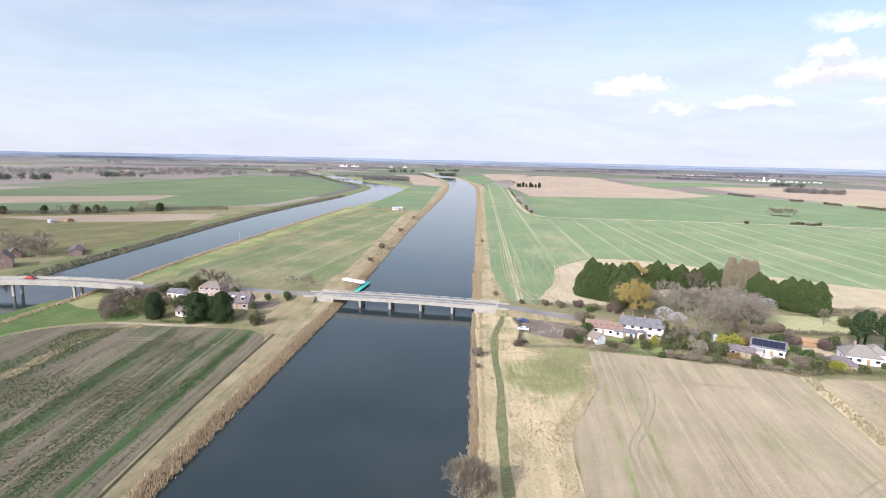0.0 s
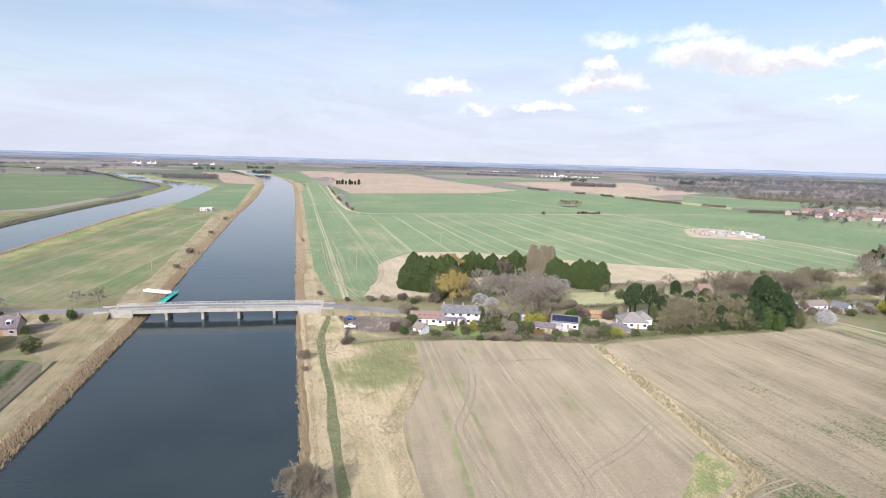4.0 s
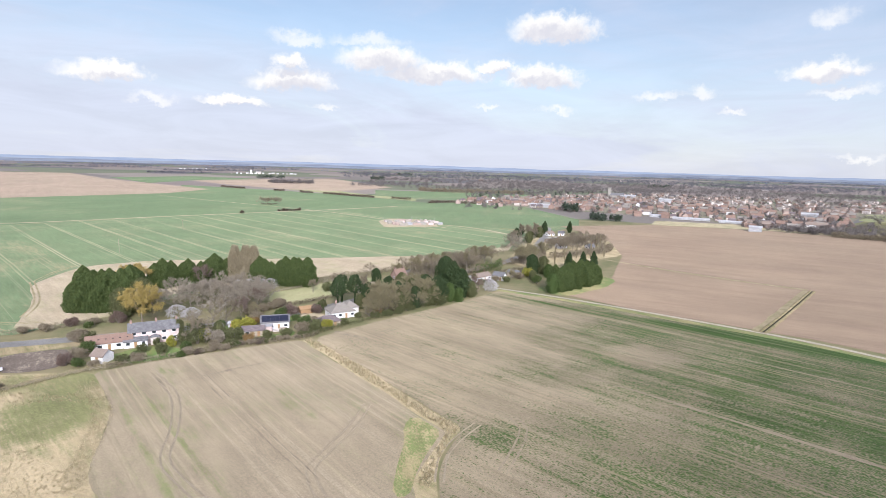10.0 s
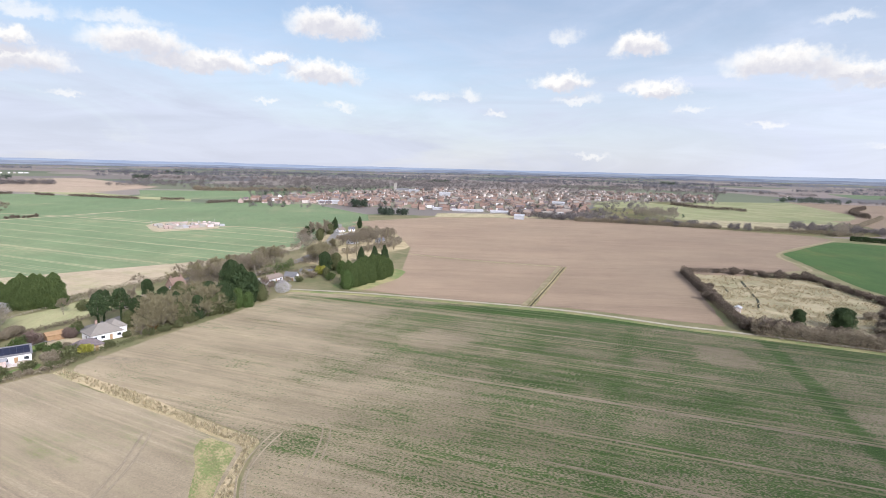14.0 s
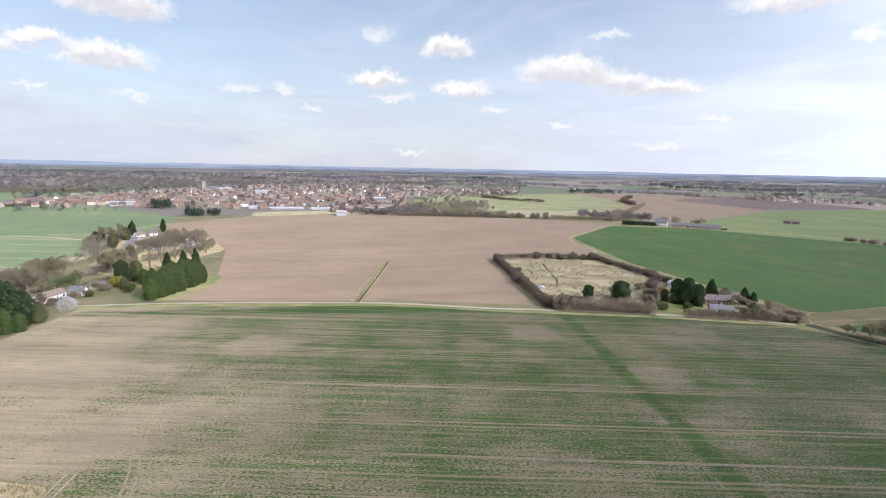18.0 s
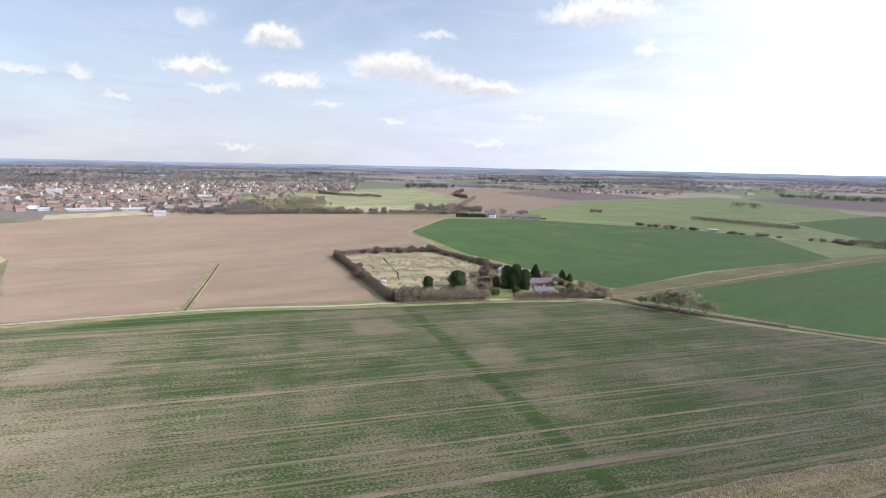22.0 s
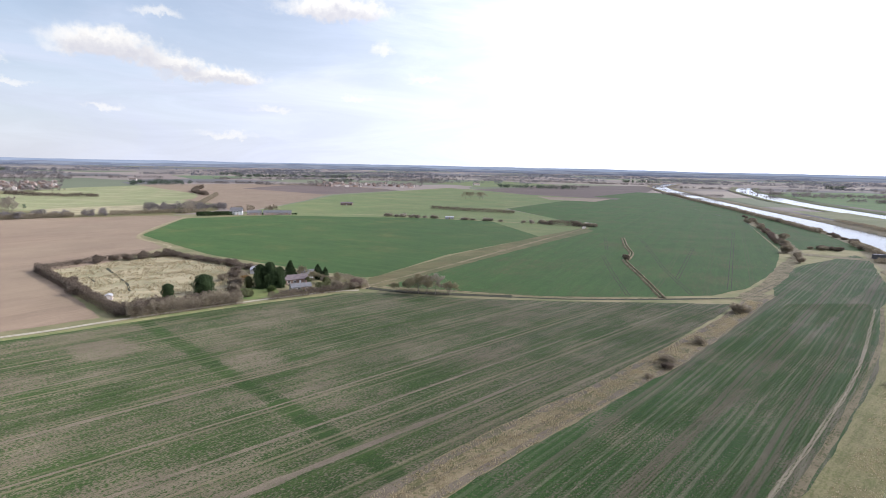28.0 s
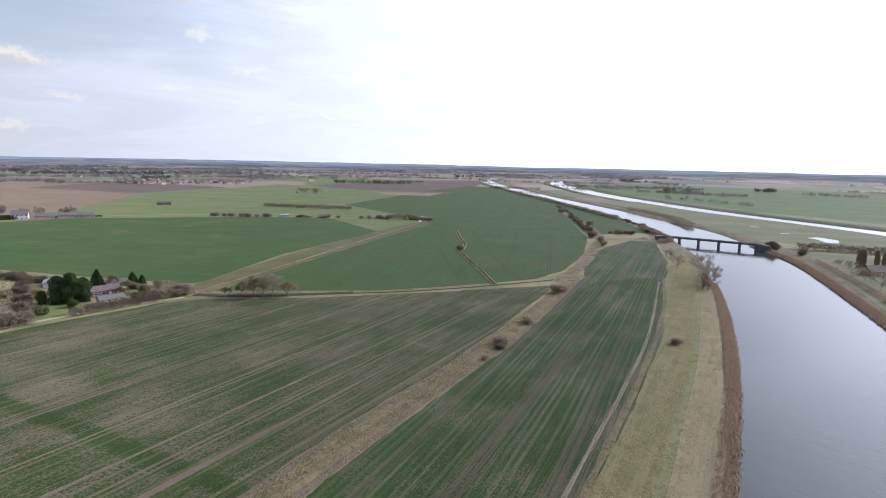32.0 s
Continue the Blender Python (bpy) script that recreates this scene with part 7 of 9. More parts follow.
plant("willow", 82.5, 220, 13.5, 1.05)
grove("grey", [(90, 232), (96, 222), (112, 208), (126, 204), (138, 216), (130, 236), (112, 244)], 26, 8.8, 1.15, gap=3.5)
plant("blossom", 95, 218, 5.2, 1.2)
plant("blossom", 99, 214, 4.2, 1.2)
for x, y in ((143, 244), (148, 241), (152, 239), (139, 247)):
    plant("blossom", x, y, 4.6, 1.2)
plant("purple", 124, 207, 8)
row("bush_brown", 118, 200, 136, 204, 6, 3.6, 1.2)
field("paddock", [(134, 232), (160, 226), (178, 228), (205, 222), (206, 205), (180, 202), (150, 203), (136, 210)], "olive_pasture", "green grass paddock behind the houses", "paddock", corner=3)
plant("bare", 172, 208, 8.5)
hedge("hedge", [(132, 202), (160, 200), (200, 203)], 2.0, 2.2, "twig_dark", "bare brown roadside hedge", 26)
hedge("hedge", [(168, 229), (185, 231), (205, 228), (225, 226)], 4.0, 3.6, "twig", "overgrown bare field hedge", 24)
hedge("hedge", [(42, 238), (60, 234), (80, 228)], 2.4, 2.0, "twig", "low roadside hedge of bare shrubs", 20)
for x, y, h, k in ((54, 232, 3.6, "bush_brown"), (62, 233, 4.0, "bush_purple"), (76, 226, 5.0, "bush_purple"), (69, 230, 3.0, "bush_brown"), (48, 235, 3.2, "bush_brown"), (38, 238, 2.4, "bush_dark"), (66, 226, 2.8, "bush_green")):
    plant(k, x, y, h)
# gardens of the east hamlet
for x, y, h, k, w in ((58, 211, 5.0, "bush_brown", 1.1), (60, 208, 4.5, "bush_olive", 1.0), (62, 200, 3, "bush_green", 1), (56.5, 196, 5.0, "bush_green", 1.0), (52.5, 192, 4.6, "bush_brown", 1), (50.5, 186, 3.4, "bush_green", 1.0), (48.5, 190, 4.4, "bush_purple", 0.9), (61, 180, 3.0, "bush_olive", 1.3), (65, 178, 3.2, "bush_brown", 1.2), (54, 183, 2.6, "bush_brown", 1.2), (73, 180, 4.2, "bush_olive", 0.9), (78.5, 184.5, 4.0, "bush_yellow", 0.9), (75, 189, 3.2, "bush_olive", 0.7), (80, 178, 3.4, "bush_green", 1.0), (85.5, 181, 6.5, "bush_olive", 0.9), (90, 177, 6.0, "bush_grey", 0.9), (89, 190, 7, "bush_olive", 0.8), (96, 176, 5.0, "bush_olive", 1.1), (99, 171, 3.6, "bush_rust", 1), (106, 169, 3.4, "bush_olive", 1), (102, 182, 5.5, "bush_yellow", 0.9), (107, 184, 5, "bush_yellow", 1.0), (111, 187, 3.5, "bush_rust", 1.0), (112, 167, 3.4, "bush_olive", 1.2), (118, 165, 4.6, "bush_brown", 1.2), (122, 163.5, 4.8, "bush_olive", 1.1), (126, 166, 4.4, "bush_olive", 1.2), (124, 172, 4.6, "bush_green", 1.1), (128, 163, 4, "bush_yellow", 1.0), (130, 174, 2.6, "bush_brown", 1), (129, 190, 5.2, "bush_purple", 1.2), (124, 188, 4.6, "bush_green", 1.2), (142, 186, 4, "bush_green", 1.0), (147, 166, 2.6, "bush_olive", 1.2), (152, 164.5, 3.0, "bush_brown", 1.2), (137, 163.5, 2.8, "bush_olive", 1.3), (158, 165, 3.2, "bush_rust", 1)):
    plant(k, x, y, h, w)
for x, y, h, k, w in ((87, 184, 8, "bare", 1), (93, 180, 7, "olive", 0.9), (98, 195, 9, "grey", 1), (105, 197, 8, "bare", 1.1), (112, 198, 7.5, "purple", 1.1), (84, 192, 7, "olive", 0.8)):
    plant(k, x, y, h, w)
field("garden", [(60, 190), (72, 191), (78, 185), (80, 176), (68, 175), (60, 179)], "lawn", "bright green garden lawn", "garden", corner=2)
field("garden", [(92, 196), (110, 196), (108, 188), (96, 183), (90, 188)], "lawn", "bright green garden lawn", "garden", corner=2)
field("garden", [(104, 173), (118, 169), (114, 165), (102, 169)], "lawn", "garden plot beside a bungalow", "garden", corner=1)
field("garden", [(120, 192), (130, 188), (131, 180), (122, 181)], "lawn", "bright green front garden", "garden", corner=2)
field("drive", [(131, 190), (140, 186), (140, 178), (132, 176), (129, 182)], "sandy", "sandy gravel drive", "drive", corner=1)
field("drive", [(100, 190), (108, 186), (110, 180), (104, 180)], "sandy", "sandy gravel drive", "drive", corner=1)
hedge("hedge", [(55, 178), (75, 174), (95, 168), (113, 160), (122, 160)], 2.2, 1.9, "twig", "rough hedge at the garden ends", 24)
hedge("hedge", [(118, 160.5), (132, 161), (150, 160), (165, 158)], 2.2, 1.8, "leaf_olive", "rough green hedge at the garden ends", 22)
hedge("hedge", [(31, 213), (32, 200), (29, 186), (28.5, 180)], 1.2, 1.3, "twig_dark", "bare hedge along a yard", 18)
hedge("reed_strip", [(29, 180), (42, 181), (53, 180), (60, 178)], 2.4, 1.5, "tussock", "strip of tall straw along a yard", 40, 0.3, 0.3)
hedge("reed_strip", [(48, 172), (45.5, 150), (38, 134), (32.5, 124), (28.5, 114), (27.5, 100), (27, 84)], 5.0, 0.9, "tussock", "ridge of tall straw along a bare field", 26, 0.28, 0.3)
plant("bush_dark", 28.5, 180.5, 3.2)
plant("bush_dark", 30.5, 183, 2.2)
# pines, willows and firs further along
for x, y in ((150, 183), (155, 186), (161, 184)):
    plant("pine", x, y, R.uniform(12, 14.5), 0.8)
grove("sallow", [(157, 175), (159, 162), (188, 159), (190, 172)], 16, 8.8, 1.1, gap=3.0)
row("sallow", 150, 163, 190, 157, 9, 6.0, 1.2, 1.5)
row("olive", 166, 178, 196, 172, 5, 9.0, 1.0, 2.0)
row("dark", 164, 176, 190, 170, 4, 10.5, 0.8, 3.0)
for x, y, h, k, w in ((167, 161.5, 9, "olive", 0.9), (176, 160, 10, "dark", 0.7), (183, 158.5, 8.5, "olive", 0.8), (171, 166, 12, "dark", 0.6), (188, 164, 13, "dark", 0.7), (160, 166, 7, "bush_olive", 0.8), (180, 166, 12, "olive", 0.7)):
    plant(k, x, y, h, w)
row("olive", 172, 162, 195, 157, 4, 8.5, 0.9, 1.5)
row("bush_olive", 152, 161, 190, 156.5, 8, 3.0, 1.2, 1.5)
grove("olive", [(172, 172), (176, 160), (192, 157), (194, 168)], 6, 8.5, 1.0, gap=4.0)
for x, y, h, k, w in ((190, 158, 13, "dark", 0.9), (186, 156, 6, "bush_olive", 1.2), (196.5, 156, 9, "bright", 0.8), (202, 158, 18.5, "fir", 1.25), (205, 166, 19.5, "dark", 0.72), (208, 158, 14, "dark", 0.8), (199, 152.5, 7, "bright", 0.9), (211, 154, 8, "olive", 0.9), (217, 164, 7.5, "purple", 1.0), (222, 158, 6.5, "purple", 1.0), (214, 170, 7, "bare", 1), (229, 155, 6.2, "blossom", 0.95), (232.5, 156, 4.6, "blossom", 1.0), (178, 184, 8, "fir", 1.0), (186, 187, 9, "dark", 0.9), (172, 190, 9.5, "tall", 1), (194, 186, 10, "olive", 0.9), (199, 210, 8, "dark", 0.9), (184, 211, 5.5, "olive", 1), (168, 212, 5, "bush_olive", 1.0), (160, 214, 6, "tall", 1)):
    plant(k, x, y, h, w)
hedge("hedge", [(206, 202), (230, 202), (262, 204), (290, 205)], 8.0, 5.0, "twig", "overgrown bare roadside thicket", 40)
hedge("hedge", [(205, 176), (222, 178), (240, 184)], 2.0, 2.2, "leaf_cypress", "clipped green garden hedge", 26)
hedge("hedge", [(258, 186), (275, 184), (286, 186)], 4.0, 6.0, "leaf_cypress", "tall green conifer hedge", 30)
hedge("hedge", [(262, 176), (280, 174), (292, 168)], 4.0, 3.0, "twig_dark", "bare garden thicket", 20)
grove("bare", [(208, 204), (225, 198), (262, 196), (300, 200), (300, 214), (240, 216)], 26, 8.0, 1.1, gap=3.5)
grove("sallow", [(208, 198), (290, 196), (300, 210), (210, 212)], 14, 8.5, 1.0, gap=4.0)
for x, y, h, k, w in ((286, 163, 12, "dark", 0.9), (291, 158, 11, "olive", 0.9), (276, 160, 6, "bush_yellow", 1.2), (270, 153, 6.0, "olive", 1), (283, 150, 8, "bright", 0.9), (263, 146, 5, "bush_green", 1)):
    plant(k, x, y, h, w)
# the conifer block at the corner of the farm track
row("cypress", 253, 127, 288, 122.5, 10, 12.0, 1.1, 1.2, 0.1, group="conifer row")
row("cypress", 260, 134, 288, 129, 6, 12.5, 1.1, 1.5, 0.12, group="conifer row")
plant("bright", 249, 129, 10.5, 0.9)
for x, y in ((322, 156), (330, 150), (338, 146)):
    plant("fir", x, y, 10.5, 1.1)
field("verge", [(246, 122), (252, 118.5), (285, 114), (306, 117), (311, 128), (300, 138), (250, 140)], "verge", "grass below a conifer block", "verge", corner=3)
for x, y, h in ((325, 168, 16), (345, 171, 16), (358, 168, 16), (371, 163, 17), (384, 158, 17), (397, 167, 20), (399, 171, 18)):
    plant("poplar", x, y, h * 0.72, 0.27, "bare poplars in a line")
# cluster round the north-east farm
grove("bare", [(365, 192), (405, 172), (440, 182), (445, 200), (400, 208), (370, 208)], 18, 8.5, 1.05, gap=4.5)
grove("grey", [(360, 214), (380, 226), (376, 236), (358, 226)], 5, 8.0, 1.1)
grove("tall", [(380, 238), (430, 258), (470, 268), (455, 252), (400, 230)], 9, 10, 1.0, gap=4)
grove("olive", [(390, 236), (430, 250), (460, 262), (450, 244), (400, 226)], 6, 8.5, 1.0, gap=4)
for x, y, h in ((470, 256, 13), (474, 260, 10), (500, 244, 12), (404, 246, 9)):
    plant("fir", x, y, h)
hedge("hedge", [(372, 176), (400, 170), (430, 178), (452, 196), (480, 214), (506, 228)], 4.0, 3.4, "twig", "bare hedge round a farm", 14, 0.5)
for x, y, h in ((345, 214, 7), (338, 218, 5.5), (333, 224, 5)):
    plant("bare", x, y, h, 1.2)
grove("bare", [(385, 190), (430, 186), (445, 205), (420, 214), (380, 206)], 20, 7.0, 1.2, gap=4.0)
hedge("hedge", [(345, 182), (372, 172), (402, 165), (432, 173)], 6.0, 5.0, "twig", "overgrown hedge round a farm yard", 22, 0.5)
hedge("hedge", [(300, 188), (330, 184), (352, 192), (372, 205)], 5.0, 4.5, "twig", "roadside thicket of bare thorn", 22, 0.5)
grove("sallow", [(300, 178), (345, 182), (350, 196), (310, 192)], 10, 8, 1.1, gap=4)
row("fir", 425, 262, 448, 268, 5, 9, 1.0, 2.0)
# field hedges north
hedge("hedge", [(225, 226), (262, 224), (300, 222), (330, 220)], 4.0, 3.4, "twig", "bare field hedge", 14, 0.5)
for x, y, h in ((215, 232, 5), (238, 229, 6), (250, 227, 6.5)):
    plant("bare", x, y, h, 1.25)
for i in range(8):
    plant("dark", 182 + i * 7.4 + R.uniform(-1.5, 1.5), 1303 + R.uniform(-6, 6), 11.5 + R.uniform(-3, 2.5), 0.7, "far block of dark pines")
plant("bare", 171, 1301, 14, 0.8)
for x, y in ((111, 660), (112, 700), (116, 740), (117, 800), (123, 860), (127, 940), (133, 1010), (139, 1090), (145, 1160), (150, 1200), (118, 830), (130, 980)):
    plant("bush_brown", x, y, R.uniform(3.5, 6.0))
for x, y in ((343, 597), (394, 596), (401, 598), (405, 596), (409, 593), (413, 591), (419, 594), (423, 593)):
    plant("bush_dark", x, y, R.uniform(3, 5))
row("bare", 436, 704, 452, 690, 6, 9, 1.0, 2.0)
hedge("hedge", [(434, 703), (452, 689)], 3, 2.0, "twig_dark", "low bushes below far bare trees", 14, 0.6)
for pts in ([(627, 1175), (636, 1092)], [(654, 1007), (662, 980)], [(669, 936), (673, 900)], [(683, 877), (686, 788), (689, 734)], [(700, 700), (717, 668)], [(675, 588), (720, 584), (733, 548), (752, 531)]):
    hedge("hedge", pts, 6, 4.5, "twig_dark", "broken hedge between far fields", 9, 0.9)
hedge("hedge", [(1000, 900), (980, 840), (1060, 740), (1100, 660)], 14, 9, "twig", "wooded edge of a far field", 9, 1.1)
# west hamlet
for x, y, h, k, w in ((-112.5, 204, 10.5, "dark", 0.9), (-95, 201.5, 11.5, "dark", 1.05), (-85, 202, 11.8, "dark", 1.0), (-90, 203.5, 9.5, "dark", 0.9), (-77.5, 233, 3.6, "bush_green", 0.7), (-78.5, 219, 3.4, "bush_green", 0.7), (-70.3, 199, 5.8, "bush_olive", 0.9), (-69, 233.5, 4.8, "bush_green", 0.7), (-64, 253, 7, "bare", 0.9), (-110, 247, 9.5, "purple", 1.1), (-104, 246, 8.5, "purple", 1.1), (-116, 246, 7.5, "olive", 1), (-122, 244, 6, "bush_olive", 1.2), (-128, 242, 5.5, "bush_olive", 1.2), (-112, 250, 6, "bush_olive", 1.3), (-97, 244, 7, "grey", 1.1), (-92, 233, 6, "olive", 1.0), (-110, 219, 6, "bush_olive", 1.1), (-117, 222, 4.5, "bush_brown", 1), (-120, 212, 5.5, "bush_olive", 1.2), (-104, 226, 5, "bush_olive", 1), (-73, 256, 6, "grey", 1.0), (-96, 216, 3.4, "bush_rust", 1), (-124, 226, 4, "bush_green", 1)):
    plant(k, x, y, h, w)
field("garden", [(-86, 219), (-72, 222), (-70, 232), (-84, 232)], "yard", "dark dug garden plot", "garden", corner=2)
field("garden", [(-115, 226), (-92, 228), (-78, 214), (-84, 200), (-112, 200), (-118, 212)], "meadow", "grassy gardens of a hamlet", "garden", corner=3)
hedge("hedge", [(-126, 201), (-133, 208), (-138, 218), (-136, 228), (-128, 236)], 8.0, 6.5, "twig_dark", "tall grey-brown willow scrub", 26, 0.5)
hedge("hedge", [(-122, 203), (-130, 206), (-126, 214), (-122, 220)], 7.0, 5.5, "leaf_olive", "olive scrub beside a meadow", 16, 0.5)
hedge("hedge", [(-108, 199), (-96, 198), (-80, 199)], 1.4, 1.2, "leaf_cypress", "low garden hedge by the drive", 18)
# beyond the river, west
grove("bare", [(-262, 300), (-240, 310), (-250, 345), (-290, 345), (-300, 305)], 12, 10, 1.1, gap=6)
grove("grey", [(-255, 310), (-236, 318), (-246, 340), (-275, 340)], 6, 9, 1.1, gap=5)
hedge("hedge", [(-520, 528), (-440, 532), (-365, 552), (-309, 600), (-250, 625)], 5, 4.5, "twig_dark", "long bare hedge across the pasture", 12, 0.6)
for i in range(16):
    f = R.random()
    plant(R.choice(("dark", "bare", "bare", "olive")), -500 + 190 * f, 530 + 62 * f ** 2, R.uniform(6, 10), 1.1)
hedge("hedge", [(-380, 420), (-360, 424), (-345, 420)], 6, 2.0, "twig_dark", "low dark scrub on pasture", 10, 0.5)
# paddock hedges and the farm
hedge("hedge", [(376, -50), (330, -53), (285, -56), (246, -59)], 5.0, 4.6, "twig_dark", "dark bare hedge of a paddock", 48, 0.4)
hedge("hedge", [(243, -60), (240, -75), (238, -92), (236, -106)], 8.0, 6.0, "twig", "broad bare thicket beside the track", 60, 0.4)
hedge("hedge", [(250, -62), (247, -80), (246, -96)], 7.0, 5.5, "twig_dark", "broad bare thicket beside the track", 50, 0.4)
hedge("hedge", [(376, -50), (388, -75), (386, -100), (381, -126)], 4.0, 3.6, "twig_dark", "bare hedge of a paddock", 34, 0.4)
hedge("hedge", [(381, -126), (352, -133), (322, -140), (300, -146), (285, -150)], 4.5, 3.4, "twig_dark", "bare hedge of a paddock", 34, 0.4)
hedge("hedge", [(300, -132), (280, -128), (268, -118), (258, -112)], 6.0, 3.4, "twig", "scrub between paddock and garden", 34, 0.4)
hedge("hedge", [(233, -118), (230, -132), (228, -146), (226, -160)], 5.0, 3.4, "twig_dark", "bare hedge in front of a farm", 46, 0.4)
hedge("hedge", [(250, -168), (240, -172), (228, -170), (222, -166)], 5.0, 3.6, "twig", "scrub at the end of a farm", 40, 0.4)
for x, y, h, k, w in ((262.8, -99.6, 9.6, "round", 1.0), (263.9, -83.3, 7.2, "dark", 1.05), (254, -130, 13.5, "dark", 0.8), (257, -126, 12.5, "dark", 0.8), (252, -134, 11, "dark", 0.8), (264, -147, 11, "fir", 1.3), (257, -160, 8.5, "fir", 1.4), (254, -163, 7.0, "fir", 1.3), (233, -148, 5, "bush_olive", 1.2), (236, -152, 6, "olive", 1), (231, -156, 5, "bush_brown", 1.2), (228, -166, 5.0, "bush_purple", 1.2), (225, -162, 4, "bush_brown", 1.2), (244, -112, 4.5, "bush_olive", 1.1), (270, -118, 5, "bush_brown", 1.2), (262, -122, 6, "olive", 1.0), (276, -126, 4.0, "bush_rust", 1.2), (286, -118, 4.0, "bush_brown", 1.4), (246, -66, 4.2, "bush_yellow", 0.9)):
    plant(k, x, y, h, w)
for x0, y0, x1, y1, n, h in ((376, -52, 300, -56, 9, 4.2), (388, -72, 382, -124, 7, 4.6), (380, -127, 300, -146, 12, 4.4), (246, -62, 238, -104, 9, 5.5), (300, -132, 262, -114, 7, 4.2)):
    row("bush_dark", x0, y0, x1, y1, n, h, 1.3, 2.2, 0.35)
# the bare trees on the field ditch
lane("ditch_bank", [(222, -168), (205, -176), (186, -190), (160, -212)], 5.0, "ditch", "dark overgrown field ditch", "ditch", wave=0.3)
for x, y, h, w in ((195, -180, 9.0, 1.5), (188, -185, 9.8, 1.35), (191.5, -182.5, 8.6, 1.5), (200, -177, 6.2, 1.4), (206, -173, 4.6, 1.2), (182, -189, 6.5, 1.4)):
    plant("sallow" if h < 9.5 else "grey", x, y, h * 0.92, w)
hedge("hedge", [(206, -175), (196, -181), (183, -190)], 3, 1.8, "twig_dark", "low dark ditch scrub", 22, 0.35)
for x, y, h, k in ((67, -177, 4.4, "bush_brown"), (65.5, -173, 3.4, "bush_dark"), (69, -180, 3.0, "bush_brown"), (67, -207, 3.6, "bush_brown"), (68.5, -210, 3.0, "bush_dark"), (71, -268, 6.2, "bush_brown"), (70, -272, 4.4, "bush_grey"), (66, -160, 2.0, "bush_brown"), (10, -212, 3.6, "bush_brown"), (9.2, -215, 2.4, "bush_grey")):
    plant(k, x, y, h * 0.8, 1.3)
for x, y, h in ((29, -390, 9.5), (22, -378, 8), (8, -360, 12), (3, -342, 11), (1.5, -330, 10), (0.5, -322, 6)):
    plant("grey", x, y, h, 1.05)
hedge("hedge", [(3.5, -318), (3.5, -335), (5.5, -355)], 4, 4.5, "twig_dark", "dark bank scrub at the water", 20, 0.4)
hedge("hedge", [(46, -505), (38, -520), (52, -560), (75, -610)], 6, 4.5, "twig", "dark scrub along the channel", 12, 0.8)
hedge("hedge", [(112, -700), (172, -800), (235, -900), (352, -1085), (468, -1265), (600, -1490)], 7, 4.5, "twig", "dark scrub along the channel", 5, 1.2)
for x, y in ((92, -480), (104, -505), (118, -560), (150, -640), (170, -690), (200, -750), (85, -455), (128, -600)):
    plant("bush_brown", x, y, R.uniform(4, 8), 1.2)
lane("verge", [(78, -300), (80, -360), (88, -430), (96, -500), (130, -600), (190, -740), (215, -800)], 9, "straw_strip", "straw strip with bushes through the fields", "verge", wave=0.5)
plant("bush_dark", 174, -366, 4.5, 1.2)
for line in ([(237, -853), (203, -788), (162, -670), (132, -585), (115, -556)], [(94, -551), (86, -554), (78, -556)], [(350, -1095), (260, -952), (180, -815), (106, -697), (80, -640), (63, -587), (53, -571)]):
    for (x0, y0), (x1, y1) in zip(line[:-1], line[1:]):
        row(R.choice(("bush_brown", "bush_dark", "bush_purple")), x0, y0, x1, y1, 3 + int(math.dist((x0, y0), (x1, y1)) / 26), 3.4, 1.7, 4.0, 0.3)
# hedges and belts between plough and town
hedge("hedge", [(704, 40), (707, -28), (702, -97), (700, -130)], 6, 6.0, "twig", "bare hedge at the edge of a ploughed field", 16, 0.8)
hedge("hedge", [(704, -165), (698, -220), (688, -268)], 6, 5.0, "twig", "bare hedge at the edge of a ploughed field", 14, 0.8)
hedge("hedge", [(1187, -123), (1098, -163), (1050, -231)], 9, 6.0, "twig_dark", "far pasture hedge", 6, 1.1)
hedge("hedge", [(1010, -396), (1146, -423), (1300, -500)], 9, 7.0, "twig_dark", "far field hedge", 6, 1.2)
hedge("hedge", [(679, -238), (760, -280), (864, -336), (1015, -416)], 7, 5.5, "twig", "tall bare hedge beside a farm track", 12, 0.8)
grove("grey", [(672, -234), (760, -272), (768, -286), (684, -250)], 9, 9, 1.0, gap=6.0)
grove("grey", [(765, -34), (769, -87), (844, -96), (838, -37)], 22, 13, 0.8, gap=6.0)
# across the channel, south
hedge("hedge", [(-82, -290), (-80, -340), (-76, -390), (-66, -470)], 4, 2.4, "reed_red", "red-brown reed bed across the channel", 30, 0.4, 0.3)
for x, y, h, k in ((-80, -395, 8, "bare"), (-84, -375, 9, "bare"), (-78, -420, 8, "bare"), (-74, -440, 6, "bare"), (-92, -400, 7, "grey"), (-82, -340, 5, "bush_dark"), (-86, -330, 4, "bush_dark"), (-96, -360, 8, "bare"), (-112, -440, 9, "bare"), (-60, -500, 6, "bush_dark"), (-40, -527, 8, "bush_dark"), (-44, -522, 6, "bush_dark")):
    plant(k, x, y, h, 1.1)
for x, y in ((-88, -456), (-91, -459), (-99, -462), (-104, -465)):
    plant("poplar", x, y, 13, 0.8)
hedge("hedge", [(-60, -536), (-120, -545), (-180, -552)], 9, 6, "twig_dark", "dark trees along an embankment", 9, 0.9)
hedge("hedge", [(30, -690), (60, -780), (130, -900)], 14, 4, "twig", "brown scrub between the rivers", 8, 0.9)
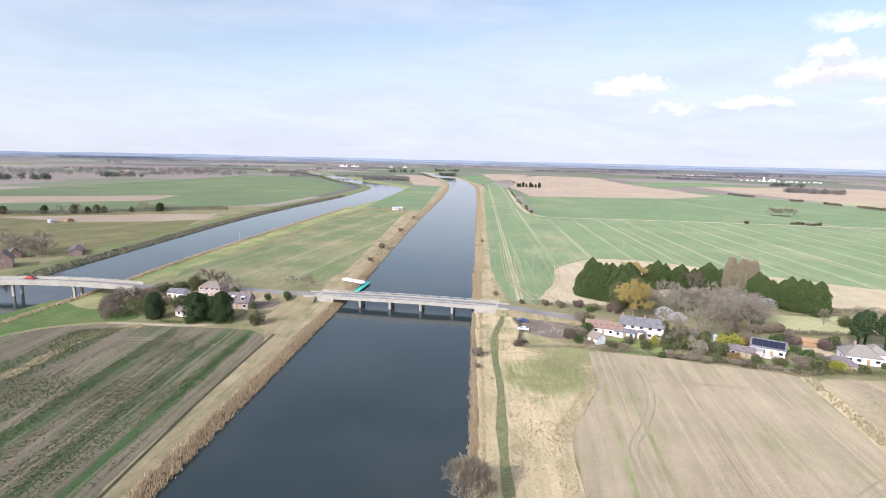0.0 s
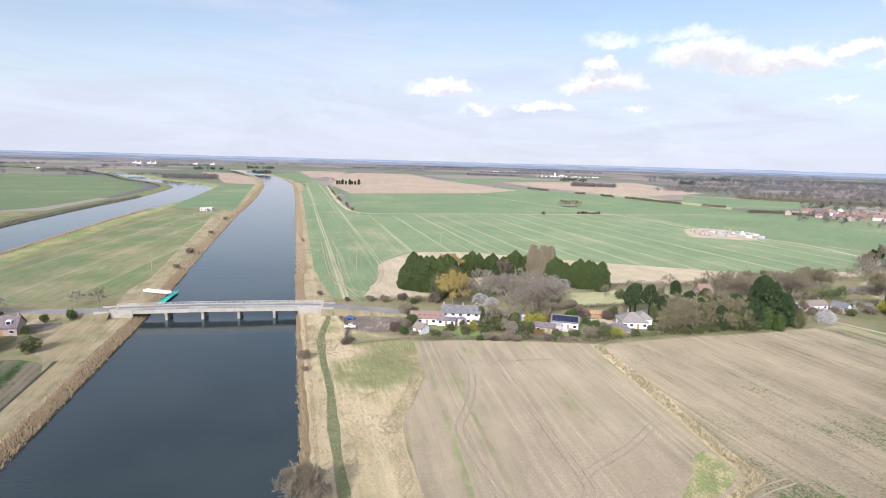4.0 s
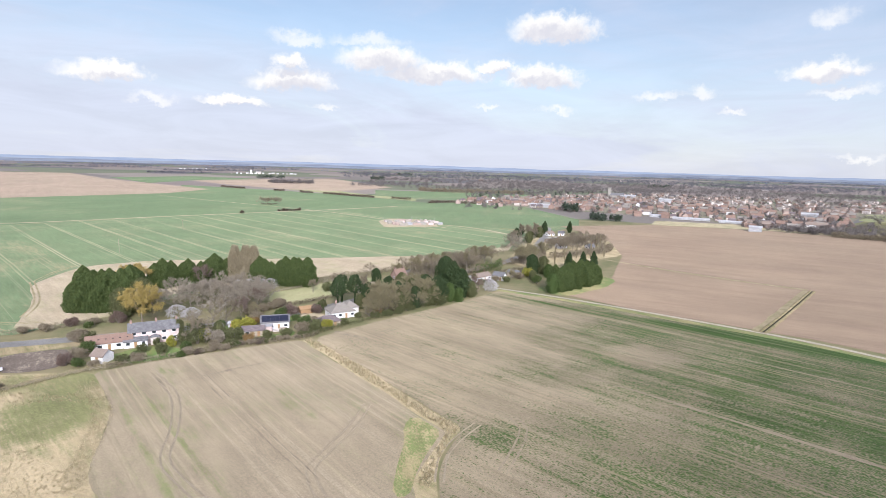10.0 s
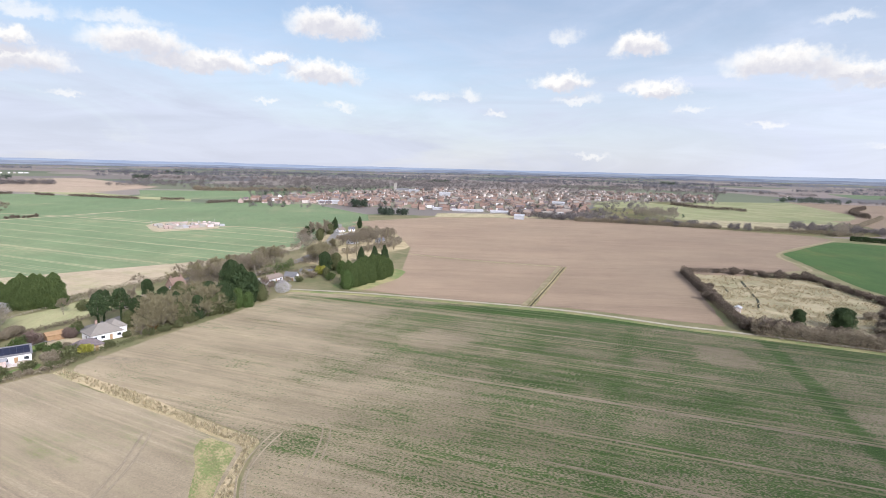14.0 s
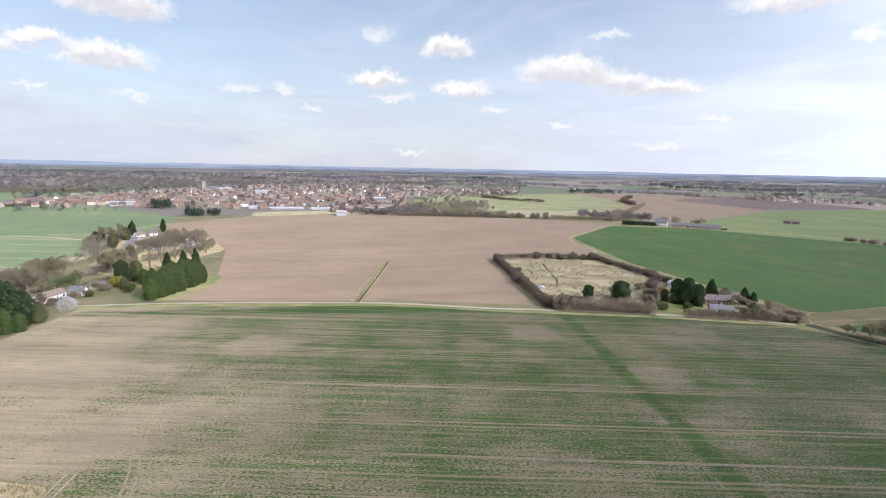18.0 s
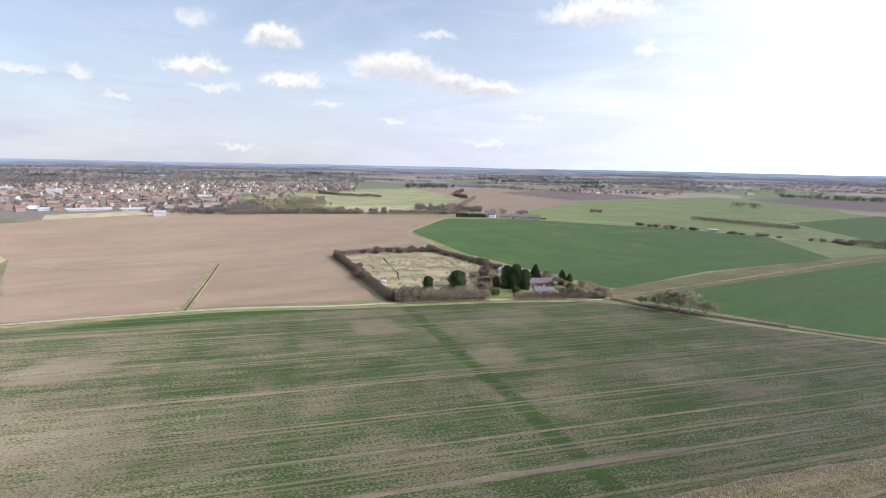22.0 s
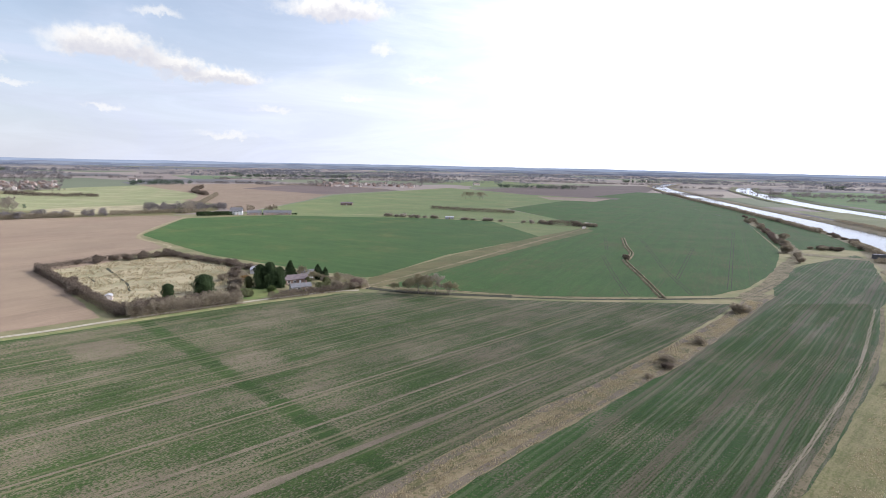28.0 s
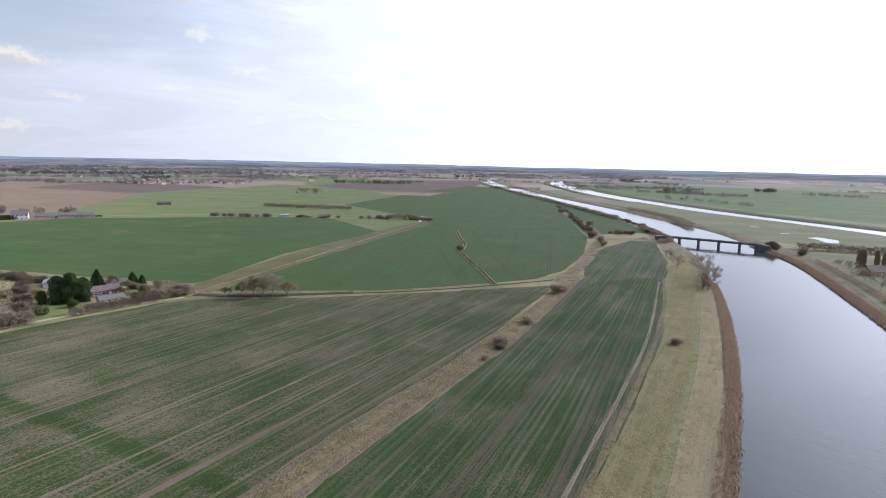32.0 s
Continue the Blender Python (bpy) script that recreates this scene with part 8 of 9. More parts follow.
# bushes at the near bank
for x, y, h in ((4.6, 94, 7.2), (6.8, 92.5, 8.2), (8.6, 94.5, 6.4), (5.6, 90.5, 6.6), (10.5, 92, 4.2)):
    plant("tall", x, y, h, 1.15)
for x, y, h in ((13, 170, 3.6), (12.5, 160, 1.8), (33, 420, 2.4), (27, 252, 2.4)):
    plant("bush_brown", x, y, h, 1.0)
for x, y, h in ((-44, 330, 3), (-42, 380, 4.4), (-36, 470, 3.4), (-30, 570, 4)):
    plant("bush_brown", x, y, h, 1.1)
# pasture hedges to the south-east
for x0, y0, x1, y1, n in ((520, -425, 470, -455, 7), (440, -475, 400, -497, 6), (372, -515, 345, -525, 5), (318, -535, 300, -542, 4)):
    row("bush_grey", x0, y0, x1, y1, n, 4.2, 1.6, 3.0, 0.3)
hedge("hedge", [(345, -520), (325, -530), (312, -536)], 9, 6, "twig_dark", "dark thicket at a field corner", 14, 0.7)
hedge("hedge", [(580, -560), (520, -575), (455, -600)], 9, 5, "twig_dark", "long thicket in the pasture", 10, 0.8)
hedge("hedge", [(645, -240), (636, -270), (632, -282)], 4, 5, "leaf_dark", "tall clipped dark conifer hedge", 26, 0.7, 0.9, 0.08)
hedge("hedge", [(625, -292), (610, -322), (600, -345)], 2, 2, "leaf_dark", "clipped dark hedge below barns", 16, 0.6, 0.9, 0.08)
grove("bare", [(640, -285), (660, -300), (640, -340), (620, -335)], 8, 8, 1.1)
for x, y in ((717, -785), (708, -792), (690, -805), (693, -800)):
    plant("bare", x, y, 12, 1.2)
for x, y, h, k, w in ((236, -133, 2.6, "bush_brown", 1.2), (235, -137, 2.2, "bush_olive", 1.2), (235, -142, 2.6, "bush_brown", 1.2), (246, -147, 5.0, "olive", 1.0), (248, -152, 6.0, "sallow", 1.1), (260, -152, 6.5, "sallow", 1.0), (244, -158, 5.0, "bush_brown", 1.2), (238, -160, 5.5, "sallow", 1.0), (246, -126, 4.0, "bush_green", 1.0)):
    plant(k, x, y, h, w)
# fuller gardens: small trees and shrubs between the houses
for x, y, h, k, w in ((83, 186, 4.5, "bush_olive", 1.0), (88, 180, 5.5, "bush_yellow", 0.7), (91, 184, 3.0, "bush_green", 1.1), (94, 190, 3.4, "bush_olive", 1.1), (99, 178, 4.0, "bush_olive", 1.0), (101, 194, 3.2, "bush_green", 1.1), (108, 192, 3.6, "bush_olive", 1.1), (114, 190, 4.4, "bush_brown", 1.1), (119, 186, 3.0, "bush_olive", 1.1), (126, 180, 3.0, "bush_green", 1.0), (133, 171, 2.6, "bush_olive", 1.1), (69, 186, 3.2, "bush_olive", 0.9), (66, 183, 2.0, "bush_green", 1.1), (87, 173, 3.0, "bush_brown", 1.2), (93, 171, 2.8, "bush_olive", 1.2), (155, 170, 5.0, "sallow", 1.0), (157, 176, 6.5, "olive", 0.9), (139, 184, 4.5, "bush_purple", 1.0), (146, 189, 4.0, "bush_olive", 1.1), (116, 195, 5.5, "sallow", 0.9), (92, 198, 6.0, "grey", 0.9)):
    plant(k, x, y, h, w)
for i in range(7, 26):
    f = i / 25
    plant(R.choice(("bush_brown", "bush_olive", "bush_dark", "bush_green", "bush_brown")), 57 + 64 * f + R.uniform(-1, 1), 178.5 - 17 * f + R.uniform(-1.2, 1.2), R.uniform(1.4, 2.8), 1.3)
# shrubs before the long cottage, and the roadside hedge behind it
for x, y, h, k, w in ((236, 167, 3.0, "bush_brown", 1.2), (241, 168.5, 2.6, "bush_olive", 1.2), (246, 168, 2.2, "bush_purple", 1.2), (251, 166, 3.2, "bush_brown", 1.2), (254, 161, 3.6, "bush_olive", 1.1), (238, 172, 4.5, "sallow", 1.0), (260, 161, 5.0, "sallow", 1.1), (266, 160, 4.0, "bush_brown", 1.2), (226, 164, 5.5, "purple", 1.0), (218, 158, 4.0, "bush_brown", 1.2), (253, 180, 6.0, "bare", 1.0), (236, 182, 6.5, "sallow", 1.0)):
    plant(k, x, y, h, w)
hedge("hedge", [(200, 185.5), (233, 189), (270, 190.5), (300, 191.5)], 3.0, 3.2, "twig", "bare roadside hedge", 30, 0.4)

# ---- the town and the far land ----
def distant_houses(spots, r):
    """The houses at the back of the town, joined: gabled walls and roofs."""
    v, walls, roofs = [], [], []
    for x, y in spots:
        a, W, D, e = radians(r.choice((65, 75, 155, 165))), r.uniform(7, 12), r.uniform(5.5, 7.5), r.choice((2.6, 4.8, 4.8))
        o, c, s = len(v), math.cos(a), math.sin(a)
        for u, w, z in ((-1, -1, 0), (1, -1, 0), (1, 1, 0), (-1, 1, 0), (-1, -1, e), (1, -1, e), (1, 1, e), (-1, 1, e), (-1, 0, e + 2.6), (1, 0, e + 2.6)):
            p, q = u * W / 2, w * D / 2
            v.append((x + p * c - q * s, y + p * s + q * c, z))
        walls += [tuple(o + k for k in f) for f in ((0, 1, 5, 4), (1, 2, 6, 5), (2, 3, 7, 6), (3, 0, 4, 7), (4, 7, 8, 8), (5, 9, 6, 6))]
        roofs += [tuple(o + k for k in f) for f in ((4, 5, 9, 8), (6, 7, 8, 9))]
    me = bpy.data.meshes.new("distant_houses")
    me.from_pydata(v, [], [tuple(dict.fromkeys(f)) for f in walls + roofs])
    for m in ("brick", "roof_brown", "brick_pale", "roof_grey", "cream_wall"):
        me.materials.append(M[m])
    for i, f in enumerate(me.polygons):
        h = i // 6 if i < len(walls) else (i - len(walls)) // 2
        f.material_index = (0, 2, 0, 4)[h % 4] if i < len(walls) else (1, 3, 1)[h % 3]
    tagged(new("distant_houses", me), "brick houses at the back of the town", "houses", kind="stuff")


def town():
    r = random.Random(3)
    walls = ["brick", "brick_pale", "brick", "brick", "pink_wall", "brick", "brick_pale", "brick", "cream_wall", "brick", "white_wall"]
    roofs = ["roof_brown", "roof_red", "roof_brown", "roof_red", "roof_grey", "roof_dark", "roof_red"]
    stock = []
    spots = []
    for _ in range(16000):
        a, q = r.uniform(52, 99.5), r.uniform(690, 1760)
        near = 905 - 5.2 * (a - 52) if a < 68 else (815 - 2 * (a - 68) if a < 80 else 745 + 2 * (a - 80))
        far = 1120 + 27 * (a - 57) if a < 72 else 1600
        if a > 88:
            near, far = 1190 + 14 * (a - 88), 1720
        if not near < q < far:
            continue
        x, y = q * math.sin(radians(a)), q * math.cos(radians(a))
        if all(abs(x - u) + abs(y - v) > 15 for u, v in spots):
            spots.append((x, y))
        if len(spots) >= 760:
            break
    spots.sort(key=lambda q: math.hypot(*q))
    distant_houses(spots[285:], r)
    for i, (x, y) in enumerate(spots[:285]):
        az = r.choice((65, 75, 85, 155, 165, 80, 70)) + r.uniform(-6, 6)
        if len(stock) < 24:
            W, D = r.uniform(7, 13), r.uniform(5.5, 7.5)
            two = r.random() < 0.7
            e = 4.8 if two else 2.6
            wall, roof = walls[i % len(walls)], roofs[(i * 5 + 1) % len(roofs)]
            nm = {"brick": "red brick", "brick_pale": "pale brick", "cream_wall": "cream", "pink_wall": "pinkish", "white_wall": "white"}[wall]
            rn = {"roof_brown": "brown tiled", "roof_red": "orange-red tiled", "slate": "grey slate", "roof_grey": "grey-brown tiled", "roof_dark": "dark tiled"}[roof]
            ob = house(x, y, az, W, D, e, e + D * 0.42, wall, roof, f"{nm} {'two-storey house' if two else 'bungalow'} with a {rn} roof", 1, 1 if i % 3 == 0 else 0, ((0.4, 0),), name="town_house", group="houses of the town", doors=False)
            stock.append(ob)
        else:
            copy_thing(stock[r.randrange(len(stock))], pose(x, y, 0, 0, 0, -az))
    for a, q, W, D, h in ((75.5, 800, 46, 7, 1.9), (72.5, 815, 22, 8, 2.6), (79, 790, 30, 7, 1.9), (69.5, 1280, 34, 14, 8), (73, 1180, 24, 12, 8), (85, 980, 22, 10, 7), (61, 900, 40, 9, 4.5), (81.0, 700, 13, 9, 5)):
        x, y = q * math.sin(radians(a)), q * math.cos(radians(a))
        s = thing("long_shed", x, y, 0, a, "long pale shed at the edge of town", "shed")
        gabled(s, W, D, h, h + 1.6, "shed_white", "shed_white")
    x, y = 1190.0, 470.0
    c = thing("church", x, y, 0, 70, "grey stone church with a square tower", "church")
    gabled(c, 30, 10, 8, 13, "concrete_dark", "slate")
    t = part("tower", bevelled(boxed(-20, -13, -3.5, 3.5, 0, 24), 0.2), "concrete_dark", c)
    for sx in (-19.6, -13.4):
        for sy in (-3.1, 3.1):
            part("pinnacle", bevelled(boxed(sx - 0.4, sx + 0.4, sy - 0.4, sy + 0.4, 24, 26), 0.1), "concrete_dark", t)


town()

def stand(poly, n):
    """Places inside a polygon, thinned in clumps."""
    xs, ys = [p[0] for p in poly], [p[1] for p in poly]
    p = np.column_stack([rng.uniform(min(xs), max(xs), n * 5), rng.uniform(min(ys), max(ys), n * 5)])
    p = p[inside(p, poly)]
    k = np.array([noise.noise((x / 130, y / 130, 3.1)) for x, y in p])
    return p[k > -0.18][:n]


# trees among and behind the houses
woods("town_trees", np.vstack([fan(53, 94, 800, 1560, 1150), fan(94, 100, 1250, 1700, 160), fan(80, 90, 735, 860, 150)]), 8.0, "far_wood", "bare trees among the town's houses", 22, 0.5)
woods("town_evergreens", fan(53, 98, 800, 1480, 70), 9, "far_green", "evergreens among the town's houses", 24, 0.4)
woods("evergreen_clump", fan(63.2, 64.7, 828, 850, 16), 12, "far_green", "clump of evergreens at the edge of town", 40, 0.4)
woods("evergreen_row", fan(66.0, 69.2, 700, 725, 22), 9, "far_green", "row of evergreens at the edge of town", 34, 0.4)
woods("tree_belt", np.vstack([fan(82, 91, 712, 745, 70), fan(91, 103, 705, 728, 50), fan(106, 113, 760, 812, 60)]), 8.0, "far_wood", "bare tree belt below the town", 34, 0.5)
# woodland behind the town
woods("woodland", stand([(1020, 930), (1015, 1078), (1161, 1313), (1650, 1640), (2100, 1230), (1700, 590), (1400, 600), (1100, 650)], 900), 11, "far_wood", "wide bare woodland beside a town", 16, 0.6)
woods("small_wood", fan(32.5, 36.9, 1570, 1640, 90), 12, "far_wood", "small square wood in open fields", 20, 0.6)
woods("woodland", np.vstack([fan(56, 92, 1520, 2300, 1200), fan(90, 100, 1800, 2400, 200)]), 11, "far_wood", "wide bare woodland behind a town", 16, 0.6)
woods("woodland", np.vstack([fan(40, 100, 2300, 3400, 1500)]), 14, "hazed_wood", "wide bare woodland further off, tinted with haze", 14, 0.7)
woods("woodland", np.vstack([fan(108, 150, 2500, 3400, 700), fan(118, 146, 1950, 2350, 160)]), 13, "hazed_wood", "haze-tinted far woods on rising ground", 14, 0.8)
woods("dark_wood", np.vstack([fan(105, 110, 1500, 1690, 80), fan(114, 124, 2300, 2420, 190), fan(141, 149, 1650, 1720, 90)]), 12, "far_green", "dark wood between fields", 16, 0.6)
for q in ([(484, -1873), (470, -1800), (253, -1640), (240, -1700)], [(292, -2587), (230, -2300), (95, -2300), (95, -2418)], [(204, -1800), (89, -1860), (89, -1990), (204, -1950)], [(126, -1289), (110, -1270), (-60, -1110), (-47, -1150)], [(210, -1528), (42, -1570), (42, -1615), (210, -1590)]):
    woods("river_wood", stand(q, 70), 9, "far_wood", "bare wood in fields beyond the river", 18, 0.6)
for k in range(150):
    a0 = R.uniform(-44, 196) if k % 3 else R.uniform(92, 172)
    q = R.uniform(1450, 4200)
    wdt = R.uniform(1.5, 9.0)
    if (24 < a0 + wdt / 2 < 42 and q < 2300) or (a0 < 7 and a0 + wdt > -3 and q < 2700):
        continue
    # lines beyond 2400 m take the wood with haze in its colour
    woods("tree_line", fan(a0, a0 + wdt, q, q + 20 + 30 * R.random(), int(14 * wdt)), 6 + q * 0.0018, "far_wood" if q < 2400 else "hazed_wood", "far line of bare trees between fields", 12, 0.6)
for k in range(16):
    a0 = R.uniform(-44, 190)
    q = R.uniform(1500, 3200)
    woods("tree_line", fan(a0, a0 + R.uniform(1, 3.5), q, q + 60, 30), 10 + q * 0.002, "far_green", "far plantation of dark evergreens", 16, 0.5)
woods("tree_group", fan(-41, -36, 1420, 1480, 40), 13, "far_green", "group of dark pines in far fields", 24, 0.5)
woods("village_trees", fan(-40, -20, 1650, 2300, 420), 11, "far_wood", "bare trees round a far village", 14, 0.6)
woods("river_trees", np.vstack([fan(-8.5, -3.6, 1480, 1640, 150), fan(-18, -14, 1900, 2100, 90)]), 11, "far_wood", "bare trees in a river bend", 18, 0.6)
village = random.Random(8)
distant_houses([(q * math.sin(radians(a)), q * math.cos(radians(a))) for a, q in ((village.uniform(122, 132), village.uniform(1500, 1760)) for k in range(60))], village)
woods("village_trees", fan(121, 133, 1490, 1800, 130), 9, "far_wood", "bare trees round a far village", 16, 0.6)
# last ridge of land before the sky; aerial haze is mixed into its wood colour
woods("ridge_woods", fan(-46, 198, 3900, 4880, 8500), 10, "ridge", "wooded skyline with haze in its colour", 7, 1.6)
woods("ridge_woods", fan(-46, 198, 3300, 3900, 2200), 11, "ridge", "woods below the skyline with haze in their colour", 7, 1.4)
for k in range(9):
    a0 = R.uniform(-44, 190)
    woods("ridge_woods", fan(a0, a0 + R.uniform(8, 22), 4750, 4880, 320), R.uniform(14, 20), "ridge", "wooded hill with haze in its colour", 7, 1.8)
for k in range(36):
    a0, q = R.uniform(-44, 190), R.uniform(1700, 3600)
    if (52 < a0 < 100 and q < 2300) or -16 < a0 < 12:
        continue
    x, y = q * math.sin(radians(a0)), q * math.cos(radians(a0))
    s = thing("far_building", x, y, float(rise(q)), R.uniform(0, 180), "small pale far-off farm building", "building", "far buildings")
    gabled(s, R.uniform(14, 40), 10, 5, 8, "cream_wall" if k % 3 else "brick", "roof_brown" if k % 4 else "slate")
for a0, q in ((-10.2, 3300), (-9.4, 3350), (-9.0, 3320), (-5.5, 3300), (-10.6, 3360), (-4.0, 3340)):
    x, y = q * math.sin(radians(a0)), q * math.cos(radians(a0))
    s = thing("factory", x, y, float(rise(q)), 10, "big white factory building on the skyline", "factory")
    part("hall", bevelled(boxed(-12, 12, -8, 8, 0, 7), 0.4), "cream_wall", s)
    part("tower", bevelled(boxed(4, 9, -3, 3, 7, 15), 0.4), "cream_wall", s)
for i in range(15):
    f = i / 14
    q = 2590 + 90 * max(0.0, f - 0.4)
    a0 = 29.1 + 6.0 * f + R.uniform(-0.12, 0.12)
    x, y = q * math.sin(radians(a0)), q * math.cos(radians(a0))
    s = thing("factory_shed", x, y, float(rise(q)), a0, "white factory shed in open country", "shed", "white factory sheds")
    gabled(s, R.uniform(7, 15), 9, R.uniform(2.5, 4.5), R.uniform(4.8, 6.5), "white_wall" if i % 3 else "cream_wall", "shed_white" if i % 2 else "roof_grey")
    if i == 4:
        part("silo", bevelled(boxed(-5, 3, -5, 3, 0, 17), 0.3), "white_wall", s)
for i in range(7):
    q, a0 = 3310 + 10 * i, 24.5 + 2.2 * i / 6
    x, y = q * math.sin(radians(a0)), q * math.cos(radians(a0))
    s = thing("factory_shed", x, y, float(rise(q)), a0, "white shed far off in open country", "shed", "white factory sheds")
    gabled(s, 12, 9, 3.5, 5.5, "white_wall", "shed_white")


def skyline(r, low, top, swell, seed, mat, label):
    """A ring of hills behind all else, glowing in its painted haze colour."""
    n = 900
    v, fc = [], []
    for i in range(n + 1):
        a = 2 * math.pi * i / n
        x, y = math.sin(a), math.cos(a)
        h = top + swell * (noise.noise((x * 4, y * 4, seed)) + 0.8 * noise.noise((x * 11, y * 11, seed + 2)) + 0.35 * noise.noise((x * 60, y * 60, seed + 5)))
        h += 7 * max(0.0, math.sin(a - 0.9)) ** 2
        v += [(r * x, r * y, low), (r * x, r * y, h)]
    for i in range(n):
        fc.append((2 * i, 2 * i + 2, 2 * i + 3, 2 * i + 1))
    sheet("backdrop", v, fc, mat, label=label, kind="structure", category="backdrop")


skyline(4908, -5, 50, 7.0, 0.3, "distance", "low skyline hills with blue haze painted as glow")
skyline(4885, -5, 33, 9.0, 4.7, "near_distance", "wooded hills below the skyline with haze painted as glow")

# ---- reeds, tussocks and crops ----
def along_line(line, side, off0, off1, n, y0, y1):
    """Places beside a centre line between two distances from the water's edge, for y from y0 to y1."""
    nn = normals(line)
    keep = np.where((line[:, 1] >= y0) & (line[:, 1] <= y1))[0]
    keep = keep[keep < len(line) - 1]
    i = rng.choice(keep, n)
    u = rng.uniform(0, 1, n)
    p = line[i] + (line[i + 1] - line[i]) * u[:, None]
    o = p[:, 2] + rng.uniform(off0, off1, n)
    return p[:, :2] + nn[i] * (side * o)[:, None], o - p[:, 2]


# side 1 is east on a line that runs north to south
for side, y0, y1, n, mat, label, w in ((1, 70, 320, 6500, "reed", "fringe of tawny dry reeds on the channel's edge", 3.2), (1, 320, 1500, 6000, "reed", "far fringe of tawny dry reeds", 6), (1, -330, -70, 7500, "reed_red", "fringe of red-brown dry reeds on the channel's edge", 3.6),
                              (-1, 60, 330, 8000, "reed", "fringe of tawny dry reeds on the channel's edge", 3.6), (-1, 330, 1300, 6000, "reed", "far fringe of tawny dry reeds", 7), (-1, -520, -240, 5000, "reed_red", "fringe of red-brown dry reeds across the channel", 5)):
    xy, o = along_line(CHANNEL, side, -0.6, w, n, y0, y1)
    tufts("reed_bed", xy, 0.85 if mat == "reed" else 1.0, mat, label, "reeds", 3, 0.16, np.clip(-1.2 + 0.3 * o, -1.3, 0.05), 0.5)
xy, o = along_line(RIVER, 1, -0.5, 4, 5000, 100, 700)
tufts("reed_bed", xy, 1.3, "reed", "pale dry reeds along the tidal river", "reeds", 3, 0.2, np.clip(-1.2 + 0.3 * o, -1.3, 0.05), 0.5)
xy, o = along_line(RIVER, -1, 0, 7, 5000, 260, 900)
tufts("bank_stones", xy, 0.8, "mud", "dark stones and mud on the river bank", "stones", 2, 0.6, np.clip(-1.4 + 0.25 * o, -1.4, 0.05), 0.6)


def scatter(poly, n):
    xs, ys = [p[0] for p in poly], [p[1] for p in poly]
    p = np.column_stack([rng.uniform(min(xs), max(xs), n), rng.uniform(min(ys), max(ys), n)])
    return p[inside(p, poly)]


def rows_in(poly, az, gap, n, wobble=0.12):
    """Places on drilled rows across a polygon, bearing az."""
    p = scatter(poly, n)
    c, s = math.cos(radians(az)), math.sin(radians(az))
    u, v = p[:, 0] * c - p[:, 1] * s, p[:, 0] * s + p[:, 1] * c
    u = np.round(u / gap) * gap + rng.normal(size=len(u)) * wobble
    return np.column_stack([u * c + v * s, -u * s + v * c])


def streaky(p, az, across, along_by, cut, seed=0.0, least=None):
    """Keeps the places in uneven bands along the rows, bearing az; least: extra thinning by a function of place."""
    c, s = math.cos(radians(az)), math.sin(radians(az))
    k = np.array([noise.noise(((x * c - y * s) / across, (x * s + y * c) / along_by, seed)) + 0.6 * noise.noise((x / 25, y / 25, seed + 4)) for x, y in p])
    if least:
        k = k - np.array([least(x, y) for x, y in p])
    return p[k + rng.normal(size=len(p)) * 0.2 > cut]


def patchy(p, size, cut, seed=0.0):
    k = np.array([noise.noise((x / size, y / size, seed)) + 0.5 * noise.noise((x / size * 3, y / size * 3, seed + 9)) for x, y in p])
    return p[k + rng.normal(size=len(p)) * 0.25 > cut]


MEADOW = [(14, 226), (28, 214), (30, 196), (50, 178), (49, 165), (46, 149), (43, 142), (38, 132), (34, 125), (31, 118), (29, 100), (27, 80), (26, 60), (12, 60), (10, 90), (14, 150)]
P = patchy(scatter(MEADOW, 16000), 14, 0.0, 2.0)
P = P[(np.hypot(P[:, 0] - 30, P[:, 1] - 153) > 13) & (np.hypot(P[:, 0] - 45, P[:, 1] - 174) > 8)]
tufts("straw_grass", P, 0.34, "tussock", "tall dry straw grass on the meadow", "grass", 2, 0.3, 0.12, 0.8)
BANK_S = [(26, -440), (21, -330), (13, -219), (13, -140), (18, -90), (6, -90), (-4, -150), (-4, -220), (2, -320), (12, -430)]
tufts("straw_grass", patchy(scatter(BANK_S, 26000), 9, -0.1, 5.0), 0.34, "tussock", "tall dry grass on the channel bank", "grass", 2, 0.35, 0.12, 0.8)
STRIP = [(67, -45), (77, -45), (78, -100), (75, -139), (74, -206), (74, -250), (76, -300), (69, -300), (65.5, -236), (64, -180), (66, -137), (67.3, -85)]
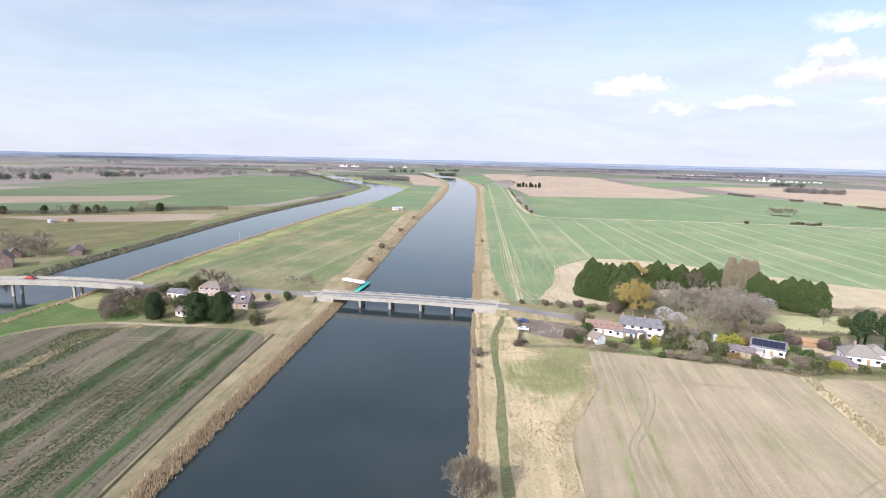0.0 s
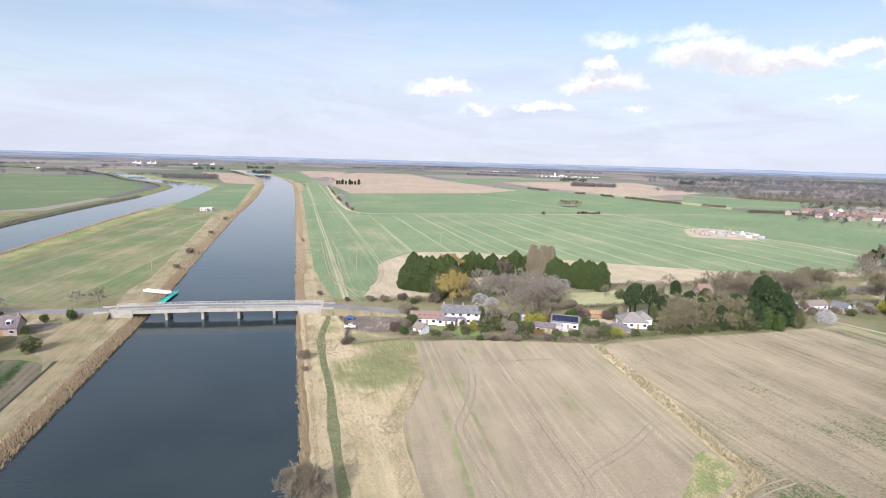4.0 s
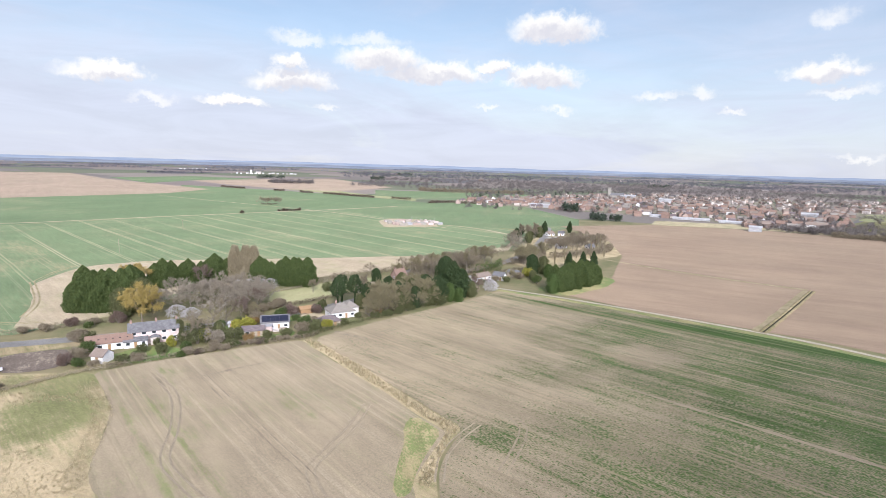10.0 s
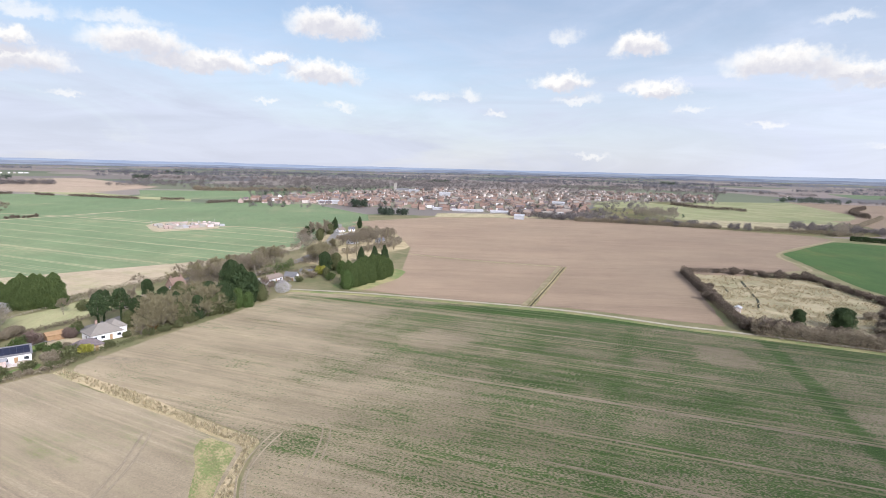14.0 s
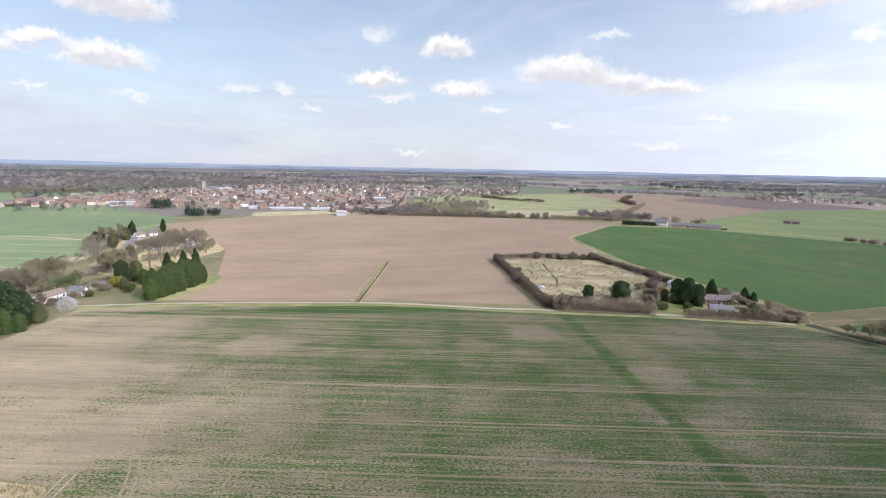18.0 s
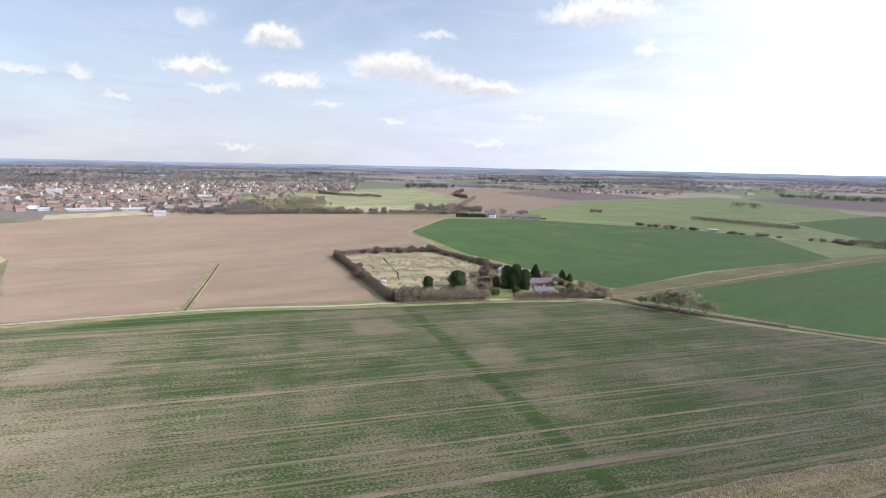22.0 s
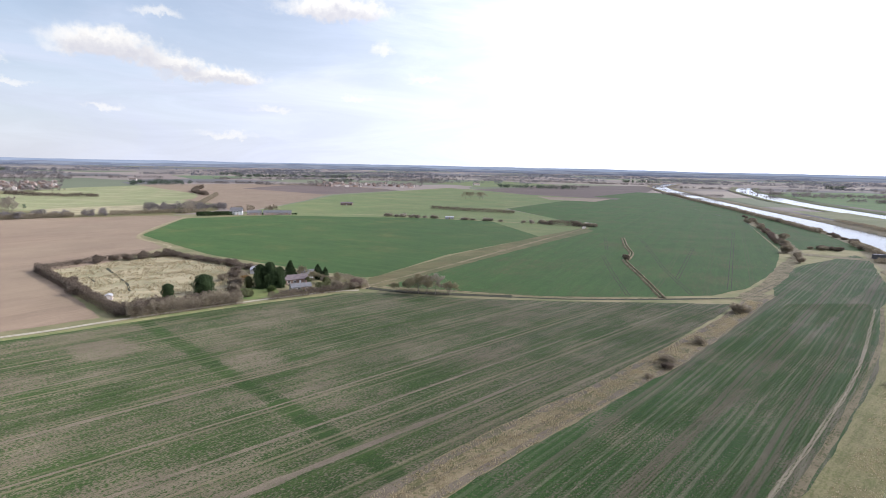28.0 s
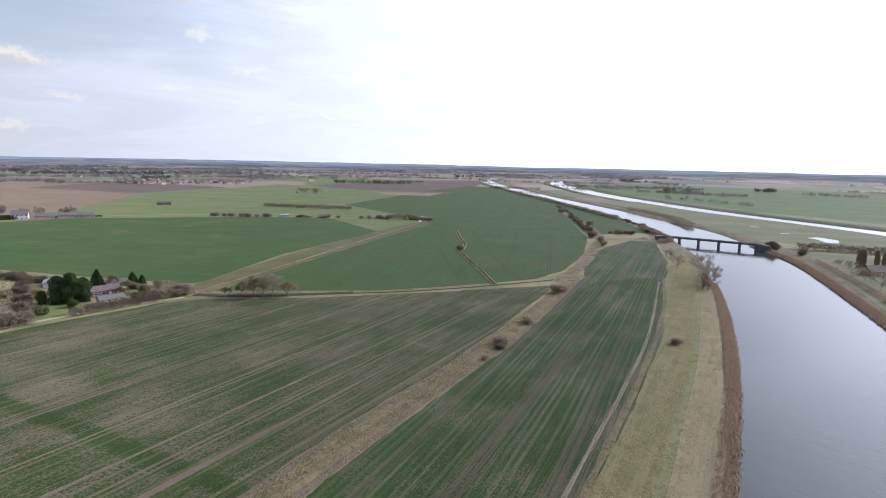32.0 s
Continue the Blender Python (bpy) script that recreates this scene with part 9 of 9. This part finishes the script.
tufts("straw_grass", patchy(scatter(STRIP, 22000), 5, -0.05, 8.0), 0.34, "tussock", "tall dry grass strip between crops", "grass", 2, 0.35, 0.12, 0.8)
tufts("straw_grass", scatter([(116, 157), (110, 120), (106.5, 107), (103, 91.7), (101, 81.4), (100, 75), (92.7, 72.8), (85.7, 70), (76, 64), (75.4, 67), (81.2, 70.2), (88.9, 73), (96.3, 76), (97.6, 80), (99, 88.6), (102, 100.4), (107, 127), (113.5, 158)], 9000), 0.7, "tussock", "straw in an overgrown ditch", "grass", 2, 0.35, 0.12, 0.8)
tufts("straw_grass", patchy(scatter([(374, -54), (380, -86), (381, -128), (330, -138), (300, -135), (255, -112), (248, -60)], 9000), 12, -0.05, 6.0), 0.7, "tussock", "tussocks in a rough paddock", "grass", 2, 0.5, 0.12, 0.8)
BIG = [(116, 150), (148, 150), (200, 140), (232, 110), (236, 40), (232, -50), (220, -140), (160, -200), (107, -250), (78, -270), (74, -190), (76, -120), (74, -60), (76, 20), (96, 60), (108, 80), (114, 120)]
tufts("crop_rows", streaky(rows_in(BIG, 2.5, 0.9, 300000), 2.5, 5.0, 60.0, -0.1, 1.0, lambda x, y: 0.55 * min(1.0, max(0.0, (y + 10) / 120))), 0.15, "crop_leaf", "thin green crop in drilled rows", "crop", 1, 0.75, 0.09, 1.3)
NEARB = [(58, -60), (60, -128), (60, -186), (62, -269), (60, -306), (32, -340), (26, -318), (18, -224), (18, -150), (20, -90)]
tufts("crop_rows", streaky(rows_in(NEARB, 0, 0.8, 90000), 0, 4.0, 60.0, -0.15, 3.0), 0.15, "crop_leaf", "green crop in drilled rows beside the bank", "crop", 1, 0.8, 0.12, 0.9)
WEST = [(-150, 150), (-132, 188), (-117, 192), (-70, 188), (-64, 170), (-67, 92), (-100, 80)]
tufts("crop_rows", streaky(rows_in(WEST, 1, 0.8, 80000), 1, 4.5, 70.0, 0.05, 4.0), 0.24, "crop_leaf", "green crop in drilled rows in the west field", "crop", 1, 0.8, 0.12, 0.9)
